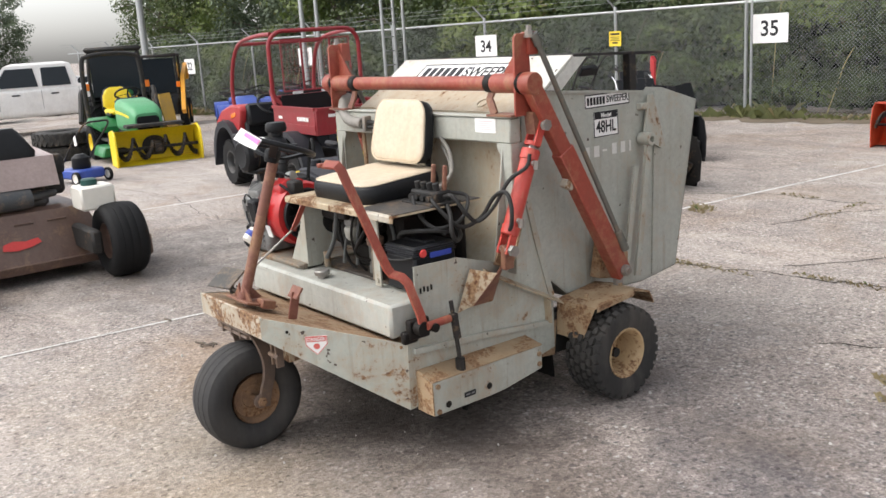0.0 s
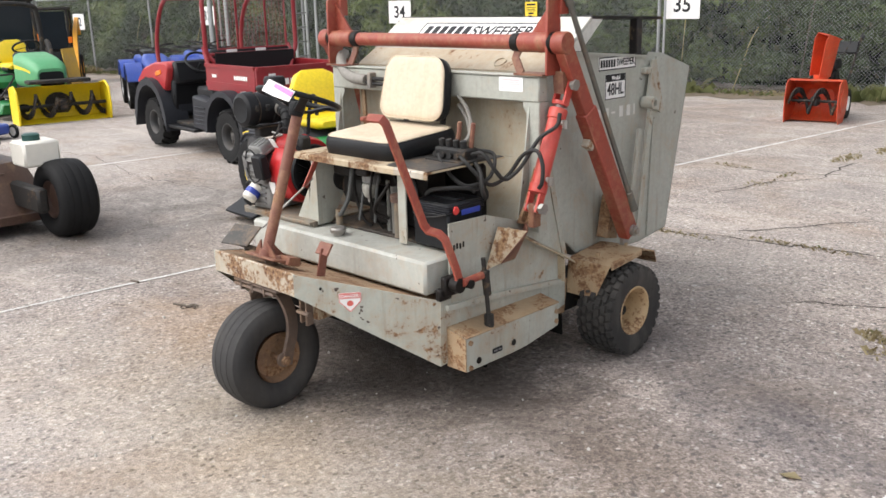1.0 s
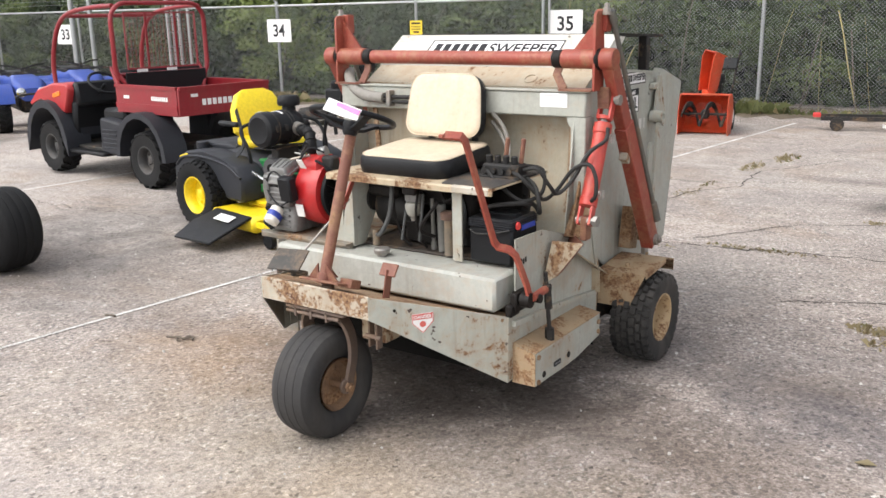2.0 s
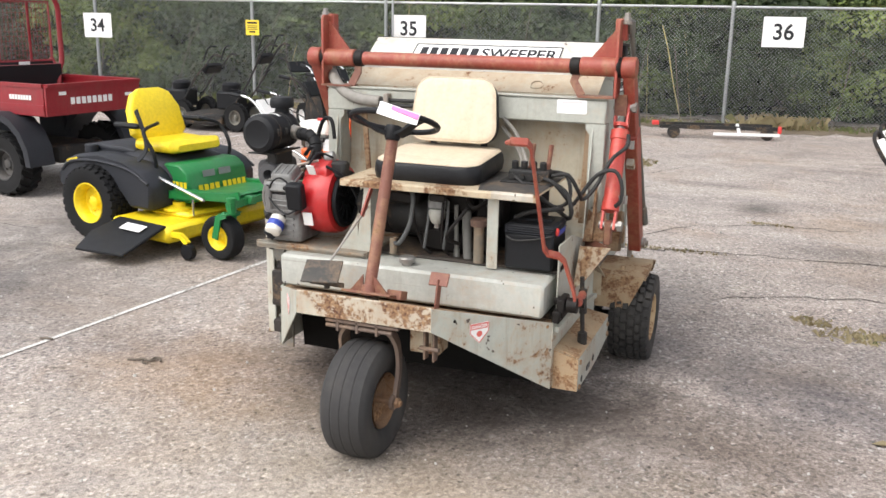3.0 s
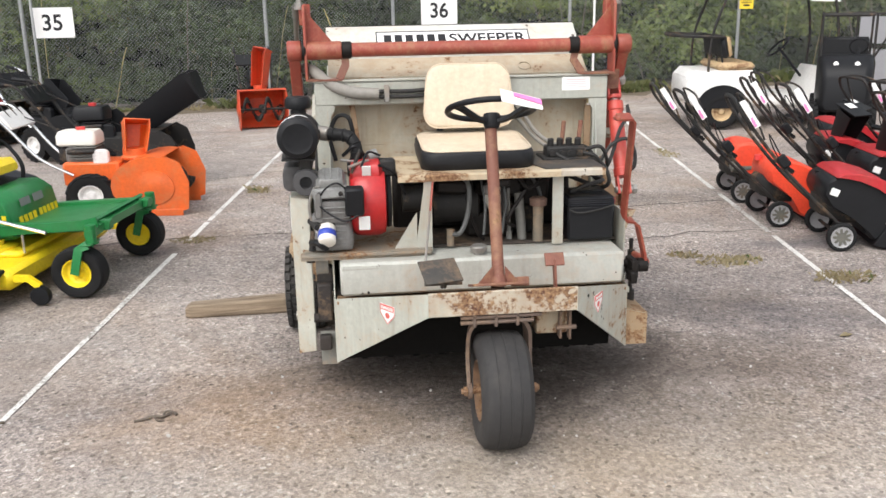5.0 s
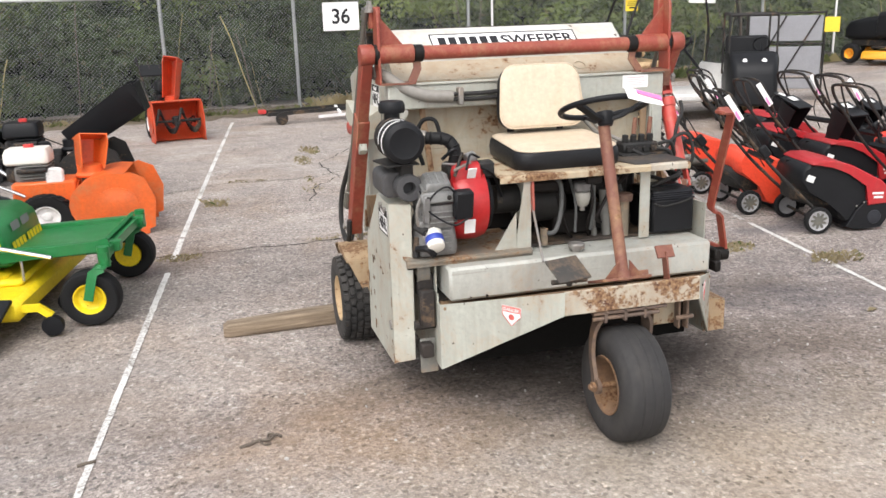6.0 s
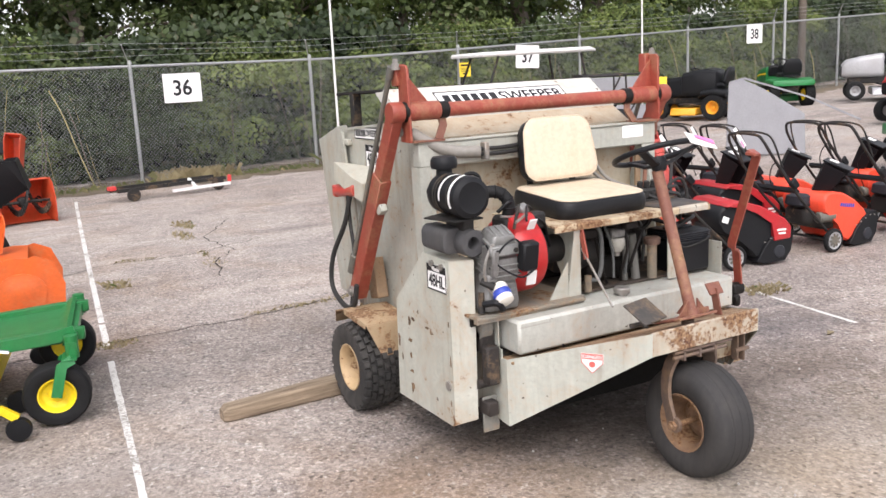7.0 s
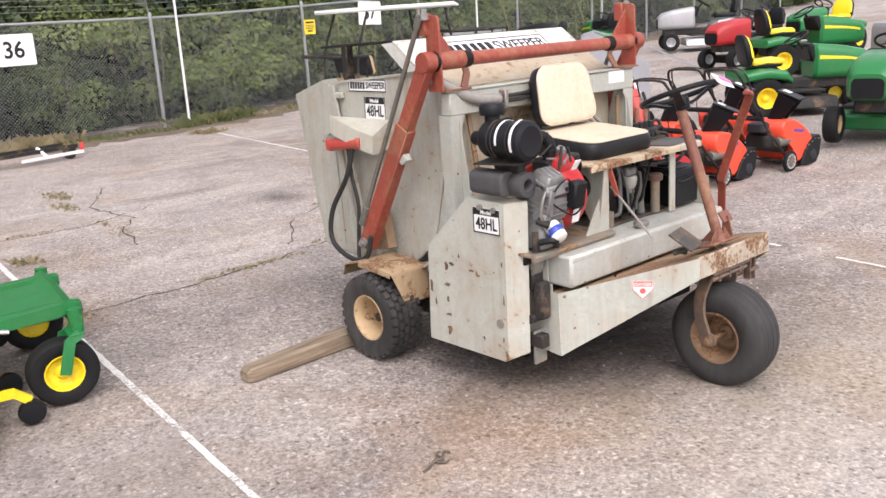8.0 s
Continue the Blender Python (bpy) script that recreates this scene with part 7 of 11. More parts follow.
for pts, r in (([(-0.05, 0.15, 0.92), (-0.04, 0.13, 0.8), (0.0, 0.14, 0.68), (0.03, 0.16, 0.645)], 0.007), ([(0.09, 0.14, 0.92), (0.1, 0.1, 0.82), (0.09, 0.13, 0.7), (0.11, 0.16, 0.645)], 0.006), ([(0.2, 0.12, 0.86), (0.12, 0.1, 0.74), (0.16, 0.15, 0.70)], 0.008), ([(0.17, 0.18, 0.92), (0.22, 0.15, 0.86), (0.29, 0.16, 0.9)], 0.01)):
    m = Mesh()
    m.tube(pts, r, 6, k=4)
    add("oily_hose", m, GREASE_SHADE)
m = Mesh()
m.box((0.09, 0.075, 0.905), (0.07, 0.03, 0.032), 0.006)
add("solenoid_block", m, GREASE_SHADE)
m = Mesh()
m.prism([(0.0275, 0.93), (0.0275, 0.951), (0.034, 0.959), (0.05, 0.959), (0.05, 0.957), (0.034, 0.957), (0.0295, 0.95), (0.0295, 0.93)], "x", 0.33, 0.5)
add("worn_plate_edge", m, paint("worn_plate_white", (0.5, 0.47, 0.4), 0.5, rust=0.3, dirt=0.7, dirt_col=(0.04, 0.036, 0.03), chips=1.6))
GREY_HOSE = plain("grey_green_hose", (0.07, 0.072, 0.07), 0.55, 0, 0.2, 50, 0.15)
for pts, r in (([(-0.08, 0.16, 0.93), (-0.04, 0.12, 0.89), (-0.045, 0.1, 0.78), (-0.08, 0.08, 0.70), (-0.12, 0.1, 0.69)], 0.010), ([(0.02, 0.16, 0.9), (0.03, 0.12, 0.8), (0.02, 0.1, 0.68)], 0.006), ([(0.20, 0.2, 0.93), (0.24, 0.2, 0.9), (0.28, 0.2, 0.82), (0.27, 0.2, 0.70)], 0.008), ([(0.11, 0.14, 0.88), (0.115, 0.12, 0.8), (0.10, 0.12, 0.68)], 0.007)):
    m = Mesh()
    m.tube(pts, r, 8)
    add("hose_under_seat", m, GREY_HOSE, "thin grey hose under the seat")
m = Mesh()
m.box((0.475, 0.19, 0.715), (0.2, 0.21, 0.15), 0.01)
battery = add("battery", m, BLACK_PL, "black lead battery with a blue label")
m = Mesh()
m.box((0.475, 0.19, 0.808), (0.195, 0.205, 0.04), 0.008)
lid = part("battery_lid", m, BLACK_PL, battery)
for i in range(4):
    m = Mesh()
    m.box((0.475, 0.19, 0.791 + i * 0.009), (0.203, 0.213, 0.0035), 0.001)
    part("lid_rib", m, DARK_PL, lid)
m = Mesh()
m.box((0.475, 0.19, 0.831), (0.14, 0.05, 0.012), 0.003)
part("vent_cap", m, BLACK_PL, lid)
m = Mesh()
m.box((0.5765, 0.215, 0.785), (0.003, 0.11, 0.022), 0.001)
part("battery_label", m, BLUE_LABEL, battery)
m = Mesh()
m.lathe([(0.016, 0), (0.017, 0.004), (0.014, 0.008), (0.001, 0.008)], (0.577, 0.125, 0.8), (1, 0, 0), 16)
part("terminal_cap", m, SIGN_RED, battery, "red round terminal cap")
m = Mesh()
m.tube([(0.38, 0.083, 0.775), (0.42, 0.075, 0.762), (0.50, 0.075, 0.772), (0.57, 0.08, 0.79)], 0.004, 6)
m.tube([(0.40, 0.14, 0.84), (0.46, 0.12, 0.87), (0.54, 0.16, 0.88), (0.56, 0.28, 0.86)], 0.009, 8)
part("strap", m, HOSE, battery)
m = Mesh()
m.box((0.41, 0.31, 0.985), (0.17, 0.09, 0.055), 0.008)
for x in (0.345, 0.385, 0.425, 0.465):
    m.cyl((x, 0.30, 1.01), (x, 0.295, 1.045), 0.014, seg=10, edge=0.002)
    m.cyl((x, 0.25, 0.985), (x, 0.275, 0.985), 0.013, seg=8)
m.box((0.41, 0.31, 0.963), (0.22, 0.15, 0.012), 0.003)
valve = add("valve_block", m, BLACK_METAL, "oily black hydraulic valve block")
for x in (0.40, 0.475):
    m = Mesh()
    m.cyl((x, 0.33, 1.0), (x + 0.012, 0.335, 1.115), 0.010, seg=10, edge=0.003)
    part("valve_lever", m, RED_DULL, valve, "short dull red valve lever")
m = Mesh()
m.tube([(0.48, 0.26, 0.985), (0.53, 0.24, 0.97), (0.58, 0.28, 0.90), (0.585, 0.34, 0.87), (0.60, 0.42, 0.90), (0.66, 0.44, 0.985), (0.73, 0.44, 1.01), (0.765, 0.435, 0.96), (0.768, 0.43, 0.89), (0.745, 0.44, 0.86)], 0.0085, 8)
m.tube([(0.50, 0.31, 0.99), (0.57, 0.30, 1.0), (0.61, 0.33, 0.93), (0.62, 0.38, 0.89), (0.66, 0.43, 0.94), (0.71, 0.48, 1.05), (0.76, 0.53, 1.10), (0.762, 0.55, 1.15)], 0.0085, 8)
m.tube([(0.48, 0.33, 0.97), (0.57, 0.28, 0.93), (0.60, 0.26, 0.86), (0.58, 0.30, 0.82), (0.53, 0.36, 0.83), (0.45, 0.40, 0.86)], 0.0095, 8)
m.tube([(0.36, 0.255, 0.985), (0.42, 0.22, 0.95), (0.50, 0.21, 0.90), (0.56, 0.26, 0.85)], 0.008, 8)
m.tube([(0.40, 0.27, 0.96), (0.47, 0.20, 0.93), (0.545, 0.22, 0.88), (0.575, 0.33, 0.90), (0.54, 0.40, 0.98), (0.47, 0.36, 1.0)], 0.008, 8)
add("hydraulic_hose", m, HOSE, "black hydraulic hoses to the lift cylinder")
m = Mesh()
m.tube([(0.21, 0.54, 1.19), (0.27, 0.535, 1.13), (0.32, 0.5, 1.05), (0.37, 0.4, 1.01), (0.40, 0.35, 1.01)], 0.009, 8)
m.tube([(0.20, 0.555, 1.15), (0.26, 0.54, 1.09), (0.31, 0.5, 1.03), (0.35, 0.4, 0.995), (0.37, 0.36, 1.0)], 0.009, 8)
add("return_hose", m, HOSE_GREY, "pair of grey hoses behind the seat")
m = Mesh()
m.tube([(-0.70, 0.655, 1.345), (-0.66, 0.60, 1.33), (-0.60, 0.555, 1.285), (-0.50, 0.525, 1.245), (-0.38, 0.52, 1.235)], 0.026, 12)
hose = add("hose_sleeve", m, HOSE_GREY, "thick grey hose sleeve draped over the beam")
m = Mesh()
m.tube([(-0.38, 0.52, 1.245), (-0.25, 0.525, 1.243), (-0.12, 0.53, 1.25)], 0.009, 8)
m.tube([(-0.38, 0.52, 1.222), (-0.25, 0.525, 1.22), (-0.12, 0.53, 1.225)], 0.009, 8)
part("inner_hose", m, HOSE, hose)
m = Mesh()
m.box((-0.345, 0.525, 1.235), (0.024, 0.05, 0.075), 0.004)
part("hose_clamp", m, STEEL, hose)

# tilt cylinder, its shield and hose loop on the west side
a, b = V(-0.665, 1.455, 1.005), V(-0.685, 1.16, 1.035)
m = Mesh()
m.cyl(a, b, 0.03, seg=18, edge=0.003)
m.cyl(a.lerp(b, 0.86), b, 0.034, seg=18, edge=0.003)
m.box(a, (0.05, 0.05, 0.06), 0.006)
m.cyl(b + V(0, 0, -0.03), b + V(0, 0, 0.035), 0.014, seg=10)
tilt = add("tilt_cylinder", m, RED_CYL, "small red hydraulic cylinder beside the hopper")
m = Mesh()
m.tube([(-0.69, 1.25, 1.0), (-0.715, 1.28, 0.86), (-0.75, 1.38, 0.68), (-0.765, 1.38, 0.53), (-0.775, 1.22, 0.462), (-0.78, 1.08, 0.49), (-0.78, 1.03, 0.60)], 0.013, 8)
part("hose_loop", m, HOSE, tilt, "drooping loop of black hydraulic hose")
m = Mesh()
m.tube([(-0.685, 1.29, 1.0), (-0.69, 1.27, 0.86), (-0.70, 1.22, 0.72), (-0.715, 1.22, 0.56), (-0.75, 1.18, 0.462), (-0.77, 1.10, 0.48)], 0.010, 8)
part("hose_loop", m, HOSE, tilt)
m = Mesh()
m.rings([[(-0.59, y, 1.14), (-0.70, y, z), (-0.705, y, z - 0.09), (-0.59, y, 1.0)] for y, z in ((1.06, 1.075), (1.20, 1.10), (1.40, 1.16))])
add("cylinder_shield", m, paint("shield_paint", (0.47, 0.455, 0.38), 0.5, dirt=0.35, rust=0.08), "cream sheet metal shield")

# sweeping reel and what hangs below
REEL = plain("reel_rubber", (0.007, 0.0065, 0.006), 0.95, 0, 0.3, 40, 0.2)
m = Mesh()
m.cyl((-0.58, 0.36, 0.27), (0.58, 0.36, 0.27), 0.10, seg=18)
reel = add("sweeping_reel", m, REEL, "dark finger reel under the body")
m = Mesh()
m.box((0, 0, 0.14), (0.03, 0.014, 0.13), 0.003)
finger = part("finger", m, REEL, reel)
for i in range(20):
    for k in range(8):
        ob = finger if (i, k) == (0, 0) else new("finger", finger.data)
        ob.parent = reel
        ob.matrix_basis = pose(-0.55 + i * 0.058, 0.36, 0.27, 45 * k + 22.5 * (i % 2) + 8, 0, 0)
# black sheet added to hold the underside in shade
m = Mesh()
m.plate([(-0.58, 0.10, 0.46), (0.58, 0.10, 0.46), (0.58, 0.135, 0.15), (-0.58, 0.135, 0.15)], 0.008)
add("rubber_curtain", m, REEL, "black sheet added before the reel to keep the underside dark")
# added closing sheet that blocks light from behind
m = Mesh()
m.plate([(-0.6, 0.78, 0.4), (0.6, 0.78, 0.4), (0.6, 0.80, 0.09), (-0.6, 0.80, 0.09)], 0.008)
add("rear_curtain", m, REEL)
m = Mesh()
m.plate([(-0.6, 0.62, 0.62), (0.6, 0.62, 0.62), (0.6, 0.78, 0.25), (-0.6, 0.78, 0.25)], 0.008)
m.plate([(-0.6, 0.05, 0.46), (0.6, 0.05, 0.46), (0.6, 0.45, 0.63), (-0.6, 0.45, 0.63)], 0.008)
add("reel_housing", m, BLACK_METAL)
m = Mesh()
m.box((-0.645, 0.10, 0.53), (0.07, 0.06, 0.10), 0.01)
m.box((-0.65, 0.05, 0.44), (0.06, 0.05, 0.16), 0.008)
m.cyl((-0.61, 0.08, 0.36), (-0.70, 0.08, 0.36), 0.02, seg=10)
m.box((-0.655, 0.07, 0.26), (0.05, 0.08, 0.06), 0.006)
add("drive_bracket", m, paint("oily_rust", (0.022, 0.018, 0.016), 0.75, rust=0.1, dirt=0.3, dirt_col=(0.08, 0.05, 0.035)), "oily rusty drive bracket behind the belt guard")
m = Mesh()
m.box((-0.64, 0.08, 0.225), (0.075, 0.012, 0.15), 0.003)
SKIRT = paint("skirt_grey", (0.2, 0.2, 0.18), 0.7, rust=0.2)
add("skirt", m, SKIRT, "dull grey hanging skirt plate")
m = Mesh()
m.cyl((-0.63, 0.11, 0.59), (-0.68, 0.11, 0.59), 0.055, seg=20)
add("idler_pulley", m, SKIRT)

# timber under the rear wheel
m = Mesh()
m.loft([(-1.435, 0.075, 0.05, 0.014, 1.232, 0.03), (-1.41, 0.095, 0.068, 0.012, 1.235, 0.036), (-1.28, 0.1, 0.074, 0.014, 1.238, 0.038), (-1.0, 0.1, 0.084, 0.012, 1.248, 0.043), (-0.75, 0.104, 0.088, 0.01, 1.258, 0.045), (-0.55, 0.106, 0.09, 0.01, 1.265, 0.046)], "x")
tagged(part("timber", m, TIMBER), "weathered squared timber lying behind the rear wheel", "timber")


# ---- machines standing round the sweeper; each is built along its own +x as forward, +y to its left ----
def P(th, name, m, mat, label="", smooth=38):
    return part(name, m, mat, th, label, smooth)


def at(x, y, yaw, dz=0.0):
    return pose(x, y, ground_z(x) + dz, 0, 0, yaw)


def body(rows, k=5):
    """A bodywork shell along x: rows of (x, width, height, corner, z of its middle)."""
    m = Mesh()
    m.rings([[V(x, a, b + z) for a, b in rrect(w, h, r, k)] for x, w, h, r, z in rows])
    return m


def tractor_seat(th, x, z, mat, w=0.46, tall=0.36, lean=0.28, shell=None):
    m = Mesh()
    m.loft([(-0.20, w * 0.85, 0.05, 0.024, 0, 0), (-0.17, w, 0.09, 0.04, 0, 0.005), (0.0, w, 0.085, 0.04, 0, 0), (0.18, w * 0.98, 0.1, 0.045, 0, 0.008), (0.23, w * 0.8, 0.05, 0.024, 0, 0)], "y")
    m.bm.transform(pose(x, 0, z, 0, 0, -90))
    s = P(th, "seat", m, mat)
    m = Mesh()
    m.loft([(0, w * 0.8, 0.06, 0.03, 0, 0), (0.05, w, 0.09, 0.042, 0, 0), (tall * 0.6, w * 0.95, 0.085, 0.04, 0, 0), (tall * 0.9, w * 0.7, 0.07, 0.034, 0, 0), (tall, w * 0.4, 0.03, 0.014, 0, 0)], "z")
    m.bm.transform(pose(x - 0.19, 0, z + 0.03, 0, -math.degrees(lean) * 0.9, 0) @ pose(0, 0, 0, 0, 0, 90))
    part("seat_back", m, mat, s)
    if shell:
        m = Mesh()
        m.loft([(-0.06, w * 0.86, 0.05, 0.024, 0, 0), (0.0, w * 1.04, 0.09, 0.04, 0, 0), (tall * 0.6, w * 1.0, 0.09, 0.04, 0, 0), (tall * 0.92, w * 0.76, 0.07, 0.034, 0, 0), (tall * 1.03, w * 0.45, 0.04, 0.018, 0, 0)], "z")
        m.bm.transform(pose(x - 0.215, 0, z + 0.03, 0, -math.degrees(lean) * 0.9, 0) @ pose(0, 0, 0, 0, 0, 90))
        part("seat_shell", m, shell, s, "black shell behind the seat")
        m = Mesh()
        m.loft([(-0.21, w * 0.9, 0.06, 0.028, 0, 0), (0.0, w * 1.04, 0.08, 0.035, 0, 0), (0.2, w * 0.98, 0.05, 0.024, 0, 0)], "y")
        m.bm.transform(pose(x, 0, z - 0.03, 0, 0, -90))
        part("seat_pan", m, shell, s)
    return s


def zero_turn(m_at):
    t = thing("zero_turn_mower", "green and yellow zero-turn mower with black side chute", "riding mower", m_at)
    for s in (-1, 1):
        add_wheel(t, (0, s * 0.50, 0.285), (0, 1, 0), 0.28, 0.25, 0.15, TYRE_BLACK, YELLOW, "turf", s, "rear_wheel", dish=0.2)
        c = add_wheel(t, (1.33, s * 0.46, 0.165), (0, 1, 0), 0.16, 0.12, 0.085, TYRE_BLACK, YELLOW, "", s, "caster_wheel", dish=0.45)
        k = Mesh()
        k.bar([(1.33, s * 0.535, 0.165), (1.37, s * 0.535, 0.32), (1.42, s * 0.52, 0.345)], 0.05, 0.012, (0, 1, 0))
        k.bar([(1.33, s * 0.385, 0.165), (1.37, s * 0.385, 0.32), (1.42, s * 0.40, 0.345)], 0.05, 0.012, (0, 1, 0))
        k.box((1.405, s * 0.46, 0.345), (0.07, 0.15, 0.012), 0.003)
        k.cyl((1.42, s * 0.46, 0.34), (1.42, s * 0.46, 0.455), 0.032, seg=14)
        P(t, "caster_fork", k, GREEN)
    k = Mesh()
    k.prism([(0.60, 0.40), (0.60, 0.46), (1.36, 0.50), (1.48, 0.50), (1.48, 0.44), (1.36, 0.43)], "y", -0.33, -0.27, 0.006)
    k.prism([(0.60, 0.40), (0.60, 0.46), (1.36, 0.50), (1.48, 0.50), (1.48, 0.44), (1.36, 0.43)], "y", 0.27, 0.33, 0.006)
    k.bar([(1.42, -0.49, 0.45), (1.42, -0.30, 0.465), (1.42, 0.30, 0.465), (1.42, 0.49, 0.45)], 0.05, 0.05)
    k.prism([(0.78, 0.425), (0.78, 0.445), (1.34, 0.475), (1.40, 0.52), (1.42, 0.51), (1.36, 0.455)], "y", -0.36, 0.36)
    k.bar([(0.70, -0.36, 0.43), (1.36, -0.40, 0.49), (1.44, -0.40, 0.51)], 0.012, 0.06)
    P(t, "front_frame", k, GREEN, "green front frame and foot tray")
    k = Mesh()
    k.prism([(0.60, 0.42), (0.78, 0.44), (0.74, 0.66), (0.66, 0.72), (0.50, 0.72), (0.45, 0.45)], "y", -0.30, 0.30, 0.015)
    con = P(t, "front_console", k, GREEN, "green console below the seat")
    f = face((0.768, 0.0, 0.57), (0, 1, 0), (-0.18, 0, 1))
    bars(con, f, [(-0.2 + i * 0.055, -0.03, 0.04, 0.05) for i in range(4)] + [(0.04 + i * 0.05, -0.03, 0.036, 0.05) for i in range(5)], YELLOW, "maker_mark")
    bars(con, f @ pose(0, 0.075, 0), [(-0.1, 0, 0.12, 0.05), (0.06, 0, 0.12, 0.05)], INK_GREY, "decal")
    f = face((0.62, -0.302, 0.57), (1, 0, 0), (0, 0, 1))
    bars(con, f, [(-0.1 + i * 0.04, 0, 0.028, 0.045) for i in range(6)], YELLOW, "maker_mark")
    k = body([(-0.4, 0.5, 0.14, 0.05, 0.56), (-0.36, 0.62, 0.28, 0.08, 0.58), (-0.2, 0.68, 0.32, 0.1, 0.62), (0.05, 0.7, 0.34, 0.1, 0.63), (0.32, 0.7, 0.36, 0.1, 0.60), (0.52, 0.66, 0.36, 0.1, 0.55), (0.6, 0.6, 0.32, 0.1, 0.53)])
    hood = P(t, "rear_body", k, DARK_PL, "charcoal plastic rear body and fenders")
    for s in (-1, 1):
        k = Mesh()
        arch = [(0.03 + 0.315 * math.cos(radians(a)), 0.405 + 0.315 * math.sin(radians(a))) for a in range(170, 5, -16)]
        k.prism([(0.61, 0.40), (0.62, 0.58), (0.53, 0.685), (0.34, 0.735), (0.08, 0.765), (-0.16, 0.755), (-0.3, 0.7), (-0.385, 0.6), (-0.39, 0.5), (-0.3, 0.455), *arch, (0.38, 0.40)], "y", s * 0.30, s * 0.535, 0.022)
        part("rear_fender", k, DARK_PL, hood)
        k = Mesh()
        k.tube([(0.6, s * 0.538, 0.6), (0.42, s * 0.545, 0.69), (0.1, s * 0.545, 0.725), (-0.2, s * 0.54, 0.7), (-0.33, s * 0.535, 0.62)], 0.012, 6)
        part("fender_crease", k, DARK_PL, hood)
    k = Mesh()
    k.loft([(-0.30, 0.6, 0.05, 0.02, 0, 0.775), (0.10, 0.66, 0.06, 0.025, 0, 0.785), (0.2, 0.6, 0.04, 0.018, 0, 0.77)], "x")
    k.cyl((-0.2, -0.36, 0.74), (-0.2, -0.36, 0.81), 0.05, seg=16, edge=0.008)
    part("engine_cover", k, DARK_PL, hood)
    for s in (-1, 1):
        k = Mesh()
        k.box((-0.2, s * 0.53, 0.705), (0.12, 0.03, 0.03), 0.001, (0, -14, 0))
        part("model_plate", k, YELLOW, hood)
    tractor_seat(t, 0.34, 0.82, YELLOW, 0.52, 0.40, 0.3)
    for s in (-1, 1):
        k = Mesh()
        k.tube([(0.50, s * 0.36, 0.66), (0.50, s * 0.38, 0.80), (0.40, s * 0.37, 0.95), (0.36, s * 0.2, 1.0)], 0.014, 8)
        P(t, "control_lever", k, BLACK_PL)
        k = Mesh()
        k.box((0.18, s * 0.33, 0.98), (0.26, 0.06, 0.04), 0.015)
        P(t, "armrest", k, BLACK_PL)
    k = Mesh()
    k.bar([(0.26, -0.31, 1.1), (0.36, -0.34, 0.95), (0.40, -0.36, 0.82), (0.34, -0.40, 0.72)], 0.04, 0.006, (0, 1, 0), smooth=True)
    P(t, "seat_belt", k, BLACK_PL)
    k = Mesh()
    k.prism([(-0.66, 0.10), (-0.66, 0.23), (0.66, 0.23), (0.66, 0.10)], "x", 0.42, 1.02, 0.03)
    k.prism([(-0.40, 0.22), (-0.40, 0.27), (0.40, 0.27), (0.40, 0.22)], "x", 0.55, 0.95, 0.02)
    for y in (-0.62, 0.62):
        k.bar([(0.95, y, 0.17), (1.10, y, 0.17), (1.16, y, 0.12)], 0.03, 0.04)
    for y in (-0.3, 0.3):
        k.lathe([(0.12, 0), (0.12, 0.02), (0.05, 0.03), (0.05, 0.06), (0.001, 0.06)], (0.75, y, 0.265), "z", 18)
    P(t, "mower_deck", k, YELLOW, "yellow mower deck")
    k = Mesh()
    k.plate([(0.52, -0.64, 0.235), (0.98, -0.64, 0.225), (0.95, -1.0, 0.08), (0.50, -1.02, 0.07), (0.40, -0.8, 0.14)], 0.022, 0.006)
    ch = P(t, "discharge_chute", k, BLACK_PL, "black plastic discharge chute")
    k = Mesh()
    k.plate([(0.66, -0.70, 0.224), (0.86, -0.70, 0.220), (0.855, -0.77, 0.192), (0.655, -0.77, 0.196)], 0.004)
    part("label", k, PAPER, ch)
    for x, y in ((1.16, -0.62), (1.16, 0.62), (1.12, -0.2)):
        k = Mesh()
        k.lathe([(0.02, -0.025), (0.055, -0.022), (0.06, 0), (0.055, 0.022), (0.02, 0.025)], (x, y, 0.065), "y", 18)
        P(t, "deck_roller", k, BLACK_PL)
    k = Mesh()
    k.cyl((0.62, -0.40, 0.52), (1.14, -0.44, 0.40), 0.012, seg=8)
    k.cyl((0.95, -0.36, 0.40), (0.95, -0.36, 0.25), 0.008, seg=8)
    P(t, "lift_rod", k, CHROME)
    # the body, seat and levers sit low over the frame
    for piece in t.children:
        if piece.name.split(".")[0] in ("rear_body", "front_console", "seat", "control_lever", "armrest", "seat_belt"):
            piece.location.z -= 0.12
            piece.location.x += 0.1
        if piece.name.split(".")[0] == "rear_wheel":
            piece.location.x += 0.13
        if piece.name.split(".")[0] == "front_frame":
            piece.location.z -= 0.05
    return t


zero_turn(at(-3.31, 2.35, -9.8) @ Matrix.Diagonal((0.985, 0.985, 0.95, 1)))


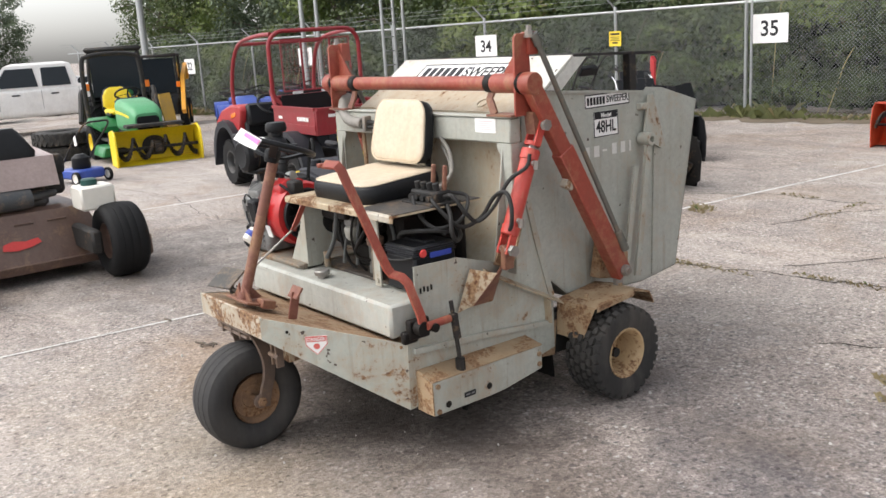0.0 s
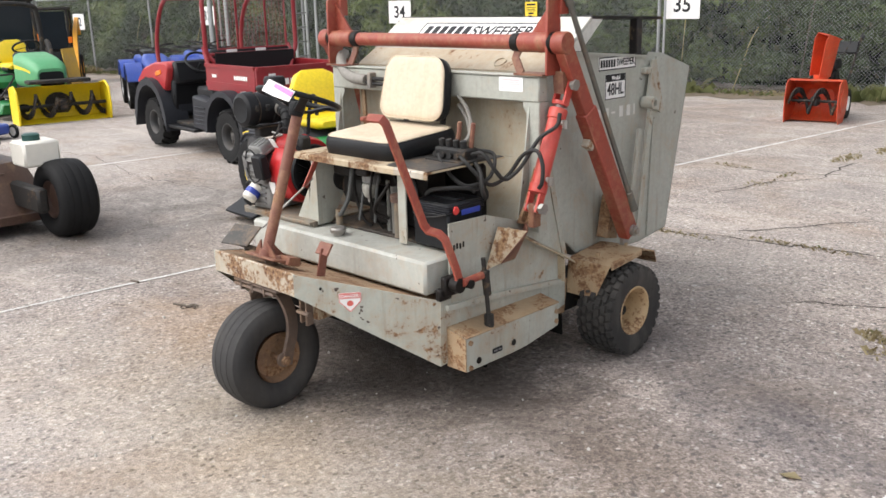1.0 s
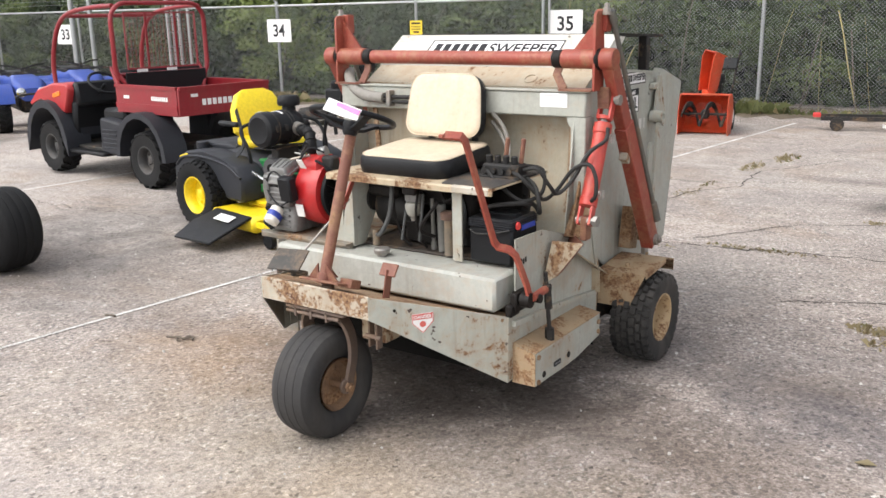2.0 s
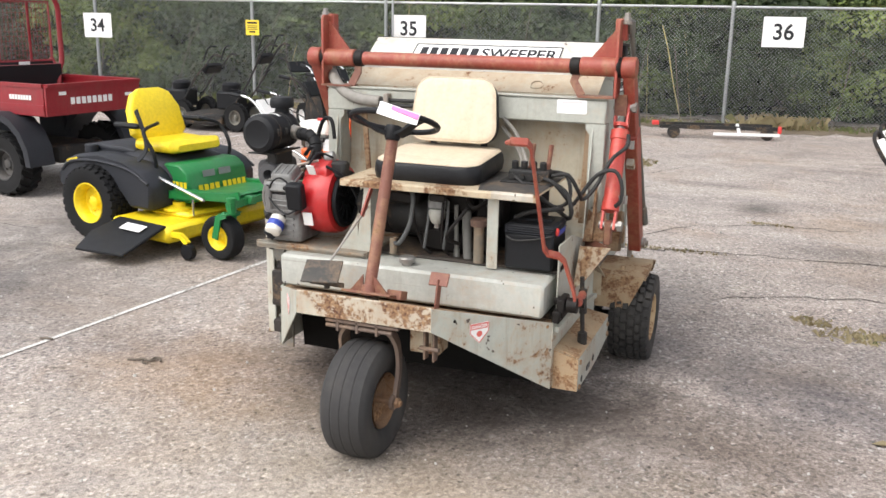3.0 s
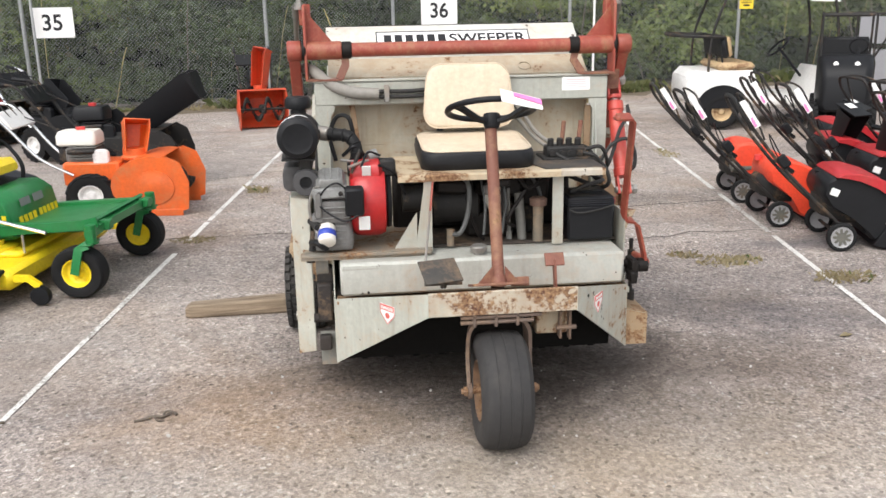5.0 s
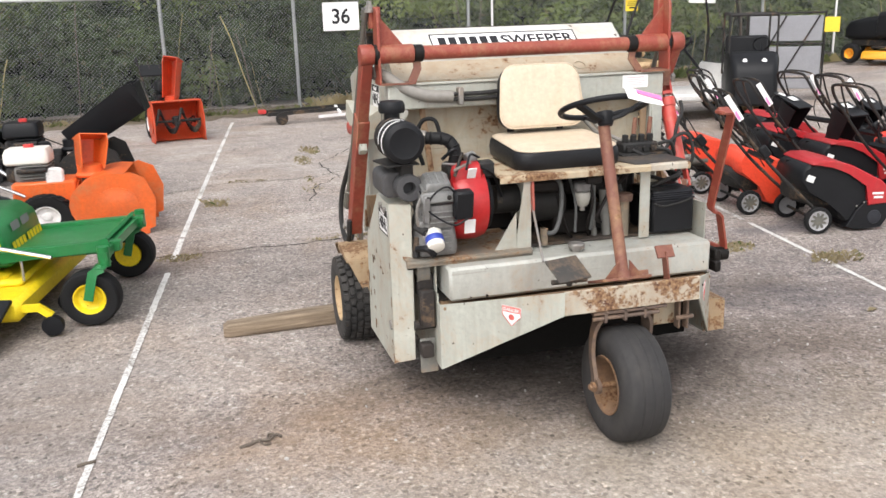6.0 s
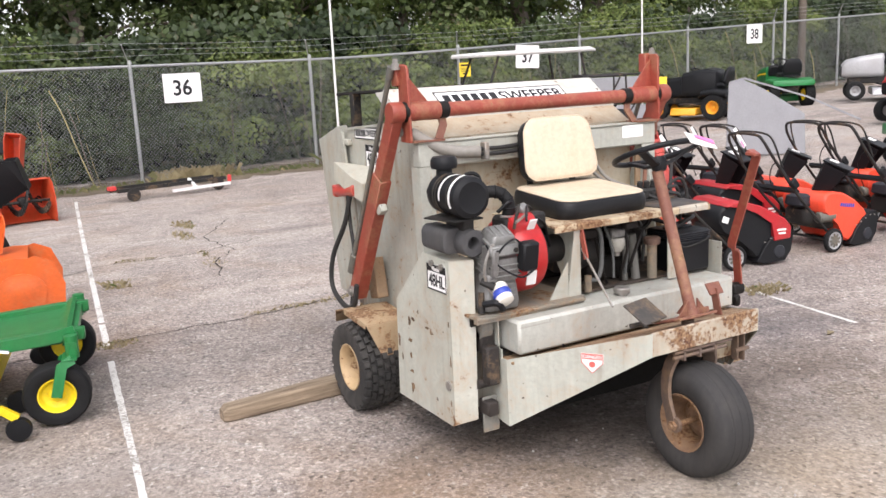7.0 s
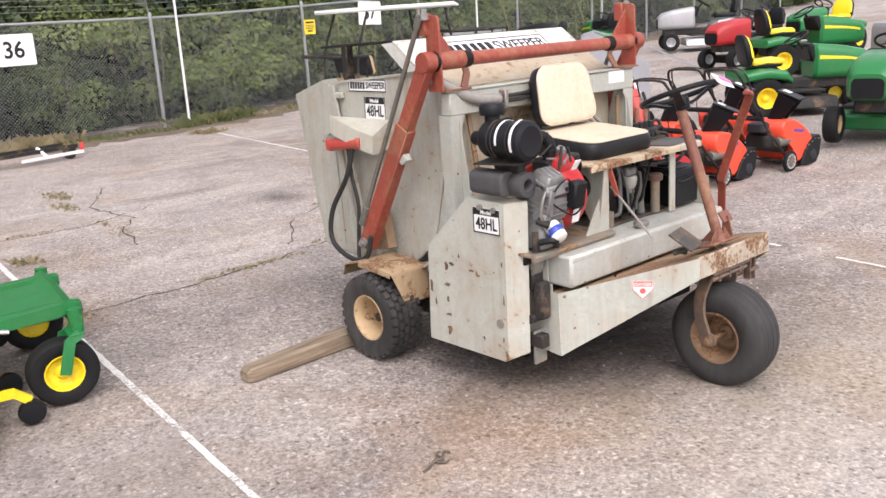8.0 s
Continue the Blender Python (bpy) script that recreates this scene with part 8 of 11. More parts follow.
def two_stage_blower(m_at, mat, label, width=0.62, engine_mat=None, tank_mat=None, handle_mat=None, chute_mat=None, panel_mat=None, chute_turn=0.0, chute_lean=(0, 0, 0.32), chute_size=1.0):
    t = thing("snow_blower", label, "snow blower", m_at)
    w = width / 2
    k = Mesh()
    prof = [(0.30 * math.cos(radians(a)) - 0.02, 0.27 + 0.26 * math.sin(radians(a))) for a in range(75, 286, 15)]
    inner = [(x * 0.97 + 0.004, z) for x, z in prof]
    k.rings([[(x, y, z) for y in (-w, w)] + [(x + 0.006, y, z + (0.006 if z < 0.27 else -0.006)) for y in (w, -w)] for x, z in prof])
    housing = P(t, "auger_housing", k, mat, "curved auger housing")
    for s in (-1, 1):
        k = Mesh()
        k.prism([(x, z) for x, z in prof] + [(0.14, 0.015), (0.24, 0.06), (0.26, 0.30), (0.20, 0.48), (0.10, 0.535)], "y", s * w, s * (w + 0.008))
        k.lathe([(0.15, 0), (0.15, 0.012), (0.10, 0.016), (0.06, 0.03), (0.001, 0.03)], (0.0, s * (w + 0.006), 0.26), (0, s, 0), 24)
        k.box((0.05, s * (w + 0.012), 0.03), (0.3, 0.012, 0.06), 0.004)
        part("side_plate", k, mat, housing)
    k = Mesh()
    k.cyl((0.02, -w, 0.26), (0.02, w, 0.26), 0.018, seg=10)
    for i in range(44):
        a = i / 44 * 4 * math.pi
        y = -w + 0.03 + (width - 0.06) * i / 44
        k.box((0.02 + 0.13 * math.cos(a), y, 0.26 + 0.13 * math.sin(a)), (0.07, 0.02, 0.05), 0.0, (0, -math.degrees(a), 0))
    k.box((0.0, 0, 0.26), (0.12, 0.1, 0.12), 0.02)
    part("auger", k, BLACK_METAL, housing)
    k = Mesh()
    k.cyl((-0.28, 0, 0.27), (-0.62, 0, 0.27), 0.17, seg=18)
    k.box((-0.50, 0, 0.36), (0.42, 0.34, 0.22), 0.02)
    P(t, "gear_case", k, mat)
    ch = chute_mat or mat
    k = Mesh()
    k.lathe([(0.10, 0), (0.11, 0.02), (0.09, 0.04), (0.09, 0.1)], (-0.2, 0, 0.47), "z", 16)
    lean = Vector(chute_lean)
    back = V(-lean.z, 0, lean.x) if abs(lean.x) > abs(lean.y) else V(0, -lean.z, lean.y)
    back = back.normalized() * (1 if back.z >= 0 else -1)
    if lean.xy.length < 0.12:
        back = V(math.cos(radians(chute_turn)), math.sin(radians(chute_turn)), 0)
    side = lean.normalized().cross(back).normalized()
    rings = []
    for i in range(6):
        u = i / 5
        o = V(-0.2, 0, 0.55) + lean * u
        hw, d = (0.08 + 0.015 * u) * chute_size, (0.12 + 0.02 * u) * chute_size
        rings.append([o + back * a + side * b for a, b in ((d, hw), (-d * 0.6, hw), (-d, hw * 0.6), (-d, -hw * 0.6), (-d * 0.6, -hw), (d, -hw), (d, -hw + 0.008), (-d * 0.6 + 0.008, -hw + 0.008), (-d + 0.01, -hw * 0.55), (-d + 0.01, hw * 0.55), (-d * 0.6 + 0.008, hw - 0.008), (d, hw - 0.008))])
    k.rings(rings)
    chute = P(t, "chute", k, ch, "discharge chute")
    k = Mesh()
    o = V(-0.2, 0, 0.55) + lean
    k.plate([o + (back * -0.14 + side * 0.095) * chute_size, o + (back * -0.14 - side * 0.095) * chute_size, o + (back * 0.1 - side * 0.095) * chute_size + lean.normalized() * 0.07, o + (back * 0.1 + side * 0.095) * chute_size + lean.normalized() * 0.07], 0.01)
    for s in (-1, 1):
        k.plate([o + (back * -0.14 + side * s * 0.092) * chute_size, o + (back * 0.14 + side * s * 0.092) * chute_size, o + (back * 0.1 + side * s * 0.092) * chute_size + lean.normalized() * 0.07], 0.006)
    part("deflector", k, ch, chute)
    e = engine_mat or BLACK_PL
    k = Mesh()
    k.box((-0.58, 0, 0.52), (0.22, 0.24, 0.16), 0.02)
    for i in range(5):
        k.box((-0.55, -0.03, 0.50 + 0.025 * i), (0.2, 0.26, 0.008), 0.003)
    eng = P(t, "engine", k, e)
    k = Mesh()
    k.loft([(-0.16, 0.1, 0.18, 0.03, -0.42, 0.48), (-0.15, 0.12, 0.2, 0.04, -0.42, 0.48), (-0.11, 0.12, 0.2, 0.04, -0.42, 0.48)], "y")
    part("fan_shroud", k, WHITE_PAINT if tank_mat is WHITE_PL else e, eng)
    k = Mesh()
    k.cyl((-0.66, -0.15, 0.56), (-0.46, -0.17, 0.57), 0.02, seg=10)
    k.box((-0.70, 0.0, 0.53), (0.1, 0.2, 0.14), 0.03)
    part("silencer", k, BLACK_METAL, eng)
    k = Mesh()
    k.loft([(0.61, 0.27, 0.24, 0.03, -0.60, 0.0), (0.625, 0.30, 0.27, 0.035, -0.60, 0.0), (0.70, 0.30, 0.27, 0.035, -0.60, 0.0), (0.74, 0.27, 0.23, 0.035, -0.60, 0.0)], "z")
    part("fuel_tank", k, tank_mat or e, eng)
    k = Mesh()
    k.cyl((-0.6, 0.04, 0.735), (-0.6, 0.04, 0.765), 0.035, seg=14)
    part("fuel_cap", k, SIGN_RED, eng)
    for s in (-1, 1):
        add_wheel(t, (-0.48, s * (w - 0.06), 0.19), (0, 1, 0), 0.188, 0.11, 0.09, TYRE_BLACK, WHITE_PAINT, "lug", s, dish=0.3, seg=24)
        k = Mesh()
        k.tube([(-0.62, s * 0.2, 0.36), (-0.85, s * 0.22, 0.52), (-1.05, s * 0.24, 0.80), (-1.18, s * 0.25, 0.95), (-1.38, s * 0.25, 0.98)], 0.014, 8)
        hnd = P(t, "handlebar", k, handle_mat or BLACK_METAL)
        k = Mesh()
        k.cyl((-1.26, s * 0.25, 0.965), (-1.40, s * 0.25, 0.985), 0.02, seg=10, edge=0.004)
        k.bar([(-1.18, s * 0.25, 0.99), (-1.3, s * 0.25, 1.03), (-1.38, s * 0.25, 1.03)], 0.02, 0.008)
        part("grip", k, BLACK_PL, hnd)
    k = Mesh()
    k.box((-1.06, 0, 0.86), (0.03, 0.50, 0.18), 0.008, (0, -35, 0))
    pan = P(t, "control_panel", k, panel_mat or mat)
    k = Mesh()
    for y in (-0.12, 0.02, 0.14):
        k.cyl((-1.06, y, 0.88), (-1.12, y, 0.98), 0.008, seg=8)
    k.cyl((-0.3, 0.1, 0.50), (-1.05, 0.12, 0.86), 0.006, seg=6)
    part("control_rod", k, BLACK_METAL, pan)
    return t


two_stage_blower(at(-2.05, 4.05, -5) @ Matrix.Diagonal((1.08, 0.88, 0.9, 1)), ORANGE, "orange snow blower with a cream engine and chrome handlebars", 0.64, ALU, WHITE_PL, CHROME, ORANGE, WHITE_PAINT, -70, (0.02, 0.02, 0.22))
two_stage_blower(at(-2.3, 5.25, -4), BLACK_METAL, "dark snow blower with a long black discharge chute", 0.62, BLACK_PL, BLACK_PL, BLACK_METAL, BLACK_PL, BLACK_PL, 20, (0.6, -0.12, 0.38))
two_stage_blower(at(-1.64, 9.0, -80), ORANGE_DEEP, "tall orange snow blower standing by the fence", 0.62, BLACK_PL, BLACK_PL, BLACK_METAL, ORANGE_DEEP, BLACK_PL, -30, (0.03, 0.06, 0.46))
two_stage_blower(at(-3.35, 6.75, -30), BLACK_PL, "black snow blower with a large black hood", 0.7, BLACK_PL, BLACK_PL, CHROME, BLACK_PL, BLACK_PL, 120, (-0.35, 0.1, 0.2))
two_stage_blower(at(-4.7, 8.25, -35), BLACK_METAL, "dark walk-behind blower with raised handlebars", 0.7, BLACK_PL, BLACK_PL, BLACK_METAL, RED, BLACK_PL, 200, (-0.03, 0.02, 0.55), 0.28)


def walk_behind(m_at, label, deck=None, high=1.25):
    """A walk-behind mower: deck, engine, wheels and tall handlebars with grips."""
    t = thing("walk_behind_mower", label, "walk-behind mower", m_at)
    k = Mesh()
    k.prism([(-0.4, -0.45), (-0.4, 0.45), (0.25, 0.5), (0.42, 0.25), (0.42, -0.25), (0.25, -0.5)], "z", 0.10, 0.24, 0.02)
    P(t, "deck", k, deck or BLACK_METAL)
    k = Mesh()
    k.box((-0.35, 0, 0.42), (0.42, 0.36, 0.26), 0.03)
    k.lathe([(0.15, 0), (0.16, 0.02), (0.16, 0.1), (0.12, 0.13), (0.001, 0.135)], (-0.35, 0, 0.54), "z", 20)
    P(t, "engine", k, BLACK_PL)
    for s in (-1, 1):
        add_wheel(t, (-0.62, s * 0.36, 0.21), (0, 1, 0), 0.205, 0.15, 0.1, TYRE_BLACK, ROD_GREY, "lug", s, dish=0.3, seg=24)
        add_wheel(t, (0.55, s * 0.3, 0.11), (0, 1, 0), 0.108, 0.08, 0.05, TYRE_BLACK, ROD_GREY, "", s, "caster_wheel", seg=20)
        k = Mesh()
        k.tube([(-0.55, s * 0.24, 0.40), (-0.85, s * 0.26, 0.75), (-1.05, s * 0.27, high - 0.15), (-1.22, s * 0.27, high), (-1.36, s * 0.24, high - 0.02)], 0.015, 8)
        h = P(t, "handlebar", k, BLACK_METAL)
        k = Mesh()
        k.tube([(-1.0, s * 0.27, high - 0.1), (-1.12, s * 0.26, high + 0.1), (-1.25, s * 0.22, high + 0.12)], 0.012, 8)
        part("lever", k, BLACK_PL, h)
    k = Mesh()
    k.box((-1.0, 0, high - 0.2), (0.10, 0.46, 0.14), 0.02, (0, -30, 0))
    P(t, "control_panel", k, BLACK_PL)
    return t


walk_behind(at(-6.45, 7.75, 188) @ Matrix.Diagonal((0.82, 0.9, 1, 1)), "black commercial walk-behind mower with tall handlebars", BLACK_METAL, 1.22)
walk_behind(at(-7.45, 7.95, 184) @ Matrix.Diagonal((0.82, 0.9, 1, 1)), "black walk-behind mower with lower handlebars", BLACK_METAL, 1.06)


def single_stage(m_at, mat, label, style="wedge", name_mat=None, tag=True, chute=0.3, high=1.0, turn=0.0, bare=True):
    """A small one-stage snow thrower: shell, black scoop with its auger, engine, two spoked wheels, looped handle. Its wheels stand at x = 0."""
    t = thing("snow_thrower", label, "snow blower", m_at @ Matrix.Scale(0.93, 4), "snow throwers in the bay")
    high = high * 1.06
    k = Mesh()
    if style == "wedge":
        k.prism([(-0.19, 0.44), (-0.15, 0.505), (-0.06, 0.52), (0.06, 0.495), (0.2, 0.425), (0.33, 0.325), (0.365, 0.265), (0.14, 0.06), (0.06, 0.09), (0.01, 0.24), (-0.17, 0.34)], "y", -0.235, 0.235, 0.018)
        sh = P(t, "shell", k, mat, "moulded wedge-shaped cover")
    else:
        k.prism([(-0.24, 0.40), (-0.22, 0.49), (-0.14, 0.53), (-0.04, 0.53), (0.1, 0.49), (0.34, 0.36), (0.4, 0.25), (0.14, 0.06), (0.08, 0.12), (0.0, 0.24), (-0.18, 0.30)], "y", -0.235, 0.235, 0.02)
        sh = P(t, "shell", k, BLACK_PL, "black moulded body")
        k = Mesh()
        k.prism([(-0.17, 0.52), (-0.12, 0.55), (0.0, 0.55), (0.14, 0.51), (0.38, 0.385), (0.445, 0.315), (0.44, 0.215), (0.28, 0.20), (0.265, 0.355), (0.12, 0.455), (0.0, 0.505)], "y", -0.264, 0.264, 0.008)
        cover = part("top_cover", k, mat, sh, "painted cover over the top and front")
        bars(cover, face((0.355, -0.2655, 0.275), (1, 0, 0), (0, 0, 1)), [(-0.005, 0.018, 0.085, 0.016), (0.0, -0.012, 0.07, 0.016)], PAPER, "maker_mark")
        k = Mesh()
        k.box((-0.16, -0.237, 0.415), (0.06, 0.006, 0.05), 0.002, (0, 20, 0))
        part("sticker", k, PAPER, sh)
    if name_mat:
        bars(sh, face((0.1, -0.237, 0.385), (1, 0, -0.15), (0.15, 0, 1)), [(-0.075 + i * 0.025, 0, 0.019, 0.03) for i in range(7)], name_mat, "maker_mark")
    for s in (-1, 1):
        k = Mesh()
        k.prism([(0.13, 0.04), (0.2, 0.16), (0.29, 0.255), (0.375, 0.3), (0.45, 0.305), (0.475, 0.25), (0.455, 0.11), (0.40, 0.03), (0.22, 0.015)], "y", s * 0.238, s * 0.256, 0.005)
        sp = P(t, "scoop_side", k, BLACK_PL, "black plastic side plate")
        k = Mesh()
        k.lathe([(0.055, 0), (0.05, 0.008), (0.02, 0.012), (0.001, 0.014)], (0.34, s * 0.256, 0.11), (0, s, 0), 16)
        part("bearing_cap", k, DARK_PL, sp)
        for a in range(5):
            k = Mesh()
            x, z = 0.2 + 0.055 * a, 0.2 + 0.025 * a - (0.03 if a > 3 else 0)
            k.cyl((x, s * 0.252, z), (x, s * 0.26, z), 0.007, seg=6)
            part("bolt", k, STEEL, sp)
    k = Mesh()
    k.prism([(0.13, 0.035), (0.2, 0.16), (0.29, 0.255), (0.375, 0.3), (0.45, 0.305), (0.45, 0.293), (0.38, 0.288), (0.30, 0.243), (0.215, 0.15), (0.15, 0.03)], "y", -0.24, 0.24)
    P(t, "scoop", k, BLACK_PL)
    k = Mesh()
    k.cyl((0.34, -0.245, 0.11), (0.34, 0.245, 0.11), 0.03, seg=10)
    for s in (-1, 1):
        for i in range(6):
            a = i * 1.05 + (0.5 if s > 0 else 0)
            k.box((0.34 + 0.05 * math.cos(a), s * (0.05 + 0.033 * i), 0.11 + 0.05 * math.sin(a)), (0.09, 0.05, 0.014), 0.0, (0, -math.degrees(a), 0))
    P(t, "auger", k, BLACK_METAL)
    k = Mesh()
    k.loft([(-0.22, 0.2, 0.12, 0.04, 0.05, 0.29), (-0.19, 0.28, 0.16, 0.05, 0.04, 0.29), (-0.05, 0.34, 0.24, 0.06, 0, 0.29), (0.06, 0.34, 0.2, 0.05, 0, 0.27)], "x")
    eng = P(t, "engine", k, BLACK_METAL)
    if style == "wedge" and bare:
        k = Mesh()
        k.cyl((-0.2, -0.19, 0.3), (-0.02, -0.19, 0.3), 0.05, seg=12, edge=0.01)
        part("silencer", k, ROD_GREY, eng)
        k = Mesh()
        k.loft([(0.38, 0.16, 0.2, 0.05, -0.17, 0.03), (0.40, 0.2, 0.24, 0.06, -0.17, 0.03), (0.47, 0.19, 0.22, 0.06, -0.17, 0.03), (0.49, 0.12, 0.14, 0.05, -0.17, 0.03)], "z")
        part("engine_cover", k, DARK_PL, eng)
    k = Mesh()
    k.cyl((-0.18, 0.1, 0.47), (-0.18, 0.1, 0.51), 0.03, seg=12)
    part("fuel_cap", k, SIGN_RED if style == "wedge" else BLACK_PL, eng)
    k = Mesh()
    k.cyl((0.0, -0.25, 0.1), (0.0, 0.25, 0.1), 0.012, seg=8)
    P(t, "axle", k, BLACK_METAL)
    for s in (-1, 1):
        w = add_wheel(t, (0.0, s * 0.275, 0.104), (0, 1, 0), 0.104, 0.045, 0.072, TYRE_BLACK, SILVER, "", s, dish=0.6, seg=24)
        k = Mesh()
        k.prism([((0.062 if i % 2 else 0.03) * math.cos(i * 0.349 + d), (0.062 if i % 2 else 0.03) * math.sin(i * 0.349 + d)) for i in range(18) for d in ((-0.12, 0.12) if i % 2 else (0,))], "z", 0, 0.006)
        k.bm.transform(pose(0.0, s * 0.292, 0.104, -90 * s, 0, 0))
        part("hub_star", k, ROD_GREY, w)
    h = Mesh()
    loop = []
    for s in (-1, 1):
        run = [(0.02, s * 0.2, 0.16), (-0.36, s * 0.215, 0.52), (-0.66, s * 0.21, high - 0.18), (-0.75, s * 0.195, high - 0.05), (-0.77, s * 0.13, high)]
        loop = loop + (run if s < 0 else run[::-1])
    h.tube(loop, 0.0125, 8, k=4)
    hd = P(t, "handle", h, BLACK_METAL, "black looped tube handle")
    k = Mesh()
    k.tube([(-0.56, -0.225, high - 0.28), (-0.66, -0.21, high - 0.05), (-0.7, -0.13, high + 0.01), (-0.7, 0.13, high + 0.01), (-0.66, 0.21, high - 0.05), (-0.56, 0.225, high - 0.28)], 0.008, 6)
    part("bail", k, BLACK_METAL, hd)
    k = Mesh()
    k.tube([(-0.4, -0.21, 0.6), (-0.5, -0.1, 0.8), (-0.42, 0.05, 0.66), (-0.28, 0.1, 0.46)], 0.005, 5)
    part("cable", k, BLACK_PL, hd)
    k = Mesh()
    k.box((-0.42, -0.225, 0.63), (0.07, 0.035, 0.1), 0.012, (0, -40, 0))
    part("clamp", k, BLACK_PL, hd)
    k = Mesh()
    k.bar([(-0.36, -0.2, 0.56), (-0.36, 0.2, 0.56)], 0.05, 0.03, (0.6, 0, 0.8))
    part("cross_panel", k, BLACK_PL, hd)
    if tag:
        k = Mesh()
        k.plate([(-0.63, -0.24, high - 0.2), (-0.595, -0.235, high - 0.175), (-0.71, -0.215, high + 0.0), (-0.75, -0.225, high - 0.02)], 0.002)
        pt = part("paper_tag", k, PAPER, hd)
        k = Mesh()
        k.plate([(-0.633, -0.239, high - 0.19), (-0.615, -0.236, high - 0.18), (-0.655, -0.229, high - 0.12), (-0.675, -0.232, high - 0.13)], 0.004)
        part("tag_print", k, PINK, pt)
    if chute:
        k = Mesh()
        rings = []
        c, sn = math.cos(radians(turn)), math.sin(radians(turn))
        for i in range(7):
            u = i / 6
            hw, d = 0.085 + 0.03 * u, 0.075 + 0.025 * u
            row = [(d, hw), (0.0, hw), (-d * 0.75, hw * 0.75), (-d, 0), (-d * 0.75, -hw * 0.75), (0.0, -hw), (d, -hw), (d, -hw + 0.008), (0.0, -hw + 0.008), (-d * 0.7, -hw * 0.68), (-d + 0.01, 0), (-d * 0.7, hw * 0.68), (0.0, hw - 0.008), (d, hw - 0.008)]
            rings.append([V(-0.02 - 0.06 * u + (a + 0.2 * u) * c - b * sn, (a + 0.2 * u) * sn + b * c, 0.43 + chute * 0.82 * u - a * 0.5 * u) for a, b in row])
        k.rings(rings)
        cu = P(t, "chute", k, BLACK_PL, "black plastic discharge chute")
        k = Mesh()
        o = V(-0.08 + 0.2 * c, 0.2 * sn, 0.43 + chute * 0.82)
        f, g = V(c, sn, 0), V(-sn, c, 0)
        k.plate([o - f * 0.09 + g * 0.1 + V(0, 0, 0.06), o - f * 0.09 - g * 0.1 + V(0, 0, 0.06), o + f * 0.13 - g * 0.1 - V(0, 0, 0.03), o + f * 0.13 + g * 0.1 - V(0, 0, 0.03)], 0.012)
        part("deflector", k, BLACK_PL, cu)
        k = Mesh()
        k.plate([o - f * 0.05 + g * 0.04 + V(0, 0, 0.058), o - f * 0.05 - g * 0.04 + V(0, 0, 0.058), o + f * 0.02 - g * 0.04 + V(0, 0, 0.03), o + f * 0.02 + g * 0.04 + V(0, 0, 0.03)], 0.004)
        part("sticker", k, PAPER, cu)
    # the body sits before the axle
    for piece in t.children:
        if piece.name.split(".")[0] in ("shell", "scoop_side", "scoop", "auger", "engine", "chute"):
            piece.location.x += 0.1
    return t


single_stage(at(2.71, 2.10, -13), RED, "red and black snow thrower with a looped handle", "capped", None, chute=0.0, high=1.0)
single_stage(at(3.72, 2.05, -4), ORANGE_RED, "orange snow thrower with a black scoop", "wedge", BLUE_LABEL, tag=False, chute=0.36, turn=-60)
single_stage(at(4.59, 1.88, -6), ORANGE_RED, "orange snow thrower with a black scoop", "wedge", BLUE_LABEL, tag=False, chute=0.38, turn=-75)
single_stage(at(2.60, 2.78, -8), ORANGE_RED, "bright orange snow thrower with a black handle", "wedge", None, chute=0.0, high=0.98, bare=False)
single_stage(at(3.40, 2.78, -10), RED, "red snow thrower with a black chute and tagged handle", "capped", None, chute=0.44, turn=-70)
single_stage(at(4.12, 2.76, -3), ORANGE_RED, "orange snow thrower with a tall black chute", "wedge", None, chute=0.36, turn=-50, high=1.0)
single_stage(at(4.95, 2.58, 2), ORANGE_RED, "orange snow thrower with a stickered black chute", "wedge", None, tag=False, chute=0.4, turn=-80, high=0.96)
single_stage(at(2.70, 3.60, -10), ORANGE_RED, "faded red snow thrower with grey spoked wheels", "wedge", None, chute=0.0, high=0.95)
single_stage(at(3.45, 3.52, -14), RED, "red snow thrower with a black body", "capped", None, chute=0.42, turn=-60, high=0.98)
single_stage(at(4.3, 3.55, 4), BLACK_PL, "black snow thrower with grey spoked wheels", "wedge", None, chute=0.32, turn=-90, high=0.97)
single_stage(at(3.95, 4.4, -8), RED, "red and black snow thrower with a short chute", "capped", None, tag=False, chute=0.32, turn=-40, high=0.95)


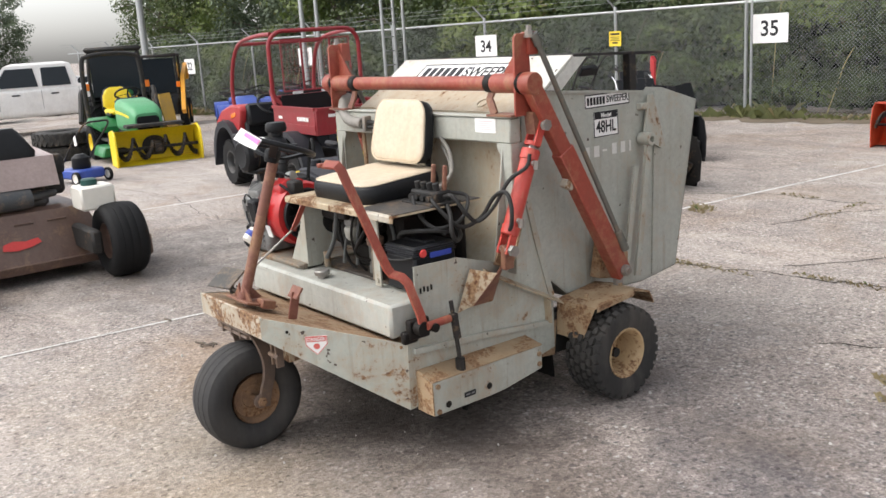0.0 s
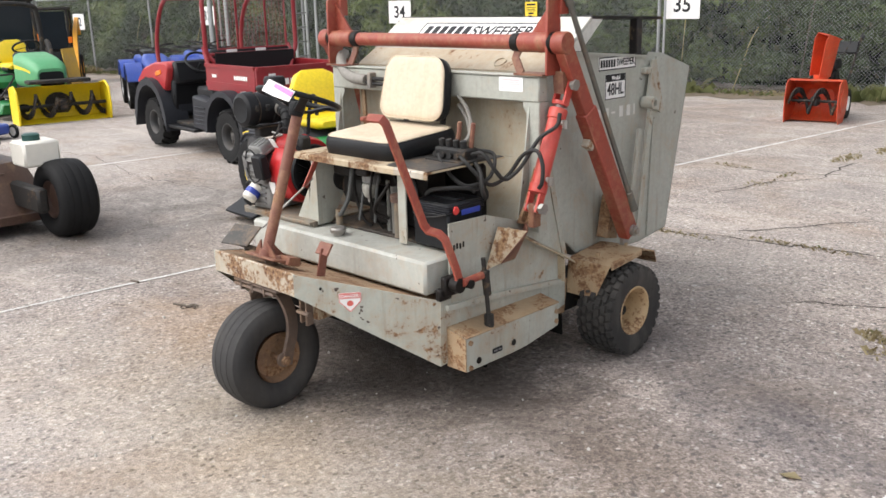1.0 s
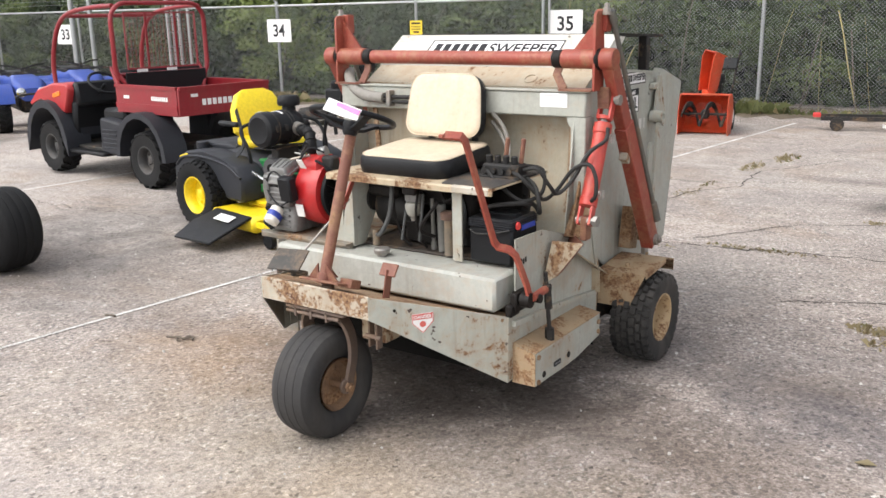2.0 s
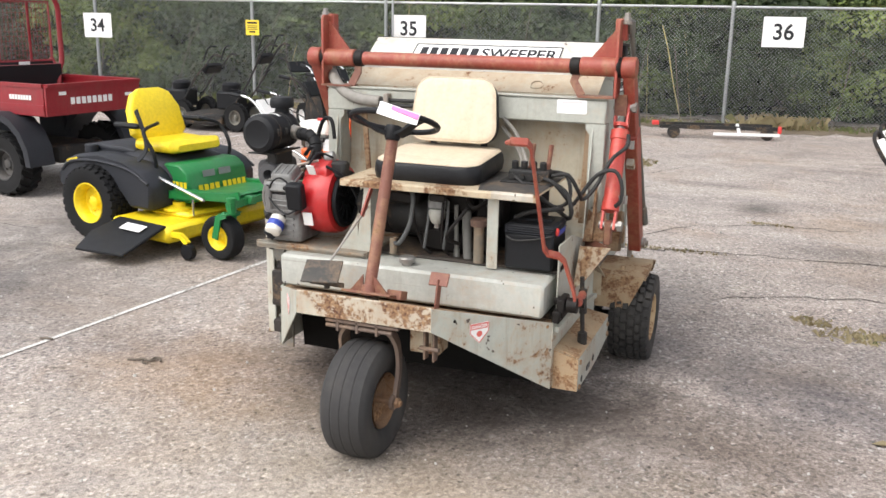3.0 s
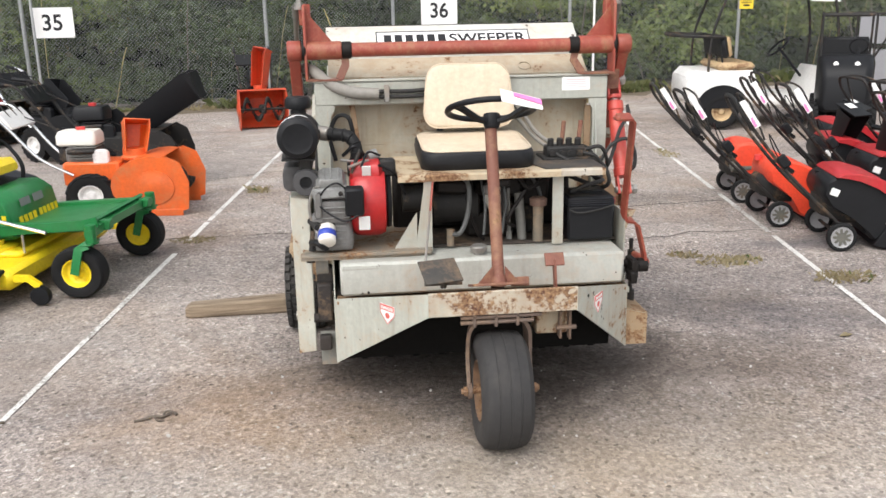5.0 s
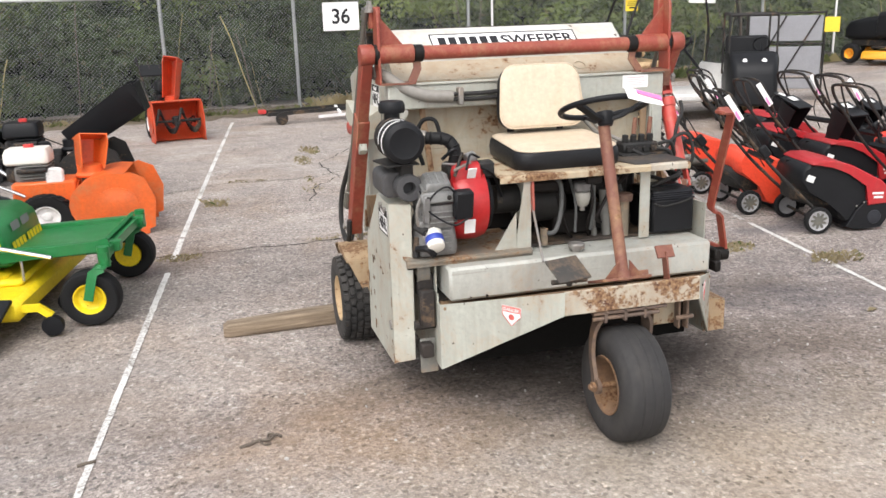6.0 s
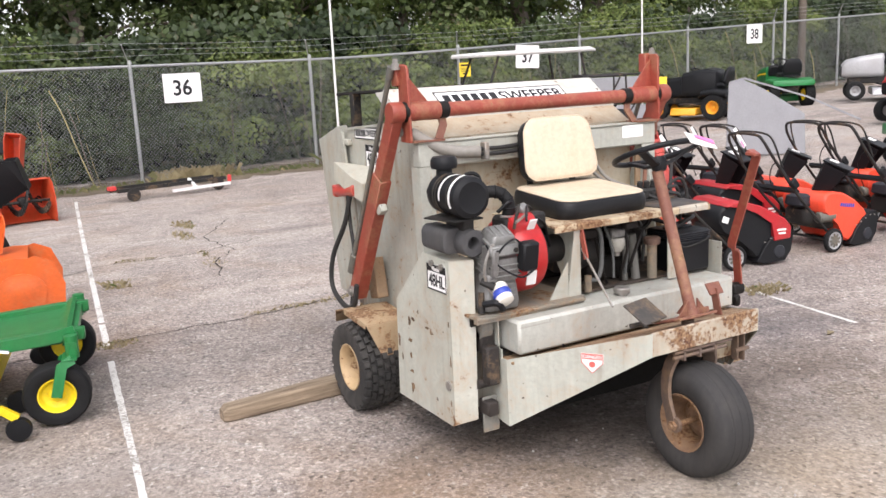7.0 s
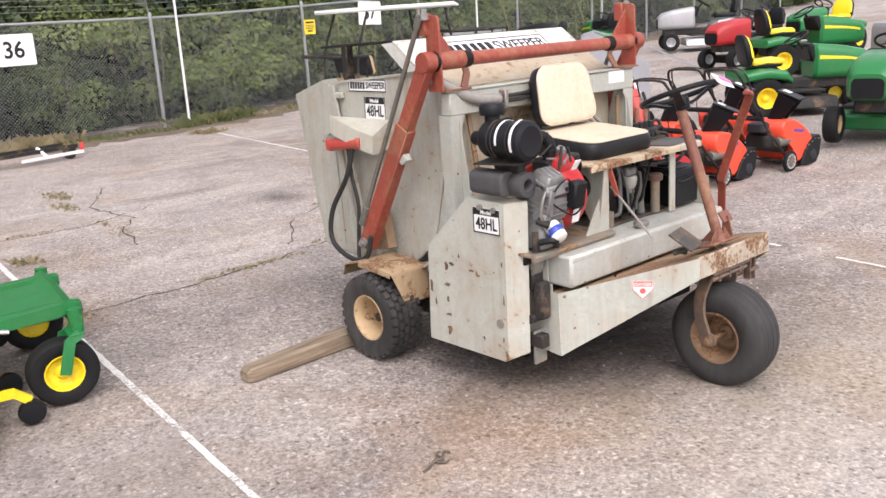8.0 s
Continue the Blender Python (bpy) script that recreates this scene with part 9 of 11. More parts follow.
def lawn_tractor(m_at, hood_mat, body_mat, seat_mat, rim_mat, label, stripe=None, covered=False, deck=None, bagger=None, name="lawn_tractor"):
    t = thing(name, label, "riding mower", m_at)
    for s in (-1, 1):
        add_wheel(t, (0, s * 0.40, 0.26), (0, 1, 0), 0.255, 0.21, 0.13, TYRE_BLACK, rim_mat, "turf", s, "rear_wheel", dish=0.1)
        add_wheel(t, (1.22, s * 0.36, 0.195), (0, 1, 0), 0.19, 0.15, 0.095, TYRE_BLACK, rim_mat, "rib", s, "front_wheel", dish=0.1, seg=28)
    k = body([(0.70, 0.42, 0.42, 0.08, 0.68), (0.74, 0.50, 0.46, 0.1, 0.68), (1.1, 0.48, 0.42, 0.1, 0.66), (1.38, 0.44, 0.36, 0.1, 0.63), (1.47, 0.34, 0.24, 0.08, 0.60)])
    hood = P(t, "hood", k, hood_mat)
    k = Mesh()
    k.prism(rrect(0.30, 0.20, 0.05, 4), "x", 1.45, 1.485)
    k.bm.transform(pose(0, 0, 0.58))
    part("grille", k, BLACK_PL, hood)
    if stripe:
        for s in (-1, 1):
            k = Mesh()
            k.plate([(0.76, s * 0.251, 0.76), (1.12, s * 0.241, 0.73), (1.36, s * 0.222, 0.69), (1.36, s * 0.222, 0.66), (1.12, s * 0.241, 0.695), (0.76, s * 0.251, 0.71)], 0.004)
            part("stripe", k, stripe, hood)
    k = body([(-0.30, 0.60, 0.06, 0.025, 0.50), (-0.26, 0.94, 0.12, 0.05, 0.53), (0.0, 1.0, 0.13, 0.05, 0.57), (0.26, 0.98, 0.12, 0.05, 0.54), (0.36, 0.80, 0.08, 0.03, 0.46)])
    P(t, "fender", k, body_mat, "moulded rear fender deck")
    k = Mesh()
    k.box((0.55, 0, 0.32), (0.5, 0.8, 0.04), 0.01)
    k.box((0.6, 0, 0.40), (1.5, 0.30, 0.14), 0.02)
    P(t, "chassis", k, BLACK_METAL)
    k = Mesh()
    k.prism([(-0.55, 0.1), (-0.5, 0.25), (0.5, 0.25), (0.55, 0.1)], "x", 0.35, 0.92, 0.02)
    P(t, "mower_deck", k, deck or body_mat)
    tractor_seat(t, 0.08, 0.70, seat_mat, 0.44, 0.34, 0.25, BLACK_PL if seat_mat is YELLOW else None)
    k = Mesh()
    k.torus((0.52, 0, 0.98), 0.17, 0.014, (-0.5, 0, 0.86), 28, 8)
    k.cyl((0.54, 0, 0.96), (0.70, 0, 0.75), 0.018, seg=10)
    for a in (0, 120, 240):
        k.bar([(0.53, 0, 0.97), (0.52 + 0.14 * math.cos(radians(a)) * 0.86, 0.16 * math.sin(radians(a)), 0.98 + 0.08 * math.cos(radians(a)))], 0.02, 0.008)
    P(t, "steering_wheel", k, BLACK_PL)
    k = Mesh()
    k.box((0.68, 0, 0.80), (0.10, 0.44, 0.24), 0.03, (0, -15, 0))
    P(t, "dash", k, BLACK_PL)
    if covered:
        k = Mesh()
        rnd = random.Random(5)
        rings = []
        for x, w, h, z in ((0.0, 0.3, 0.3, 0.8), (0.04, 0.52, 0.5, 0.76), (0.25, 0.6, 0.56, 0.76), (0.5, 0.6, 0.54, 0.74), (0.78, 0.54, 0.5, 0.72), (0.86, 0.3, 0.3, 0.7)):
            rings.append([V(x, a * rnd.uniform(0.95, 1.06), b * rnd.uniform(0.95, 1.06) + z) for a, b in rrect(w, h, 0.12, 5)])
        k.rings(rings)
        P(t, "black_cover", k, VINYL_BLACK, "creased black cover over the seat")
    if bagger:
        k = body([(-0.85, 0.80, 0.46, 0.08, 0.62), (-0.82, 0.90, 0.54, 0.1, 0.62), (-0.40, 0.90, 0.54, 0.1, 0.64), (-0.36, 0.8, 0.46, 0.08, 0.64)])
        P(t, "grass_bagger", k, bagger)
    return t


# the far rows to the east; each tractor turned as it stands
lawn_tractor(at(7.08, 1.66, 190), GREEN, GREEN, YELLOW, RIM_CREAM, "green lawn tractor with yellow stripe and pale rims", YELLOW)
lawn_tractor(at(7.55, 3.65, -42) @ Matrix.Scale(0.96, 4), GREEN, GREEN, YELLOW, YELLOW, "green lawn tractor with a black-backed yellow seat", YELLOW, deck=BLACK_METAL)
lawn_tractor(at(11.4, 5.5, -38) @ Matrix.Scale(1.06, 4), GREEN, GREEN, YELLOW, YELLOW, "large green lawn tractor with a black-backed yellow seat", YELLOW)
lawn_tractor(at(10.9, 2.6, -35), GREEN, GREEN, YELLOW, YELLOW, "green lawn tractor with a grey grass bagger", YELLOW, bagger=SILVER)
lawn_tractor(at(12.97, 6.37, 165) @ Matrix.Scale(1.0, 4), RED, BLACK_PL, BLACK_PL, SILVER, "red lawn tractor with a black seat")
lawn_tractor(at(16.4, 9.3, 130) @ Matrix.Scale(1.1, 4), SILVER, SILVER, BLACK_PL, SILVER, "grey garden tractor in the far row")
lawn_tractor(at(12.6, 3.6, -35), GREEN, GREEN, YELLOW, YELLOW, "green lawn tractor in the far row", YELLOW)
lawn_tractor(at(11.9, 10.75, 110), BLACK_PL, BLACK_PL, BLACK_PL, GOLD, "black mower with golden yellow deck and rims under a cover", None, True, GOLD)
lawn_tractor(at(14.3, 11.05, 62), GREEN, GREEN, BLACK_PL, YELLOW, "green lawn tractor standing before the fence", YELLOW)
lawn_tractor(at(15.2, 6.1, 172), GREEN, GREEN, YELLOW, YELLOW, "green lawn tractor at the back of the rows", YELLOW)


def golf_cart(m_at):
    t = thing("golf_cart", "white golf cart with a white roof and a black-backed tan seat", "golf cart", m_at)
    k = body([(-1.15, 0.9, 0.30, 0.1, 0.52), (-1.05, 1.14, 0.46, 0.12, 0.52), (-0.35, 1.16, 0.46, 0.1, 0.52), (-0.22, 1.16, 0.12, 0.05, 0.34), (0.42, 1.16, 0.12, 0.05, 0.34), (0.56, 1.14, 0.48, 0.1, 0.52), (0.95, 1.1, 0.40, 0.12, 0.50), (1.18, 0.86, 0.20, 0.09, 0.44)])
    P(t, "body_shell", k, WHITE_PAINT, "glossy white body shell")
    for x in (-0.72, 0.82):
        for s in (-1, 1):
            # black half-disc stands in for the shade of the open wheel well
            k = Mesh()
            k.prism([(x + 0.32 * math.cos(a * 0.2244), 0.27 + 0.3 * math.sin(a * 0.2244)) for a in range(15)], "y", s * 0.54, s * 0.584)
            P(t, "wheel_arch", k, BLACK_PL)
            add_wheel(t, (x, s * 0.50, 0.225), (0, 1, 0), 0.22, 0.18, 0.12, TYRE_BLACK, RIM_CREAM, "", s, dish=0.4)
    k = Mesh()
    k.box((-0.55, 0, 0.80), (0.46, 1.0, 0.10), 0.04)
    s = P(t, "seat", k, RIM_CREAM, "tan seat cushion")
    k = Mesh()
    k.box((-0.70, 0, 1.05), (0.09, 1.0, 0.30), 0.04, (0, -10, 0))
    part("seat_back", k, VINYL_BLACK, s, "black-backed tan backrest")
    k = Mesh()
    k.box((-0.65, 0, 1.05), (0.06, 0.97, 0.26), 0.025, (0, -10, 0))
    part("seat_pad", k, RIM_CREAM, s)
    for y in (-0.42, -0.14, 0.14, 0.42):
        k = Mesh()
        k.tube([(-0.72, y, 0.94), (-0.70, y, 0.70)], 0.014, 8)
        part("seat_strut", k, BLACK_METAL, s)
    for x, y in ((-0.9, -0.5), (-0.9, 0.5), (0.62, -0.5), (0.62, 0.5)):
        k = Mesh()
        k.tube([(x, y, 0.62), (x + 0.03, y, 1.2), (x + 0.22 if x < 0 else x - 0.06, y * 0.96, 1.78)], 0.017, 8)
        P(t, "roof_post", k, BLACK_METAL)
    k = body([(-0.98, 1.0, 0.03, 0.012, 1.80), (-0.94, 1.16, 0.06, 0.025, 1.81), (0.66, 1.16, 0.06, 0.025, 1.83), (0.78, 1.0, 0.03, 0.012, 1.81)])
    P(t, "roof", k, WHITE_PAINT)
    k = Mesh()
    k.torus((0.18, 0.28, 1.0), 0.16, 0.014, (-0.7, 0, 0.7), 24, 8)
    k.cyl((0.18, 0.28, 1.0), (0.5, 0.28, 0.6), 0.018, seg=8)
    P(t, "steering_wheel", k, BLACK_PL)
    k = Mesh()
    k.tube([(-0.72, -0.5, 1.18), (-1.25, -0.42, 1.2), (-1.25, 0.42, 1.2), (-0.72, 0.5, 1.18)], 0.022, 8)
    P(t, "rear_rail", k, BLACK_METAL)
    return t


golf_cart(at(4.95, 7.75, -9) @ Matrix.Diagonal((1, 1, 0.95, 1)))


def black_cart(m_at):
    """A small black work cart: boxy nose with two round lamps, cage of tubes, seat, four wheels."""
    t = thing("utility_cart", "black utility cart with round lamps and a tube cage", "utility cart", m_at)
    k = body([(-0.75, 0.86, 0.36, 0.08, 0.46), (-0.2, 0.92, 0.36, 0.08, 0.46), (-0.15, 0.94, 0.62, 0.08, 0.60), (0.25, 0.92, 0.64, 0.1, 0.60), (0.5, 0.8, 0.5, 0.1, 0.54), (0.56, 0.66, 0.36, 0.08, 0.5)])
    P(t, "body_shell", k, BLACK_PL)
    for x in (-0.5, 0.34):
        for s in (-1, 1):
            add_wheel(t, (x, s * 0.46, 0.21), (0, 1, 0), 0.205, 0.16, 0.1, TYRE_BLACK, ROD_GREY, "lug", s, dish=0.3, seg=20)
    for s in (-1, 1):
        k = Mesh()
        k.lathe([(0.05, 0.0), (0.052, 0.02), (0.035, 0.032), (0.001, 0.036)], (0.42, s * 0.17, 0.80), (0.9, 0, 0.45), 16)
        P(t, "headlamp", k, WHITE_PAINT, "round pale lamp")
        k = Mesh()
        k.tube([(0.2, s * 0.42, 0.86), (0.12, s * 0.43, 1.3), (0.04, s * 0.42, 1.36), (-0.62, s * 0.42, 1.36), (-0.7, s * 0.43, 1.3), (-0.72, s * 0.43, 0.6)], 0.02, 8)
        P(t, "cage_side", k, BLACK_METAL)
    for x in (0.06, -0.64):
        k = Mesh()
        k.tube([(x, -0.42, 1.36), (x, 0.42, 1.36)], 0.018, 8)
        P(t, "cage_bar", k, BLACK_METAL)
    k = Mesh()
    k.box((-0.45, 0, 0.70), (0.34, 0.8, 0.1), 0.03)
    k.box((-0.63, 0, 0.92), (0.08, 0.8, 0.34), 0.03)
    P(t, "seat", k, VINYL_BLACK)
    k = Mesh()
    k.torus((-0.16, 0.2, 1.0), 0.15, 0.012, (-0.6, 0, 0.8), 20, 6)
    k.cyl((-0.16, 0.2, 1.0), (0.05, 0.2, 0.84), 0.015, seg=8)
    P(t, "steering_wheel", k, BLACK_PL)
    return t


black_cart(at(5.32, 6.6, -118) @ Matrix.Diagonal((0.9, 0.66, 1, 1)))


def bag_frame(m_at):
    """A grass catcher on its black tube frame, with grey cloth panels."""
    t = thing("grass_catcher", "large grey cloth grass catcher on a black tube frame", "grass catcher", m_at)
    for z, h in ((0.62, 0.44), (1.11, 0.38), (0.28, 0.16)):
        k = Mesh()
        k.box((0, 0, z), (0.03, 1.0, h), 0.008)
        P(t, "cloth_panel", k, CLOTH_GREY)
    k = Mesh()
    for y in (-0.53, 0.53):
        k.tube([(0, y, 0.02), (0, y, 1.36)], 0.014, 8)
        k.tube([(0.02, y, 0.02), (0.5, y, 0.02)], 0.014, 8)
        k.tube([(0.02, y, 1.1), (0.5, y, 0.02)], 0.012, 8)
    for z in (0.36, 0.88, 1.34):
        k.tube([(0, -0.53, z), (0, 0.53, z)], 0.014, 8)
    k.tube([(-0.03, -0.45, 1.30), (-0.03, 0.2, 0.05)], 0.012, 8)
    k.tube([(-0.03, 0.0, 1.30), (-0.03, 0.5, 0.3)], 0.012, 8)
    P(t, "tube_frame", k, BLACK_METAL)
    k = Mesh()
    k.box((-0.02, -0.62, 1.16), (0.02, 0.20, 0.22), 0.004)
    P(t, "yellow_card", k, SIGN_YELLOW)
    return t


bag_frame(at(6.98, 8.2, 57) @ Matrix.Diagonal((1, 1, 0.95, 1)))
k = Mesh()
k.plate([(7.5, 6.5, ground_z(8) + 0.02), (8.4, 5.85, ground_z(8) + 0.02), (8.42, 5.9, 0.72), (7.98, 6.24, 1.08), (7.72, 6.42, 1.24), (7.56, 6.52, 1.2)], 0.03, 0.004)
k.bar([(7.56, 6.5, 1.2), (7.74, 6.4, 1.25), (8.45, 5.87, 0.95), (9.05, 5.45, 0.6)], 0.025, 0.025)
tagged(part("folding_screen", k, CLOTH_GREY), "grey sheet propped between the parked mowers", "grey sheet")


# ---- to the west: utility vehicle, mower, quad bikes, loader and cars ----
def utility_vehicle(m_at):
    t = thing("utility_vehicle", "dark red utility vehicle with a roll cage and open cargo bed", "utility vehicle", m_at)
    for x, s in ((0, 1), (0, -1), (1.85, 1), (1.85, -1)):
        add_wheel(t, (x, s * 0.53, 0.285), (0, 1, 0), 0.278, 0.22, 0.135, TYRE_BLACK, paint("dark_steel_rim", (0.05, 0.05, 0.05), 0.5, dirt=0.3), "lug", s, dish=0.1)
    # cargo bed: floor, boards, tailgate
    bed = Mesh()
    bed.box((0.03, 0, 0.74), (1.04, 1.22, 0.03), 0.006)
    bed = P(t, "cargo_bed", bed, WINE, "dark red steel cargo bed")
    for s in (-1, 1):
        k = Mesh()
        k.prism([(-0.50, 0.73), (-0.50, 0.99), (0.55, 0.99), (0.55, 0.73)], "y", s * 0.60, s * 0.625, 0.004)
        k.bar([(-0.50, s * 0.615, 0.99), (0.55, s * 0.615, 0.99)], 0.05, 0.03)
        k.bar([(-0.50, s * 0.628, 0.80), (0.55, s * 0.628, 0.80)], 0.012, 0.05)
        sd = part("bed_side", k, WINE, bed)
        f = face((0.1, s * 0.633, 0.885), (-s, 0, 0), (0, 0, 1))
        bars(t, f, [(0.2 + i * 0.035, 0, 0.026, 0.04) for i in range(8)] + [(-0.25, 0, 0.1, 0.03)], PAPER, "maker_mark")
    k = Mesh()
    k.box((-0.515, 0, 0.86), (0.025, 1.24, 0.26), 0.005)
    k.bar([(-0.52, -0.61, 0.99), (-0.52, 0.61, 0.99)], 0.05, 0.03)
    gate = part("tailgate", k, WINE, bed)
    f = face((-0.53, 0, 0.87), (0, -1, 0), (0, 0, 1))
    bars(t, f, [(-0.3 + i * 0.07, -0.02, 0.05, 0.06) for i in range(8)] + [(0.45, 0, 0.1, 0.03), (-0.42, 0.05, 0.09, 0.03)], PAPER, "maker_mark")
    k = Mesh()
    k.box((0.55, 0, 0.86), (0.025, 1.22, 0.28), 0.005)
    part("headboard", k, WINE, bed)
    # body: fenders, floor, seat base, hood
    for s in (-1, 1):
        k = Mesh()
        arch = [(0.37 * math.cos(radians(a)), 0.30 + 0.40 * math.sin(radians(a))) for a in range(0, 181, 20)]
        k.prism(arch + [(0.43 * math.cos(radians(a)), 0.30 + 0.46 * math.sin(radians(a))) for a in range(180, -1, -20)], "y", s * 0.42, s * 0.68)
        P(t, "rear_fender", k, DARK_PL)
        k = Mesh()
        arch = [(1.85 + 0.37 * math.cos(radians(a)), 0.30 + 0.42 * math.sin(radians(a))) for a in range(10, 171, 20)]
        k.prism(arch + [(1.85 + 0.45 * math.cos(radians(a)), 0.30 + 0.50 * math.sin(radians(a))) for a in range(190, -11, -20)], "y", s * 0.40, s * 0.68)
        P(t, "front_fender", k, DARK_PL)
        k = Mesh()
        k.prism([(0.42, 0.28), (0.42, 0.62), (0.80, 0.66), (0.82, 0.30)], "y", s * 0.45, s * 0.62, 0.02)
        sp = P(t, "side_panel", k, DARK_PL)
        for i in range(5):
            k = Mesh()
            k.box((0.62, s * 0.625, 0.36 + i * 0.045), (0.26, 0.012, 0.018), 0.004)
            part("louvre", k, DARK_PL, sp)
        k = Mesh()
        k.box((1.1, s * 0.55, 0.28), (0.75, 0.22, 0.04), 0.012)
        P(t, "footwell_step", k, BLACK_PL)
        k = Mesh()
        k.prism([(1.44, 0.98), (1.40, 0.92), (1.52, 0.66), (1.62, 0.68), (1.80, 0.80), (2.05, 0.82), (2.28, 0.70), (2.30, 0.76), (2.1, 0.90), (1.75, 0.98)], "y", s * 0.36, s * 0.60, 0.02)
        fr = P(t, "front_wing", k, WINE_BRIGHT, "glossy red front wing")
        k = Mesh()
        k.box((1.66, s * 0.603, 0.86), (0.16, 0.012, 0.05), 0.004, (0, 12, 0))
        part("indicator_decal", k, AMBER, fr)
    k = body([(1.42, 1.0, 0.40, 0.06, 0.62), (1.55, 1.0, 0.46, 0.08, 0.66), (1.80, 0.86, 0.44, 0.1, 0.66), (2.2, 0.72, 0.34, 0.1, 0.58), (2.36, 0.5, 0.22, 0.08, 0.52)])
    P(t, "hood", k, DARK_PL)
    k = Mesh()
    k.box((1.42, 0, 0.86), (0.16, 1.06, 0.26), 0.03, (0, 15, 0))
    k.box((1.46, 0, 0.58), (0.10, 1.1, 0.44), 0.03, (0, -8, 0))
    P(t, "dash", k, BLACK_PL)
    k = Mesh()
    k.box((1.05, 0, 0.30), (0.9, 1.1, 0.06), 0.01)
    k.box((0.9, 0, 0.35), (2.4, 0.5, 0.16), 0.02)
    P(t, "chassis", k, BLACK_METAL)
    k = Mesh()
    k.box((0.74, 0, 0.68), (0.42, 1.12, 0.12), 0.03)
    k.box((0.58, 0, 0.98), (0.08, 1.12, 0.34), 0.03, (0, -8, 0))
    P(t, "bench_seat", k, VINYL_BLACK)
    k = Mesh()
    k.torus((1.20, 0.28, 0.98), 0.17, 0.014, (-0.6, 0, 0.8), 28, 8)
    k.cyl((1.2, 0.28, 0.97), (1.45, 0.28, 0.78), 0.016, seg=8)
    P(t, "steering_wheel", k, BLACK_PL)
    # roll cage
    for s in (-1, 1):
        k = Mesh()
        k.tube([(1.72, s * 0.62, 0.72), (1.76, s * 0.62, 1.20), (1.62, s * 0.61, 1.62), (1.38, s * 0.60, 1.82), (0.9, s * 0.59, 1.89), (0.52, s * 0.58, 1.90)], 0.027, 10)
        k.tube([(0.50, s * 0.60, 0.99), (0.62, s * 0.60, 1.20), (0.55, s * 0.60, 1.02)], 0.02, 8)
        P(t, "cage_rail", k, WINE)
    k = Mesh()
    hoop = [(0.50, y, z + 1.47) for y, z in rrect(1.26, 0.92, 0.2, 5)]
    k.tube([V(*q) for q in hoop], 0.027, 10, closed=True)
    k.tube([(0.50, -0.60, 1.12), (0.50, 0.60, 1.12)], 0.02, 8)
    for s in (-1, 1):
        k.tube([(0.50, s * 0.60, 1.12), (0.40, s * 0.45, 0.86)], 0.024, 8)
    P(t, "rear_hoop", k, WINE)
    k = Mesh()
    k.tube([(1.42, -0.60, 1.80), (1.42, 0.60, 1.80)], 0.024, 8)
    P(t, "cage_crossbar", k, WINE)
    k = Mesh()
    k.box((0.44, 0, 1.0), (0.012, 1.1, 0.22), 0.003)
    P(t, "black_panel", k, BLACK_PL)
    k = Mesh()
    k.tube([(0.48, -0.48, 1.18), (0.48, 0.48, 1.18), (0.48, 0.48, 1.82), (0.48, -0.48, 1.82), (0.48, -0.48, 1.18)], 0.012, 6, smooth=False)
    sc = P(t, "rear_screen", k, WINE)
    for y in (-0.2, 0.2):
        k = Mesh()
        k.bar([(0.48, y, 1.18), (0.48, y, 1.82)], 0.025, 0.012, (1, 0, 0))
        part("screen_bar", k, WINE, sc)
    k = Mesh()
    for i in range(19):
        y = -0.46 + i * 0.0511
        k.bar([(0.481, y, 1.18), (0.481, y, 1.82)], 0.003, 0.0025, (1, 0, 0))
    for i in range(13):
        k.bar([(0.483, -0.48, 1.19 + i * 0.051), (0.483, 0.48, 1.19 + i * 0.051)], 0.0025, 0.003, (0, 0, 1))
    ob = part("screen_wire", k, WINE, sc, smooth=0)
    ob["kind"] = "stuff"
    for y in (-0.1, 0.3):
        k = Mesh()
        k.box((0.475, y, 1.125), (0.01, 0.14, 0.03), 0.002)
        P(t, "white_label", k, PAPER)
    # the bed and cage are narrower than the wheels stand
    for piece in t.children:
        kind = piece.name.split(".")[0]
        if kind in ("cargo_bed", "maker_mark", "cage_rail", "rear_hoop", "cage_crossbar", "rear_screen", "black_panel", "bench_seat", "white_label"):
            piece.scale.y = 0.87
        if kind in ("cage_rail", "rear_hoop", "cage_crossbar", "rear_screen"):
            piece.scale.z = 0.86
            piece.location.z = 0.13
    return t


utility_vehicle(at(-5.02, 3.28, 174.7))


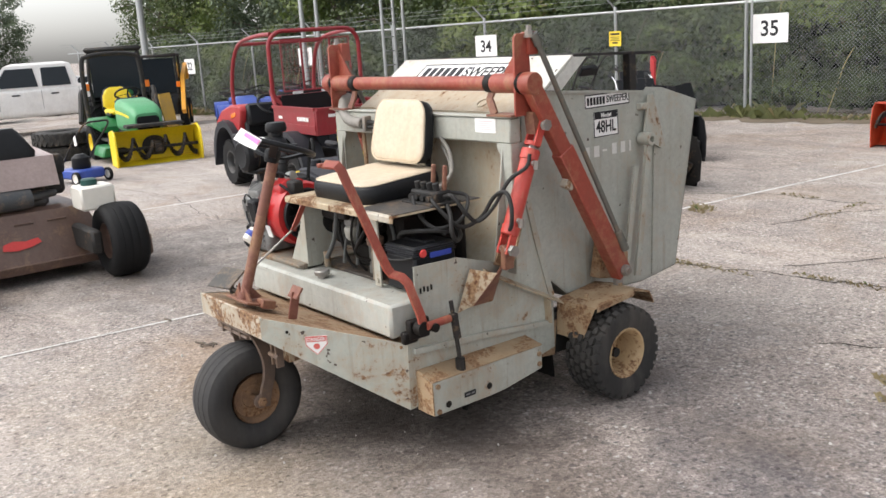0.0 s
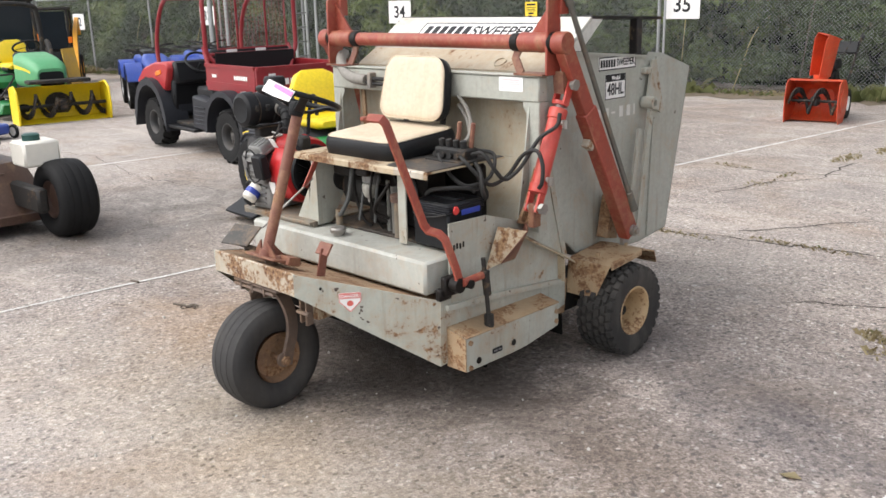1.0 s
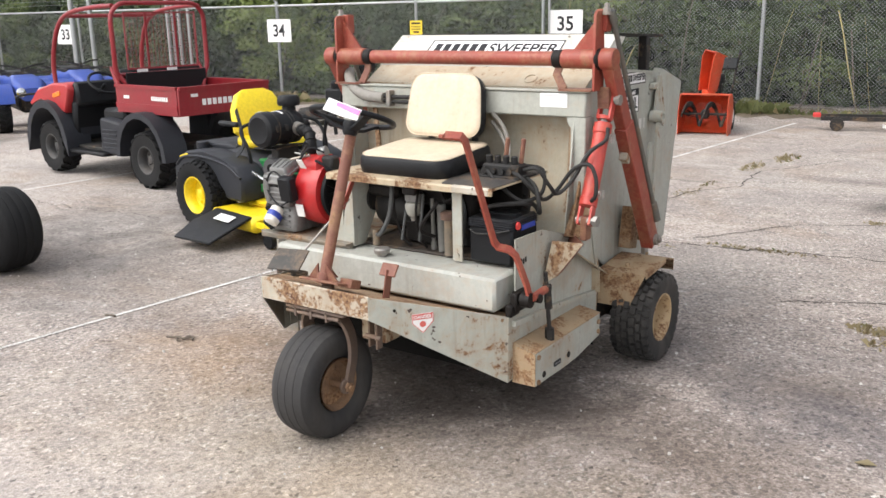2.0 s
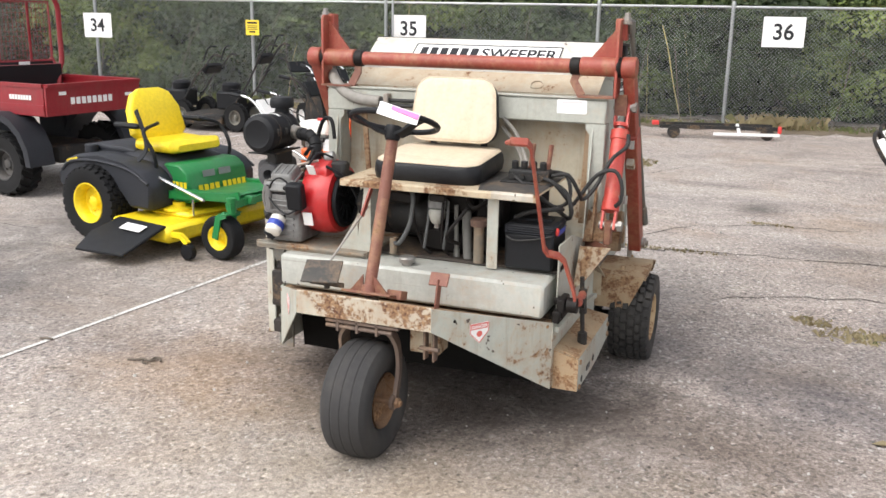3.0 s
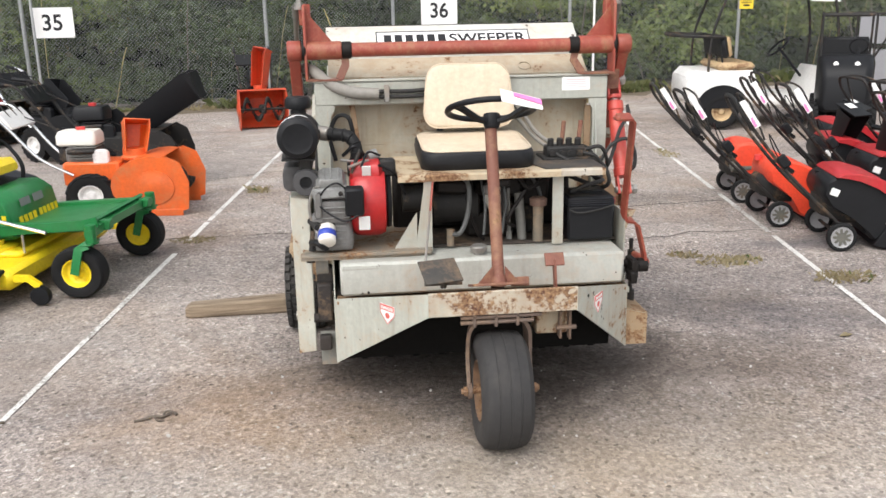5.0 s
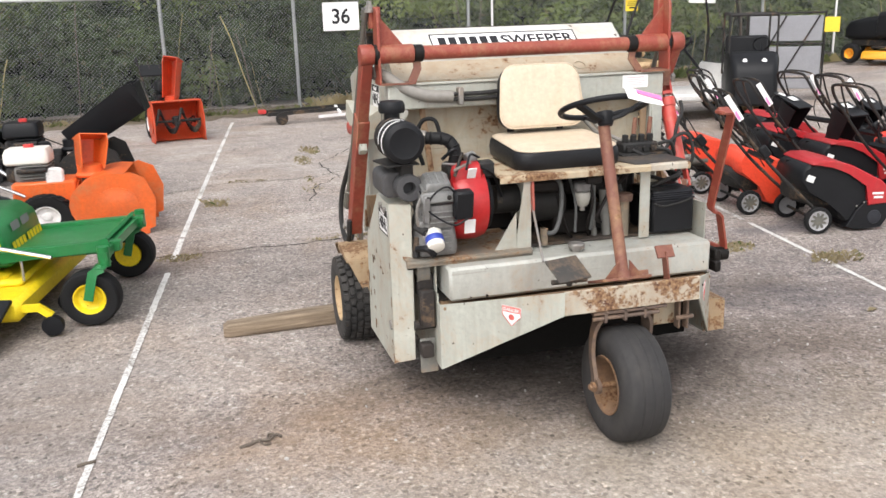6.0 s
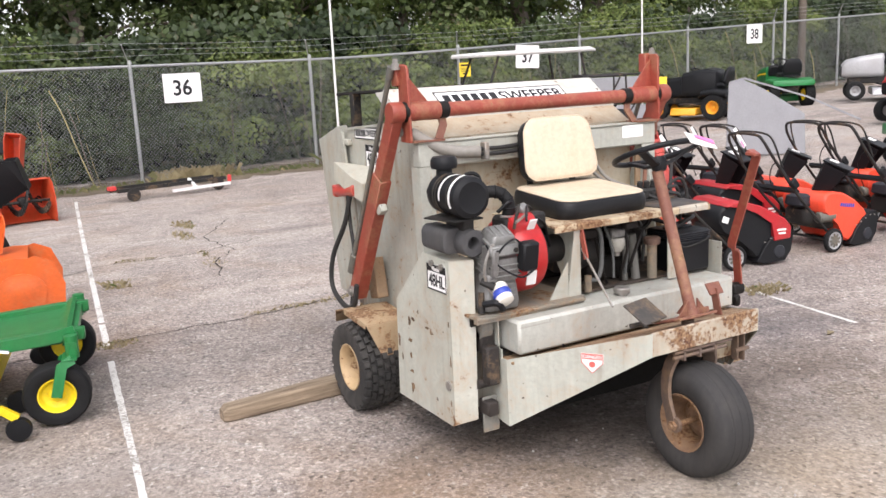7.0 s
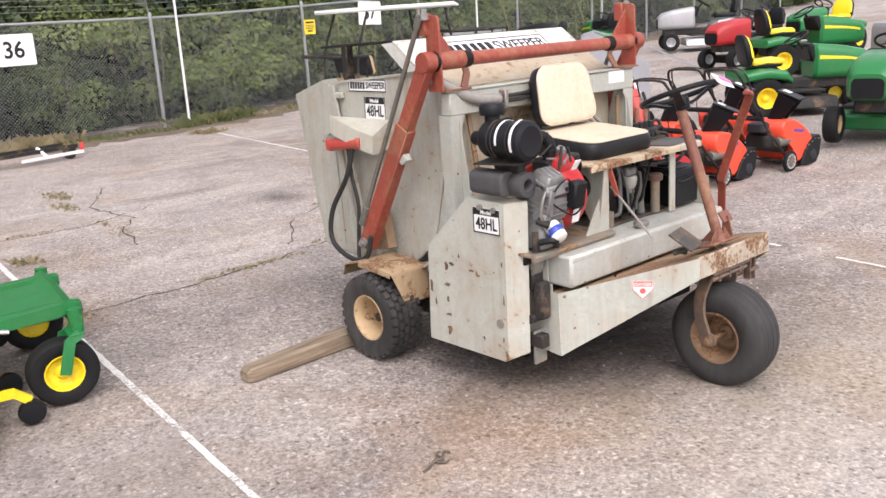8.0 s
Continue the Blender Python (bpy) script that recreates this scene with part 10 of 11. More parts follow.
def brown_mower(m_at):
    """Seen from its rear: louvred engine skirt, silencer, pale hood and dark seat, fuel tank over the tyre."""
    t = thing("front_deck_mower", "old brown ride-on mower with a louvred engine cover", "riding mower", m_at)
    k = Mesh()
    k.rings([[(x, -w, z), (x - 0.05, -w - 0.16, z), (-0.75, -w - 0.16, z), (-0.75, w + 0.16, z), (x - 0.05, w + 0.16, z), (x, w, z)] for x, w, z in ((0.0, 0.56, 0.10), (0.02, 0.56, 0.17), (0.0, 0.55, 0.18), (-0.14, 0.42, 0.58), (-0.20, 0.38, 0.60))])
    sk = P(t, "engine_cover", k, BROWN, "brown louvred engine cover")
    k = Mesh()
    for y0 in (-0.38, -0.14, 0.10, 0.34):
        for i in range(2 if abs(y0) > 0.3 else 3):
            z = 0.50 - i * 0.035
            k.box((-0.108 - (z - 0.50) * -0.35, y0, z), (0.02, 0.14, 0.012), 0.003, (0, -25, 0))
    part("louvre", k, BROWN, sk)
    k = Mesh()
    f = face((-0.045, 0.05, 0.34), (0, 1, 0), (-0.33, 0, 1))
    k.plate([f @ V(a, b, 0.002) for a, b in ((-0.14, -0.03), (-0.04, -0.045), (0.06, -0.03), (0.14, 0.0), (0.12, 0.04), (0.03, 0.025), (-0.06, 0.04), (-0.13, 0.02))], 0.002)
    part("red_mark", k, SIGN_RED, sk)
    k = Mesh()
    k.lathe([(0.05, -0.26), (0.085, -0.25), (0.09, -0.2), (0.09, 0.2), (0.085, 0.25), (0.05, 0.26)], (-0.20, -0.05, 0.69), "y", 20)
    k.cyl((-0.2, 0.2, 0.69), (-0.3, 0.4, 0.70), 0.035, seg=12)
    k.box((-0.45, 0, 0.68), (0.4, 0.7, 0.16), 0.03)
    P(t, "silencer", k, paint("dark_silencer", (0.05, 0.055, 0.06), 0.5, rust=0.1, dirt=0.4))
    k = Mesh()
    k.rings([[(x, y0, z) for y0 in (-0.46, 0.42)] + [(x - 0.55, y0, z + 0.04) for y0 in (0.42, -0.46)] for x, z in ((-0.17, 0.78), (-0.24, 1.03))])
    h = P(t, "hood_panel", k, BROWN_PALE, "pale brown hood panel")
    k = Mesh()
    k.box((-0.20, -0.05, 0.93), (0.02, 0.10, 0.04), 0.008)
    part("latch", k, BLACK_METAL, h)
    k = Mesh()
    k.loft([(1.03, 0.66, 0.12, 0.04, -0.03, -0.30), (1.08, 0.68, 0.14, 0.05, -0.03, -0.31), (1.24, 0.5, 0.12, 0.05, -0.03, -0.34), (1.28, 0.44, 0.06, 0.028, -0.03, -0.35)], "z")
    k.bm.transform(Matrix(((0, 1, 0, 0), (1, 0, 0, 0), (0, 0, 1, 0), (0, 0, 0, 1))))
    P(t, "seat_back", k, VINYL_BLACK)
    k = Mesh()
    k.box((0.12, 0.57, 0.68), (0.25, 0.26, 0.2), 0.018)
    tank = P(t, "fuel_tank", k, WHITE_PL, "cream plastic fuel tank")
    k = Mesh()
    k.lathe([(0.06, 0), (0.06, 0.05), (0.045, 0.06), (0.001, 0.06)], (0.12, 0.55, 0.775), "z", 18)
    part("tank_cap", k, plain("dark_green_cap", (0.01, 0.06, 0.05), 0.4, 0, 0.1, 30, 0.1), tank)
    k = Mesh()
    k.lathe([(0.09, 0), (0.1, 0.04), (0.1, 0.12), (0.08, 0.16), (0.001, 0.17)], (-0.35, 0.42, 0.86), "z", 18)
    k.box((-0.38, 0.40, 0.78), (0.2, 0.18, 0.2), 0.03)
    P(t, "air_cleaner", k, BLACK_METAL)
    for s in (-1, 1):
        add_wheel(t, (0.28, s * 0.68, 0.285), (0, 1, 0), 0.28, 0.28, 0.14, TYRE_BLACK, BROWN, "rib", s, dish=0.1)
        k = Mesh()
        k.box((0.15, s * 0.47, 0.34), (0.5, 0.08, 0.2), 0.02)
        P(t, "wheel_arm", k, BLACK_METAL)
    k = Mesh()
    k.prism([(-0.75, 0.10), (-0.75, 0.26), (0.75, 0.26), (0.75, 0.10)], "x", -1.9, -1.2, 0.03)
    k.box((-0.95, 0, 0.35), (0.8, 0.3, 0.12), 0.02)
    k.box((-0.10, 0.93, 0.16), (0.25, 0.16, 0.2), 0.02)
    P(t, "front_deck", k, BROWN)
    for piece in t.children:
        if piece.name.split(".")[0] != "wheel":
            piece.scale.z = 0.9
    return t


brown_mower(at(-3.74, -0.42, 0))


def quad_bike(m_at):
    t = thing("quad_bike", "blue quad bike with black racks and knobbly tyres", "quad bike", m_at, "quad bikes")
    for x in (0, 1.2):
        for s in (-1, 1):
            add_wheel(t, (x, s * 0.42, 0.305), (0, 1, 0), 0.3, 0.2, 0.15, TYRE_BLACK, SILVER, "lug", s, dish=0.3, seg=26)
            k = Mesh()
            arch = [(x + 0.34 * math.cos(radians(a)), 0.34 + 0.42 * math.sin(radians(a))) for a in range(20, 161, 20)]
            k.prism(arch + [(x + 0.37 * math.cos(radians(a)), 0.34 + 0.45 * math.sin(radians(a))) for a in range(160, 19, -20)], "y", s * 0.26, s * 0.53)
            P(t, "fender", k, BLUE)
    k = body([(-0.35, 0.30, 0.2, 0.08, 0.72), (-0.2, 0.5, 0.26, 0.1, 0.74), (0.35, 0.36, 0.3, 0.1, 0.72), (0.8, 0.40, 0.34, 0.12, 0.76), (1.3, 0.5, 0.3, 0.12, 0.72), (1.55, 0.34, 0.2, 0.08, 0.62)])
    P(t, "body_shell", k, BLUE)
    k = Mesh()
    k.loft([(-0.2, 0.2, 0.06, 0.028, 0, 0.88), (-0.1, 0.32, 0.12, 0.05, 0, 0.89), (0.5, 0.3, 0.12, 0.05, 0, 0.87), (0.6, 0.16, 0.06, 0.028, 0, 0.86)], "y")
    k.bm.transform(pose(0, 0, 0, 0, 0, -90))
    P(t, "seat", k, VINYL_BLACK)
    for x0, x1, z in ((-0.45, 0.1, 0.93), (1.05, 1.5, 0.95)):
        k = Mesh()
        k.tube([(x0, -0.4, z), (x0, 0.4, z), (x1, 0.4, z), (x1, -0.4, z), (x0, -0.4, z)], 0.013, 6, smooth=False)
        rack = P(t, "rack", k, BLACK_METAL)
        for y in (-0.2, 0, 0.2):
            k = Mesh()
            k.tube([(x0, y, z), (x1, y, z)], 0.011, 6)
            part("rack_bar", k, BLACK_METAL, rack)
    k = Mesh()
    k.tube([(0.72, -0.38, 1.06), (0.82, -0.2, 1.05), (0.86, 0, 1.0), (0.82, 0.2, 1.05), (0.72, 0.38, 1.06)], 0.014, 8)
    k.cyl((0.86, 0, 1.0), (0.98, 0, 0.7), 0.025, seg=10)
    P(t, "handlebar", k, BLACK_METAL)
    for s in (-1, 1):
        k = Mesh()
        k.lathe([(0.07, 0), (0.075, 0.02), (0.05, 0.04), (0.001, 0.045)], (1.53, s * 0.16, 0.66), (1, 0, 0), 18)
        P(t, "headlight", k, CHROME)
    k = Mesh()
    k.box((0.6, 0, 0.45), (1.5, 0.3, 0.26), 0.04)
    k.tube([(1.6, -0.25, 0.45), (1.68, -0.22, 0.62), (1.68, 0.22, 0.62), (1.6, 0.25, 0.45)], 0.018, 8)
    P(t, "chassis", k, BLACK_METAL)
    return t


quad = quad_bike(at(-12.72, 5.88, -22))
copy_thing(quad, at(-13.2, 7.2, -18))

# yellow blower attachment on the ground, with the green tractor behind it
t = thing("blower_attachment", "yellow tractor snow blower attachment with dark augers", "snow blower", at(-10.82, 3.42, -9) @ Matrix.Diagonal((1, 1, 0.9, 1)))
k = Mesh()
prof = [(-0.05, 0.62), (-0.25, 0.60), (-0.38, 0.45), (-0.40, 0.22), (-0.30, 0.06), (-0.05, 0.0)]
k.rings([[(x, -0.66, z), (x, 0.66, z), (x - 0.012, 0.66, z), (x - 0.012, -0.66, z)] for x, z in prof])
hs = P(t, "housing", k, YELLOW)
for s in (-1, 1):
    k = Mesh()
    k.prism([(-0.41, 0.0), (-0.41, 0.60), (-0.10, 0.65), (0.06, 0.55), (0.10, 0.25), (0.05, 0.0)], "y", s * 0.655, s * 0.685, 0.008)
    part("side_plate", k, YELLOW, hs)
k = Mesh()
k.cyl((-0.14, -0.66, 0.28), (-0.14, 0.66, 0.28), 0.03, seg=10)
for s in (-1, 1):
    for i in range(36):
        a = i / 36 * 3.4 * math.pi * s + 0.6
        y = s * (0.10 + 0.53 * i / 36)
        k.box((-0.14 + 0.16 * math.cos(a), y, 0.28 + 0.16 * math.sin(a)), (0.09, 0.03, 0.07), 0.0, (0, -math.degrees(a), 0))
k.box((-0.14, 0, 0.28), (0.2, 0.16, 0.2), 0.03)
k.lathe([(0.2, 0), (0.2, 0.02)], (-0.36, 0, 0.28), "x", 20)
P(t, "auger", k, BLACK_METAL)
k = Mesh()
k.box((-0.2, 0, 0.68), (0.3, 0.9, 0.06), 0.01)
P(t, "top_frame", k, BLACK_METAL)
compact = lawn_tractor(at(-12.9, 3.6, -6) @ Matrix.Diagonal((1.2, 1.2, 1.15, 1)), paint("bleached_green", (0.09, 0.34, 0.15), 0.4, dirt=0.2), GREEN, YELLOW, YELLOW, "green compact tractor with a torn yellow seat", YELLOW, deck=GREEN, name="compact_tractor")
hoop = Mesh()
hoop.tube([(-0.22, -0.42, 0.4), (-0.24, -0.42, 1.35), (-0.24, -0.3, 1.55), (-0.24, 0.3, 1.55), (-0.24, 0.42, 1.35), (-0.22, 0.42, 0.4)], 0.035, 8)
P(compact, "roll_bar", hoop, BLACK_METAL, "black roll-over bar")
k = Mesh()
k.bar([(-11.7, 3.95, 0.98), (-11.62, 3.98, 0.5), (-11.5, 4.0, 0.3)], 0.2, 0.05, (1, 0, 0))
tagged(part("yellow_chute", k, paint("dull_yellow_paint", (0.42, 0.25, 0.03), 0.5, rust=0.15, dirt=0.5)), "weathered dull yellow discharge chute beside the tractor", "chute")

# two big tyres lying on one another and a small mower before them
for i in range(2):
    t = thing("loose_tyre", "large black tractor tyre lying flat in a stack", "tyre", at(-13.8, 2.75 + 0.03 * i, 25 * i, 0.13 + 0.265 * i), "stacked tyres")
    k = Mesh()
    k.lathe([(0.26, -0.11), (0.30, -0.13), (0.42, -0.13), (0.49, -0.10), (0.51, -0.05), (0.51, 0.05), (0.49, 0.10), (0.42, 0.13), (0.30, 0.13), (0.26, 0.11), (0.24, 0.0), (0.26, -0.11)], (0, 0, 0), "z", 40)
    for n in range(30):
        a = n / 30 * 6.283
        for z in (-0.06, 0.06):
            k.box((0.51 * math.cos(a + z), 0.51 * math.sin(a + z), z), (0.03, 0.05, 0.10), 0.0, (35 if z > 0 else -35, 0, math.degrees(a + z)))
    P(t, "casing", k, RUBBER)
t = thing("push_mower", "small blue push mower with a folded black handle", "push mower", at(-9.7, 1.85, 15))
k = Mesh()
k.prism(rrect(0.55, 0.46, 0.12, 4), "z", 0.07, 0.2, 0.02)
P(t, "deck", k, BLUE)
k = Mesh()
k.lathe([(0.12, 0), (0.13, 0.03), (0.12, 0.15), (0.06, 0.2), (0.001, 0.2)], (0, 0, 0.2), "z", 20)
P(t, "engine", k, BLACK_PL)
for x in (-0.24, 0.24):
    for s in (-1, 1):
        add_wheel(t, (x, s * 0.25, 0.095), (0, 1, 0), 0.094, 0.045, 0.06, TYRE_BLACK, WHITE_PL, "", s, seg=20)
k = Mesh()
k.tube([(-0.2, -0.2, 0.2), (0.1, -0.2, 0.5), (0.5, -0.19, 0.82), (0.55, 0.0, 0.86), (0.5, 0.19, 0.82), (0.1, 0.2, 0.5), (-0.2, 0.2, 0.2)], 0.013, 8)
hd = P(t, "handle", k, BLACK_METAL)
k = Mesh()
k.plate([(0.28, -0.23, 0.66), (0.34, -0.23, 0.70), (0.36, -0.235, 0.56), (0.30, -0.235, 0.54)], 0.003)
part("paper_tag", k, PAPER, hd)


def loader(m_at):
    """A black-cabbed loader with a yellow boom."""
    t = thing("skid_loader", "black and yellow skid loader with a glazed cab", "loader", m_at)
    k = body([(-1.3, 1.3, 0.8, 0.15, 1.0), (-1.2, 1.5, 1.0, 0.2, 1.05), (-0.5, 1.5, 1.1, 0.15, 1.1), (-0.4, 1.4, 0.7, 0.1, 0.8), (1.0, 1.4, 0.6, 0.1, 0.7), (1.1, 1.2, 0.4, 0.08, 0.6)])
    P(t, "body_shell", k, BLACK_PL)
    f = face((-0.9, -0.753, 1.22), (1, 0, 0), (0, 0, 1))
    k = Mesh()
    k.plate([f @ V(0.17 * math.cos(a * 0.52), 0.17 * math.sin(a * 0.52), 0) for a in range(12)], 0.006)
    P(t, "maker_mark", k, PAPER)
    k = Mesh()
    for x in (-0.45, 0.75):
        for s in (-1, 1):
            k.box((x, s * 0.66, 1.6), (0.09, 0.09, 1.3), 0.02)
    k.box((0.15, 0, 2.28), (1.4, 1.45, 0.10), 0.03)
    cab = P(t, "cab_frame", k, BLACK_METAL)
    k = Mesh()
    k.box((-0.1, 0, 1.15), (0.5, 0.5, 0.14), 0.05)
    k.box((-0.32, 0, 1.5), (0.14, 0.5, 0.7), 0.05)
    part("driver_seat", k, VINYL_BLACK, cab)
    for s in (-1, 1):
        k = Mesh()
        k.box((0.15, s * 0.66, 1.65), (1.15, 0.012, 1.1), 0.0)
        part("side_window", k, GLASS_DARK, cab)
    k = Mesh()
    k.box((0.76, 0, 1.65), (0.012, 1.2, 1.1), 0.0)
    part("front_window", k, GLASS_DARK, cab)
    for s in (-1, 1):
        k = Mesh()
        k.bar([(-1.2, s * 0.85, 1.5), (-0.9, s * 0.85, 1.9), (0.6, s * 0.85, 1.5), (1.5, s * 0.85, 0.5)], 0.14, 0.2)
        P(t, "boom", k, GOLD)
        k = Mesh()
        k.box((0.85, s * 0.7, 1.35), (0.06, 0.14, 0.18), 0.01)
        P(t, "lamp", k, AMBER)
        for x in (-0.7, 0.6):
            add_wheel(t, (x, s * 0.78, 0.42), (0, 1, 0), 0.42, 0.3, 0.2, TYRE_BLACK, GOLD, "lug", s, seg=26)
    return t


loader(at(-20.1, 7.2, -28) @ Matrix.Diagonal((0.7, 0.7, 0.8, 1)))


def cab_tractor(m_at):
    t = thing("cab_tractor", "dark cabbed tractor with amber lamps and folded implement arms", "tractor", m_at)
    for x, r, w in ((0, 0.55, 0.4), (1.7, 0.36, 0.26)):
        for s in (-1, 1):
            add_wheel(t, (x, s * 0.62, r), (0, 1, 0), r, w, r * 0.5, TYRE_BLACK, YELLOW, "lug", s, seg=28)
    k = Mesh()
    for x in (-0.45, 0.75):
        for s in (-1, 1):
            k.tube([(x, s * 0.58, 0.9), (x + 0.02, s * 0.60, 1.6), (x - 0.04, s * 0.55, 2.15)], 0.04, 8)
    k.box((0.12, 0, 2.2), (1.4, 1.3, 0.12), 0.05)
    cab = P(t, "cab_frame", k, BLACK_METAL)
    k = Mesh()
    k.box((-0.05, 0, 1.1), (0.5, 0.5, 0.14), 0.05)
    k.box((-0.28, 0, 1.42), (0.14, 0.5, 0.6), 0.05)
    k.box((0.55, 0, 1.1), (0.2, 0.4, 0.5), 0.05)
    part("driver_seat", k, VINYL_BLACK, cab)
    for s in (-1, 1):
        k = Mesh()
        k.box((0.14, s * 0.58, 1.6), (1.1, 0.01, 1.05), 0.0)
        part("side_window", k, GLASS_DARK, cab)
        k = Mesh()
        k.box((0.80, s * 0.68, 1.35), (0.06, 0.12, 0.16), 0.01)
        P(t, "lamp", k, AMBER)
    k = Mesh()
    k.box((0.76, 0, 1.6), (0.01, 1.1, 1.0), 0.0)
    part("front_window", k, GLASS_DARK, cab)
    k = body([(0.8, 0.7, 0.6, 0.1, 0.95), (1.4, 0.68, 0.56, 0.12, 0.93), (2.1, 0.6, 0.5, 0.12, 0.88), (2.2, 0.5, 0.4, 0.1, 0.86)])
    P(t, "hood", k, GREEN)
    k = Mesh()
    k.box((0.6, 0, 0.7), (2.2, 0.5, 0.3), 0.05)
    P(t, "chassis", k, BLACK_METAL)
    for s in (-1, 1):
        k = Mesh()
        k.tube([(0.6, s * 0.75, 1.0), (1.2, s * 0.8, 1.25), (1.9, s * 0.85, 0.6)], 0.06, 8)
        P(t, "front_arm", k, BLACK_METAL)
        k = Mesh()
        k.box((1.25, s * 0.78, 0.85), (0.5, 0.1, 0.5), 0.05, (0, 35, 0))
        P(t, "arm_bracket", k, BLACK_METAL)
    k = Mesh()
    k.box((2.0, 0, 0.45), (0.2, 1.5, 0.4), 0.04, (0, 20, 0))
    P(t, "bucket", k, BLACK_METAL)
    return t


cab_tractor(at(-17.0, 5.0, -20) @ Matrix.Scale(0.9, 4))


def pickup(m_at):
    t = thing("pickup_truck", "white crew-cab pickup truck with dark windows", "pickup truck", m_at)
    k = Mesh()
    k.rings([[V(x, a, b + z) for a, b in rrect(w, h, r, 4)] for x, w, h, r, z in ((-2.85, 1.85, 0.62, 0.1, 0.86), (-2.78, 1.98, 0.74, 0.12, 0.86), (-0.9, 2.0, 0.76, 0.12, 0.87), (1.3, 2.0, 0.78, 0.14, 0.87), (2.6, 1.96, 0.74, 0.16, 0.84), (2.85, 1.7, 0.5, 0.14, 0.78))])
    P(t, "body_shell", k, WHITE_PAINT)
    k = Mesh()
    k.rings([[V(x0 + (x1 - x0) * u, s * y, z) for u, s in ((0, -1), (1, -1), (1, 1), (0, 1))] for x0, x1, y, z in ((-0.95, 1.45, 0.97, 1.22), (-0.78, 0.85, 0.82, 1.84), (-0.6, 0.65, 0.74, 1.90))])
    cab = P(t, "cab", k, WHITE_PAINT)
    for s in (-1, 1):
        for x0, x1 in ((-0.76, -0.02), (0.06, 0.98)):
            k = Mesh()
            q = lambda x, z: V(x, s * (0.985 - (z - 1.22) * 0.242), z)
            k.plate([q(x0 + 0.02, 1.28), q(x1 + (0.2 if x1 > 0.5 else 0), 1.28), q(x1 - (0.15 if x1 > 0.5 else 0.02), 1.76), q(x0 + 0.1, 1.76)], 0.012)
            part("side_window", k, GLASS_DARK, cab)
        k = Mesh()
        for x in (-0.06, 0.9):
            k.box((x - 0.25, s * 1.005, 1.08), (0.2, 0.02, 0.04), 0.008)
        P(t, "door_handle", k, BLACK_PL)
        k = Mesh()
        for x in (-0.92, 0.02, 1.08):
            k.box((x, s * 1.0, 0.95), (0.012, 0.006, 0.5), 0.0)
        P(t, "door_gap", k, INK_GREY)
        for x in (-1.85, 1.85):
            k = Mesh()
            k.lathe([(0.47, 0), (0.47, 0.02), (0.40, 0.022)], (x, s * 0.985, 0.46), (0, s, 0), 28)
            P(t, "wheel_arch", k, BLACK_PL)
            add_wheel(t, (x, s * 0.88, 0.39), (0, 1, 0), 0.385, 0.26, 0.22, TYRE_BLACK, SILVER, "", s, dish=0.6, seg=28)
    k = Mesh()
    k.plate([(1.43, -0.85, 1.24), (1.43, 0.85, 1.24), (0.88, 0.74, 1.80), (0.88, -0.74, 1.80)], 0.01)
    part("windscreen", k, GLASS_DARK, cab)
    k = Mesh()
    k.box((-1.85, 0, 1.235), (1.75, 1.6, 0.01), 0.0)
    P(t, "bed_floor", k, BLACK_PL)
    return t


pickup(at(-23.2, 5.0, -104))


def far_car(m_at, mat, label):
    t = thing("car", label, "car", m_at, "cars parked beyond the truck")
    k = body([(-2.2, 1.5, 0.4, 0.12, 0.65), (-2.1, 1.75, 0.6, 0.15, 0.68), (0.8, 1.78, 0.6, 0.15, 0.68), (2.0, 1.65, 0.5, 0.15, 0.62), (2.2, 1.3, 0.3, 0.1, 0.58)])
    P(t, "body_shell", k, mat)
    k = Mesh()
    k.rings([[V(x0 + (x1 - x0) * u, s * y, z) for u, s in ((0, -1), (1, -1), (1, 1), (0, 1))] for x0, x1, y, z in ((-1.7, 1.0, 0.82, 0.97), (-1.2, 0.3, 0.66, 1.42))])
    c = P(t, "cabin", k, GLASS_DARK)
    k = Mesh()
    k.box((-0.45, 0, 1.43), (1.5, 1.32, 0.04), 0.018)
    part("roof", k, mat, c)
    for x in (-1.35, 1.35):
        for s in (-1, 1):
            add_wheel(t, (x, s * 0.8, 0.32), (0, 1, 0), 0.315, 0.2, 0.19, TYRE_BLACK, SILVER, "", s, seg=24)
    return t


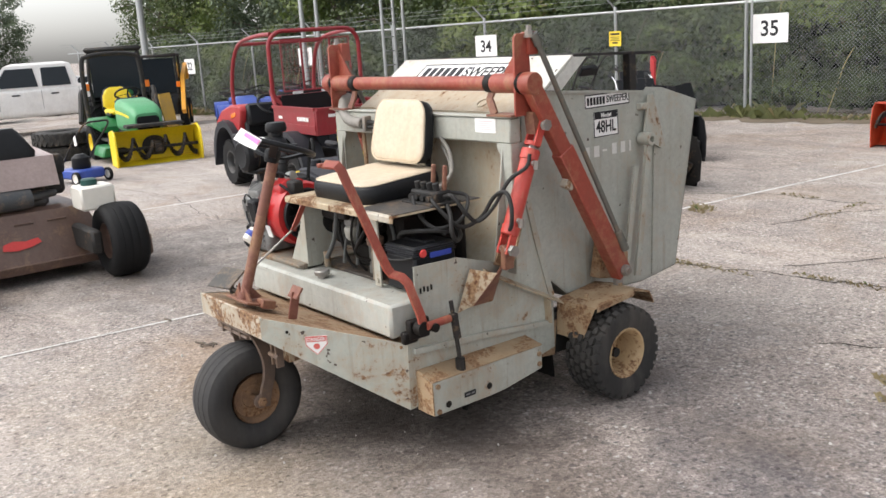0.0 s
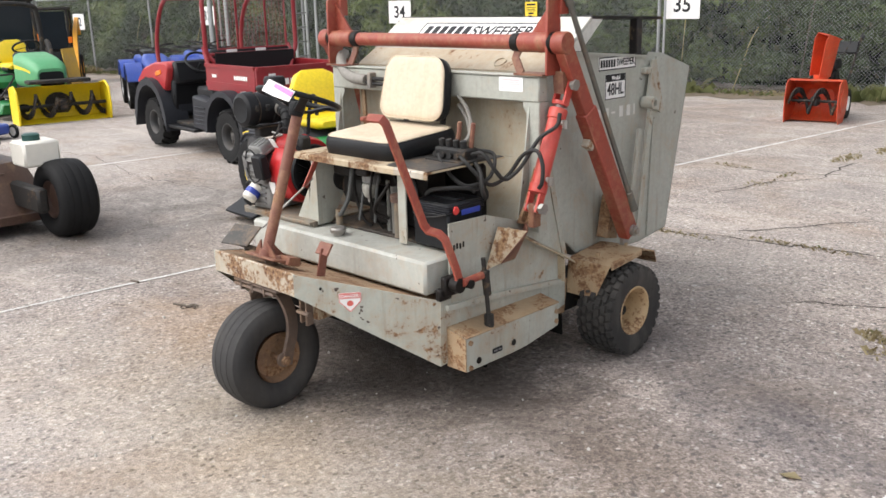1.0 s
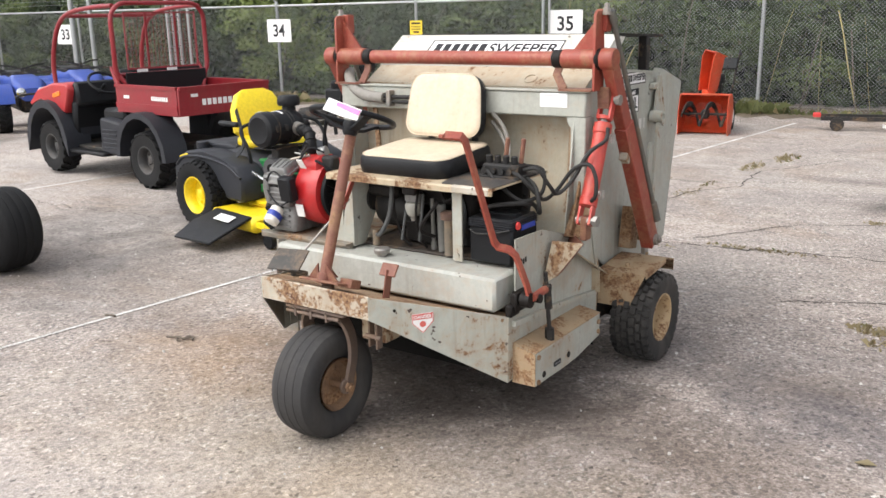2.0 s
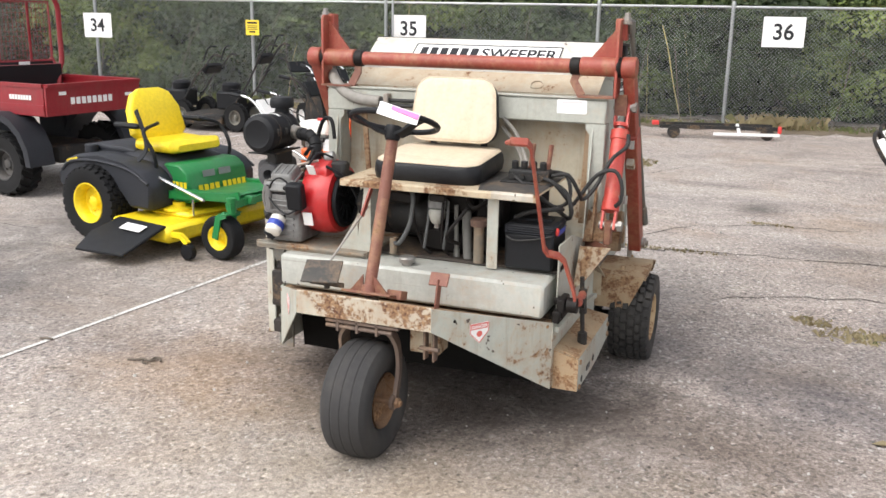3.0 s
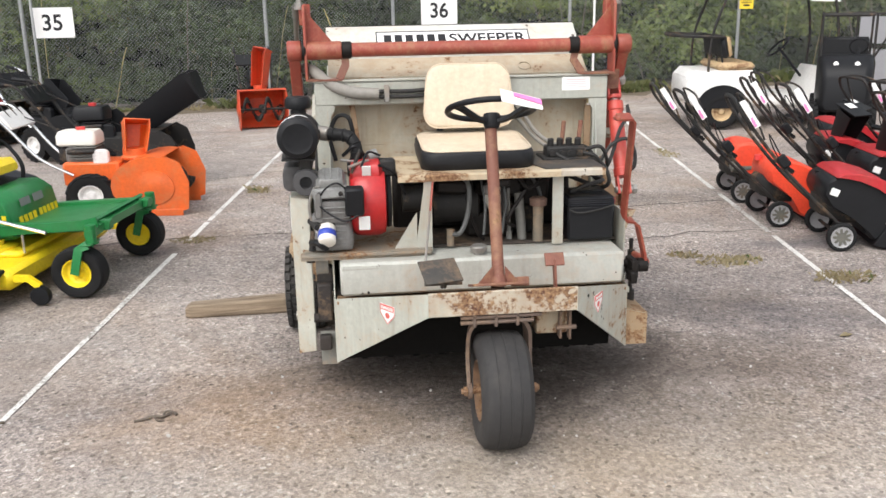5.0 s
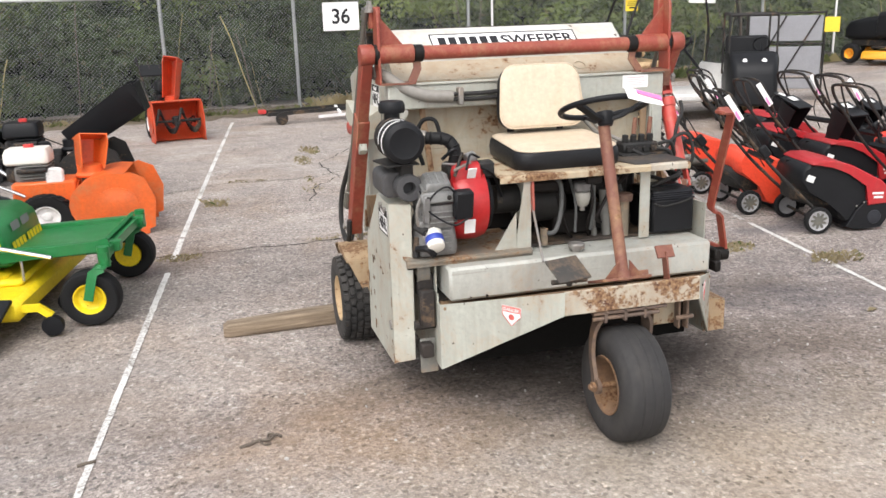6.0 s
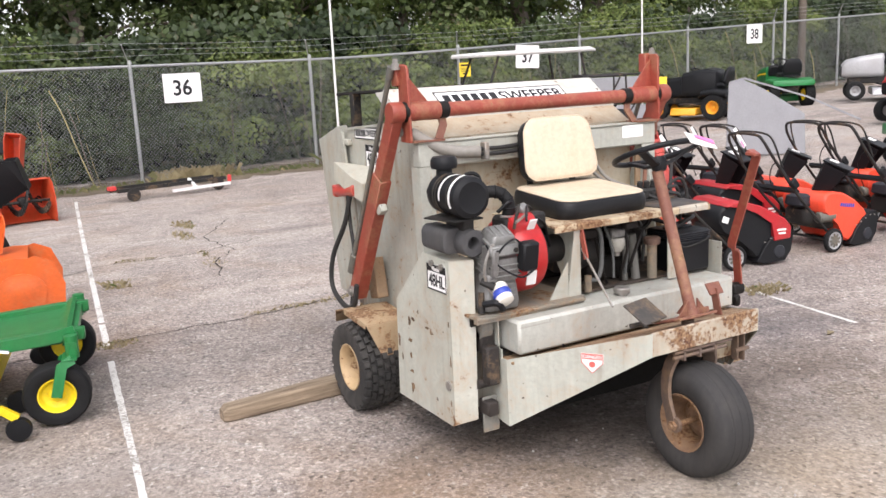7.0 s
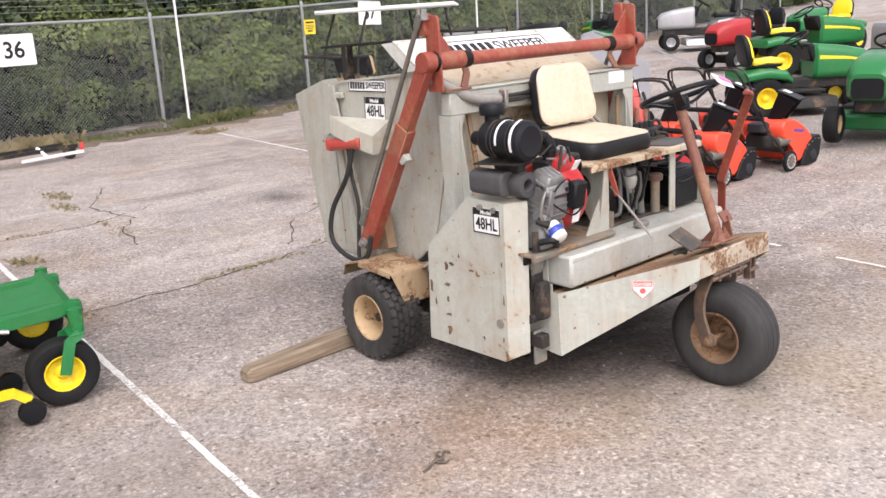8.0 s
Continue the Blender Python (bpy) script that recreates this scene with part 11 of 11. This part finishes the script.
car = far_car(at(-34, 9.5, -95), SILVER, "silver car parked beyond the truck")
far_car(at(-32, 4.0, -100), DARK_PL, "dark car parked beyond the truck")

# lattice ladder tower and poles behind the utility vehicle
t = thing("ladder_tower", "tall galvanised ladder frame standing near the fence", "ladder", at(-13.1, 9.7, 20))
for y in (-0.22, 0.22, 0.6):
    k = Mesh()
    k.cyl((0, y, 0), (0, y, 4.2), 0.035, seg=10)
    P(t, "rail", k, GALV)
for i in range(13):
    k = Mesh()
    k.cyl((0, -0.22, 0.3 + i * 0.3), (0, 0.22, 0.3 + i * 0.3), 0.016, seg=8)
    P(t, "rung", k, GALV)
thin_pole(-15.4, 8.9, 5.0, 0.06, "galvanised pole standing before the fence", GALV)
thin_pole(-14.9, 9.0, 5.0, 0.05, "galvanised pole standing before the fence", GALV)
thin_pole(-22.8, 7.9, 6.5, 0.11, "tall galvanised mast in the far corner of the yard", GALV)

# low trailer frame lying by the fence
t = thing("trailer_frame", "low black rake frame with a white drawbar lying by the fence", "towed frame", at(0.45, 10.35, 14))
k = Mesh()
for y in (-0.18, 0.18):
    k.bar([(-0.9, y, 0.16), (0.75, y, 0.16)], 0.05, 0.05)
for i in range(12):
    k.bar([(-0.85 + i * 0.14, -0.2, 0.18), (-0.85 + i * 0.14, 0.2, 0.12)], 0.02, 0.02)
for x in (-0.7, 0.6):
    k.cyl((x, -0.25, 0.09), (x, -0.2, 0.09), 0.09, seg=14)
P(t, "tine_frame", k, BLACK_METAL)
k = Mesh()
k.bar([(-0.15, -0.28, 0.08), (0.75, -0.32, 0.09)], 0.035, 0.04)
k.bar([(0.2, -0.3, 0.10), (0.2, -0.1, 0.2)], 0.035, 0.035)
P(t, "drawbar", k, WHITE_PAINT)
k = Mesh()
k.box((-0.95, -0.1, 0.2), (0.1, 0.1, 0.06), 0.01)
P(t, "red_reflector", k, SIGN_RED)
k = Mesh()
k.box((0.75, -0.3, 0.16), (0.05, 0.05, 0.1), 0.01)
P(t, "red_reflector", k, SIGN_RED)
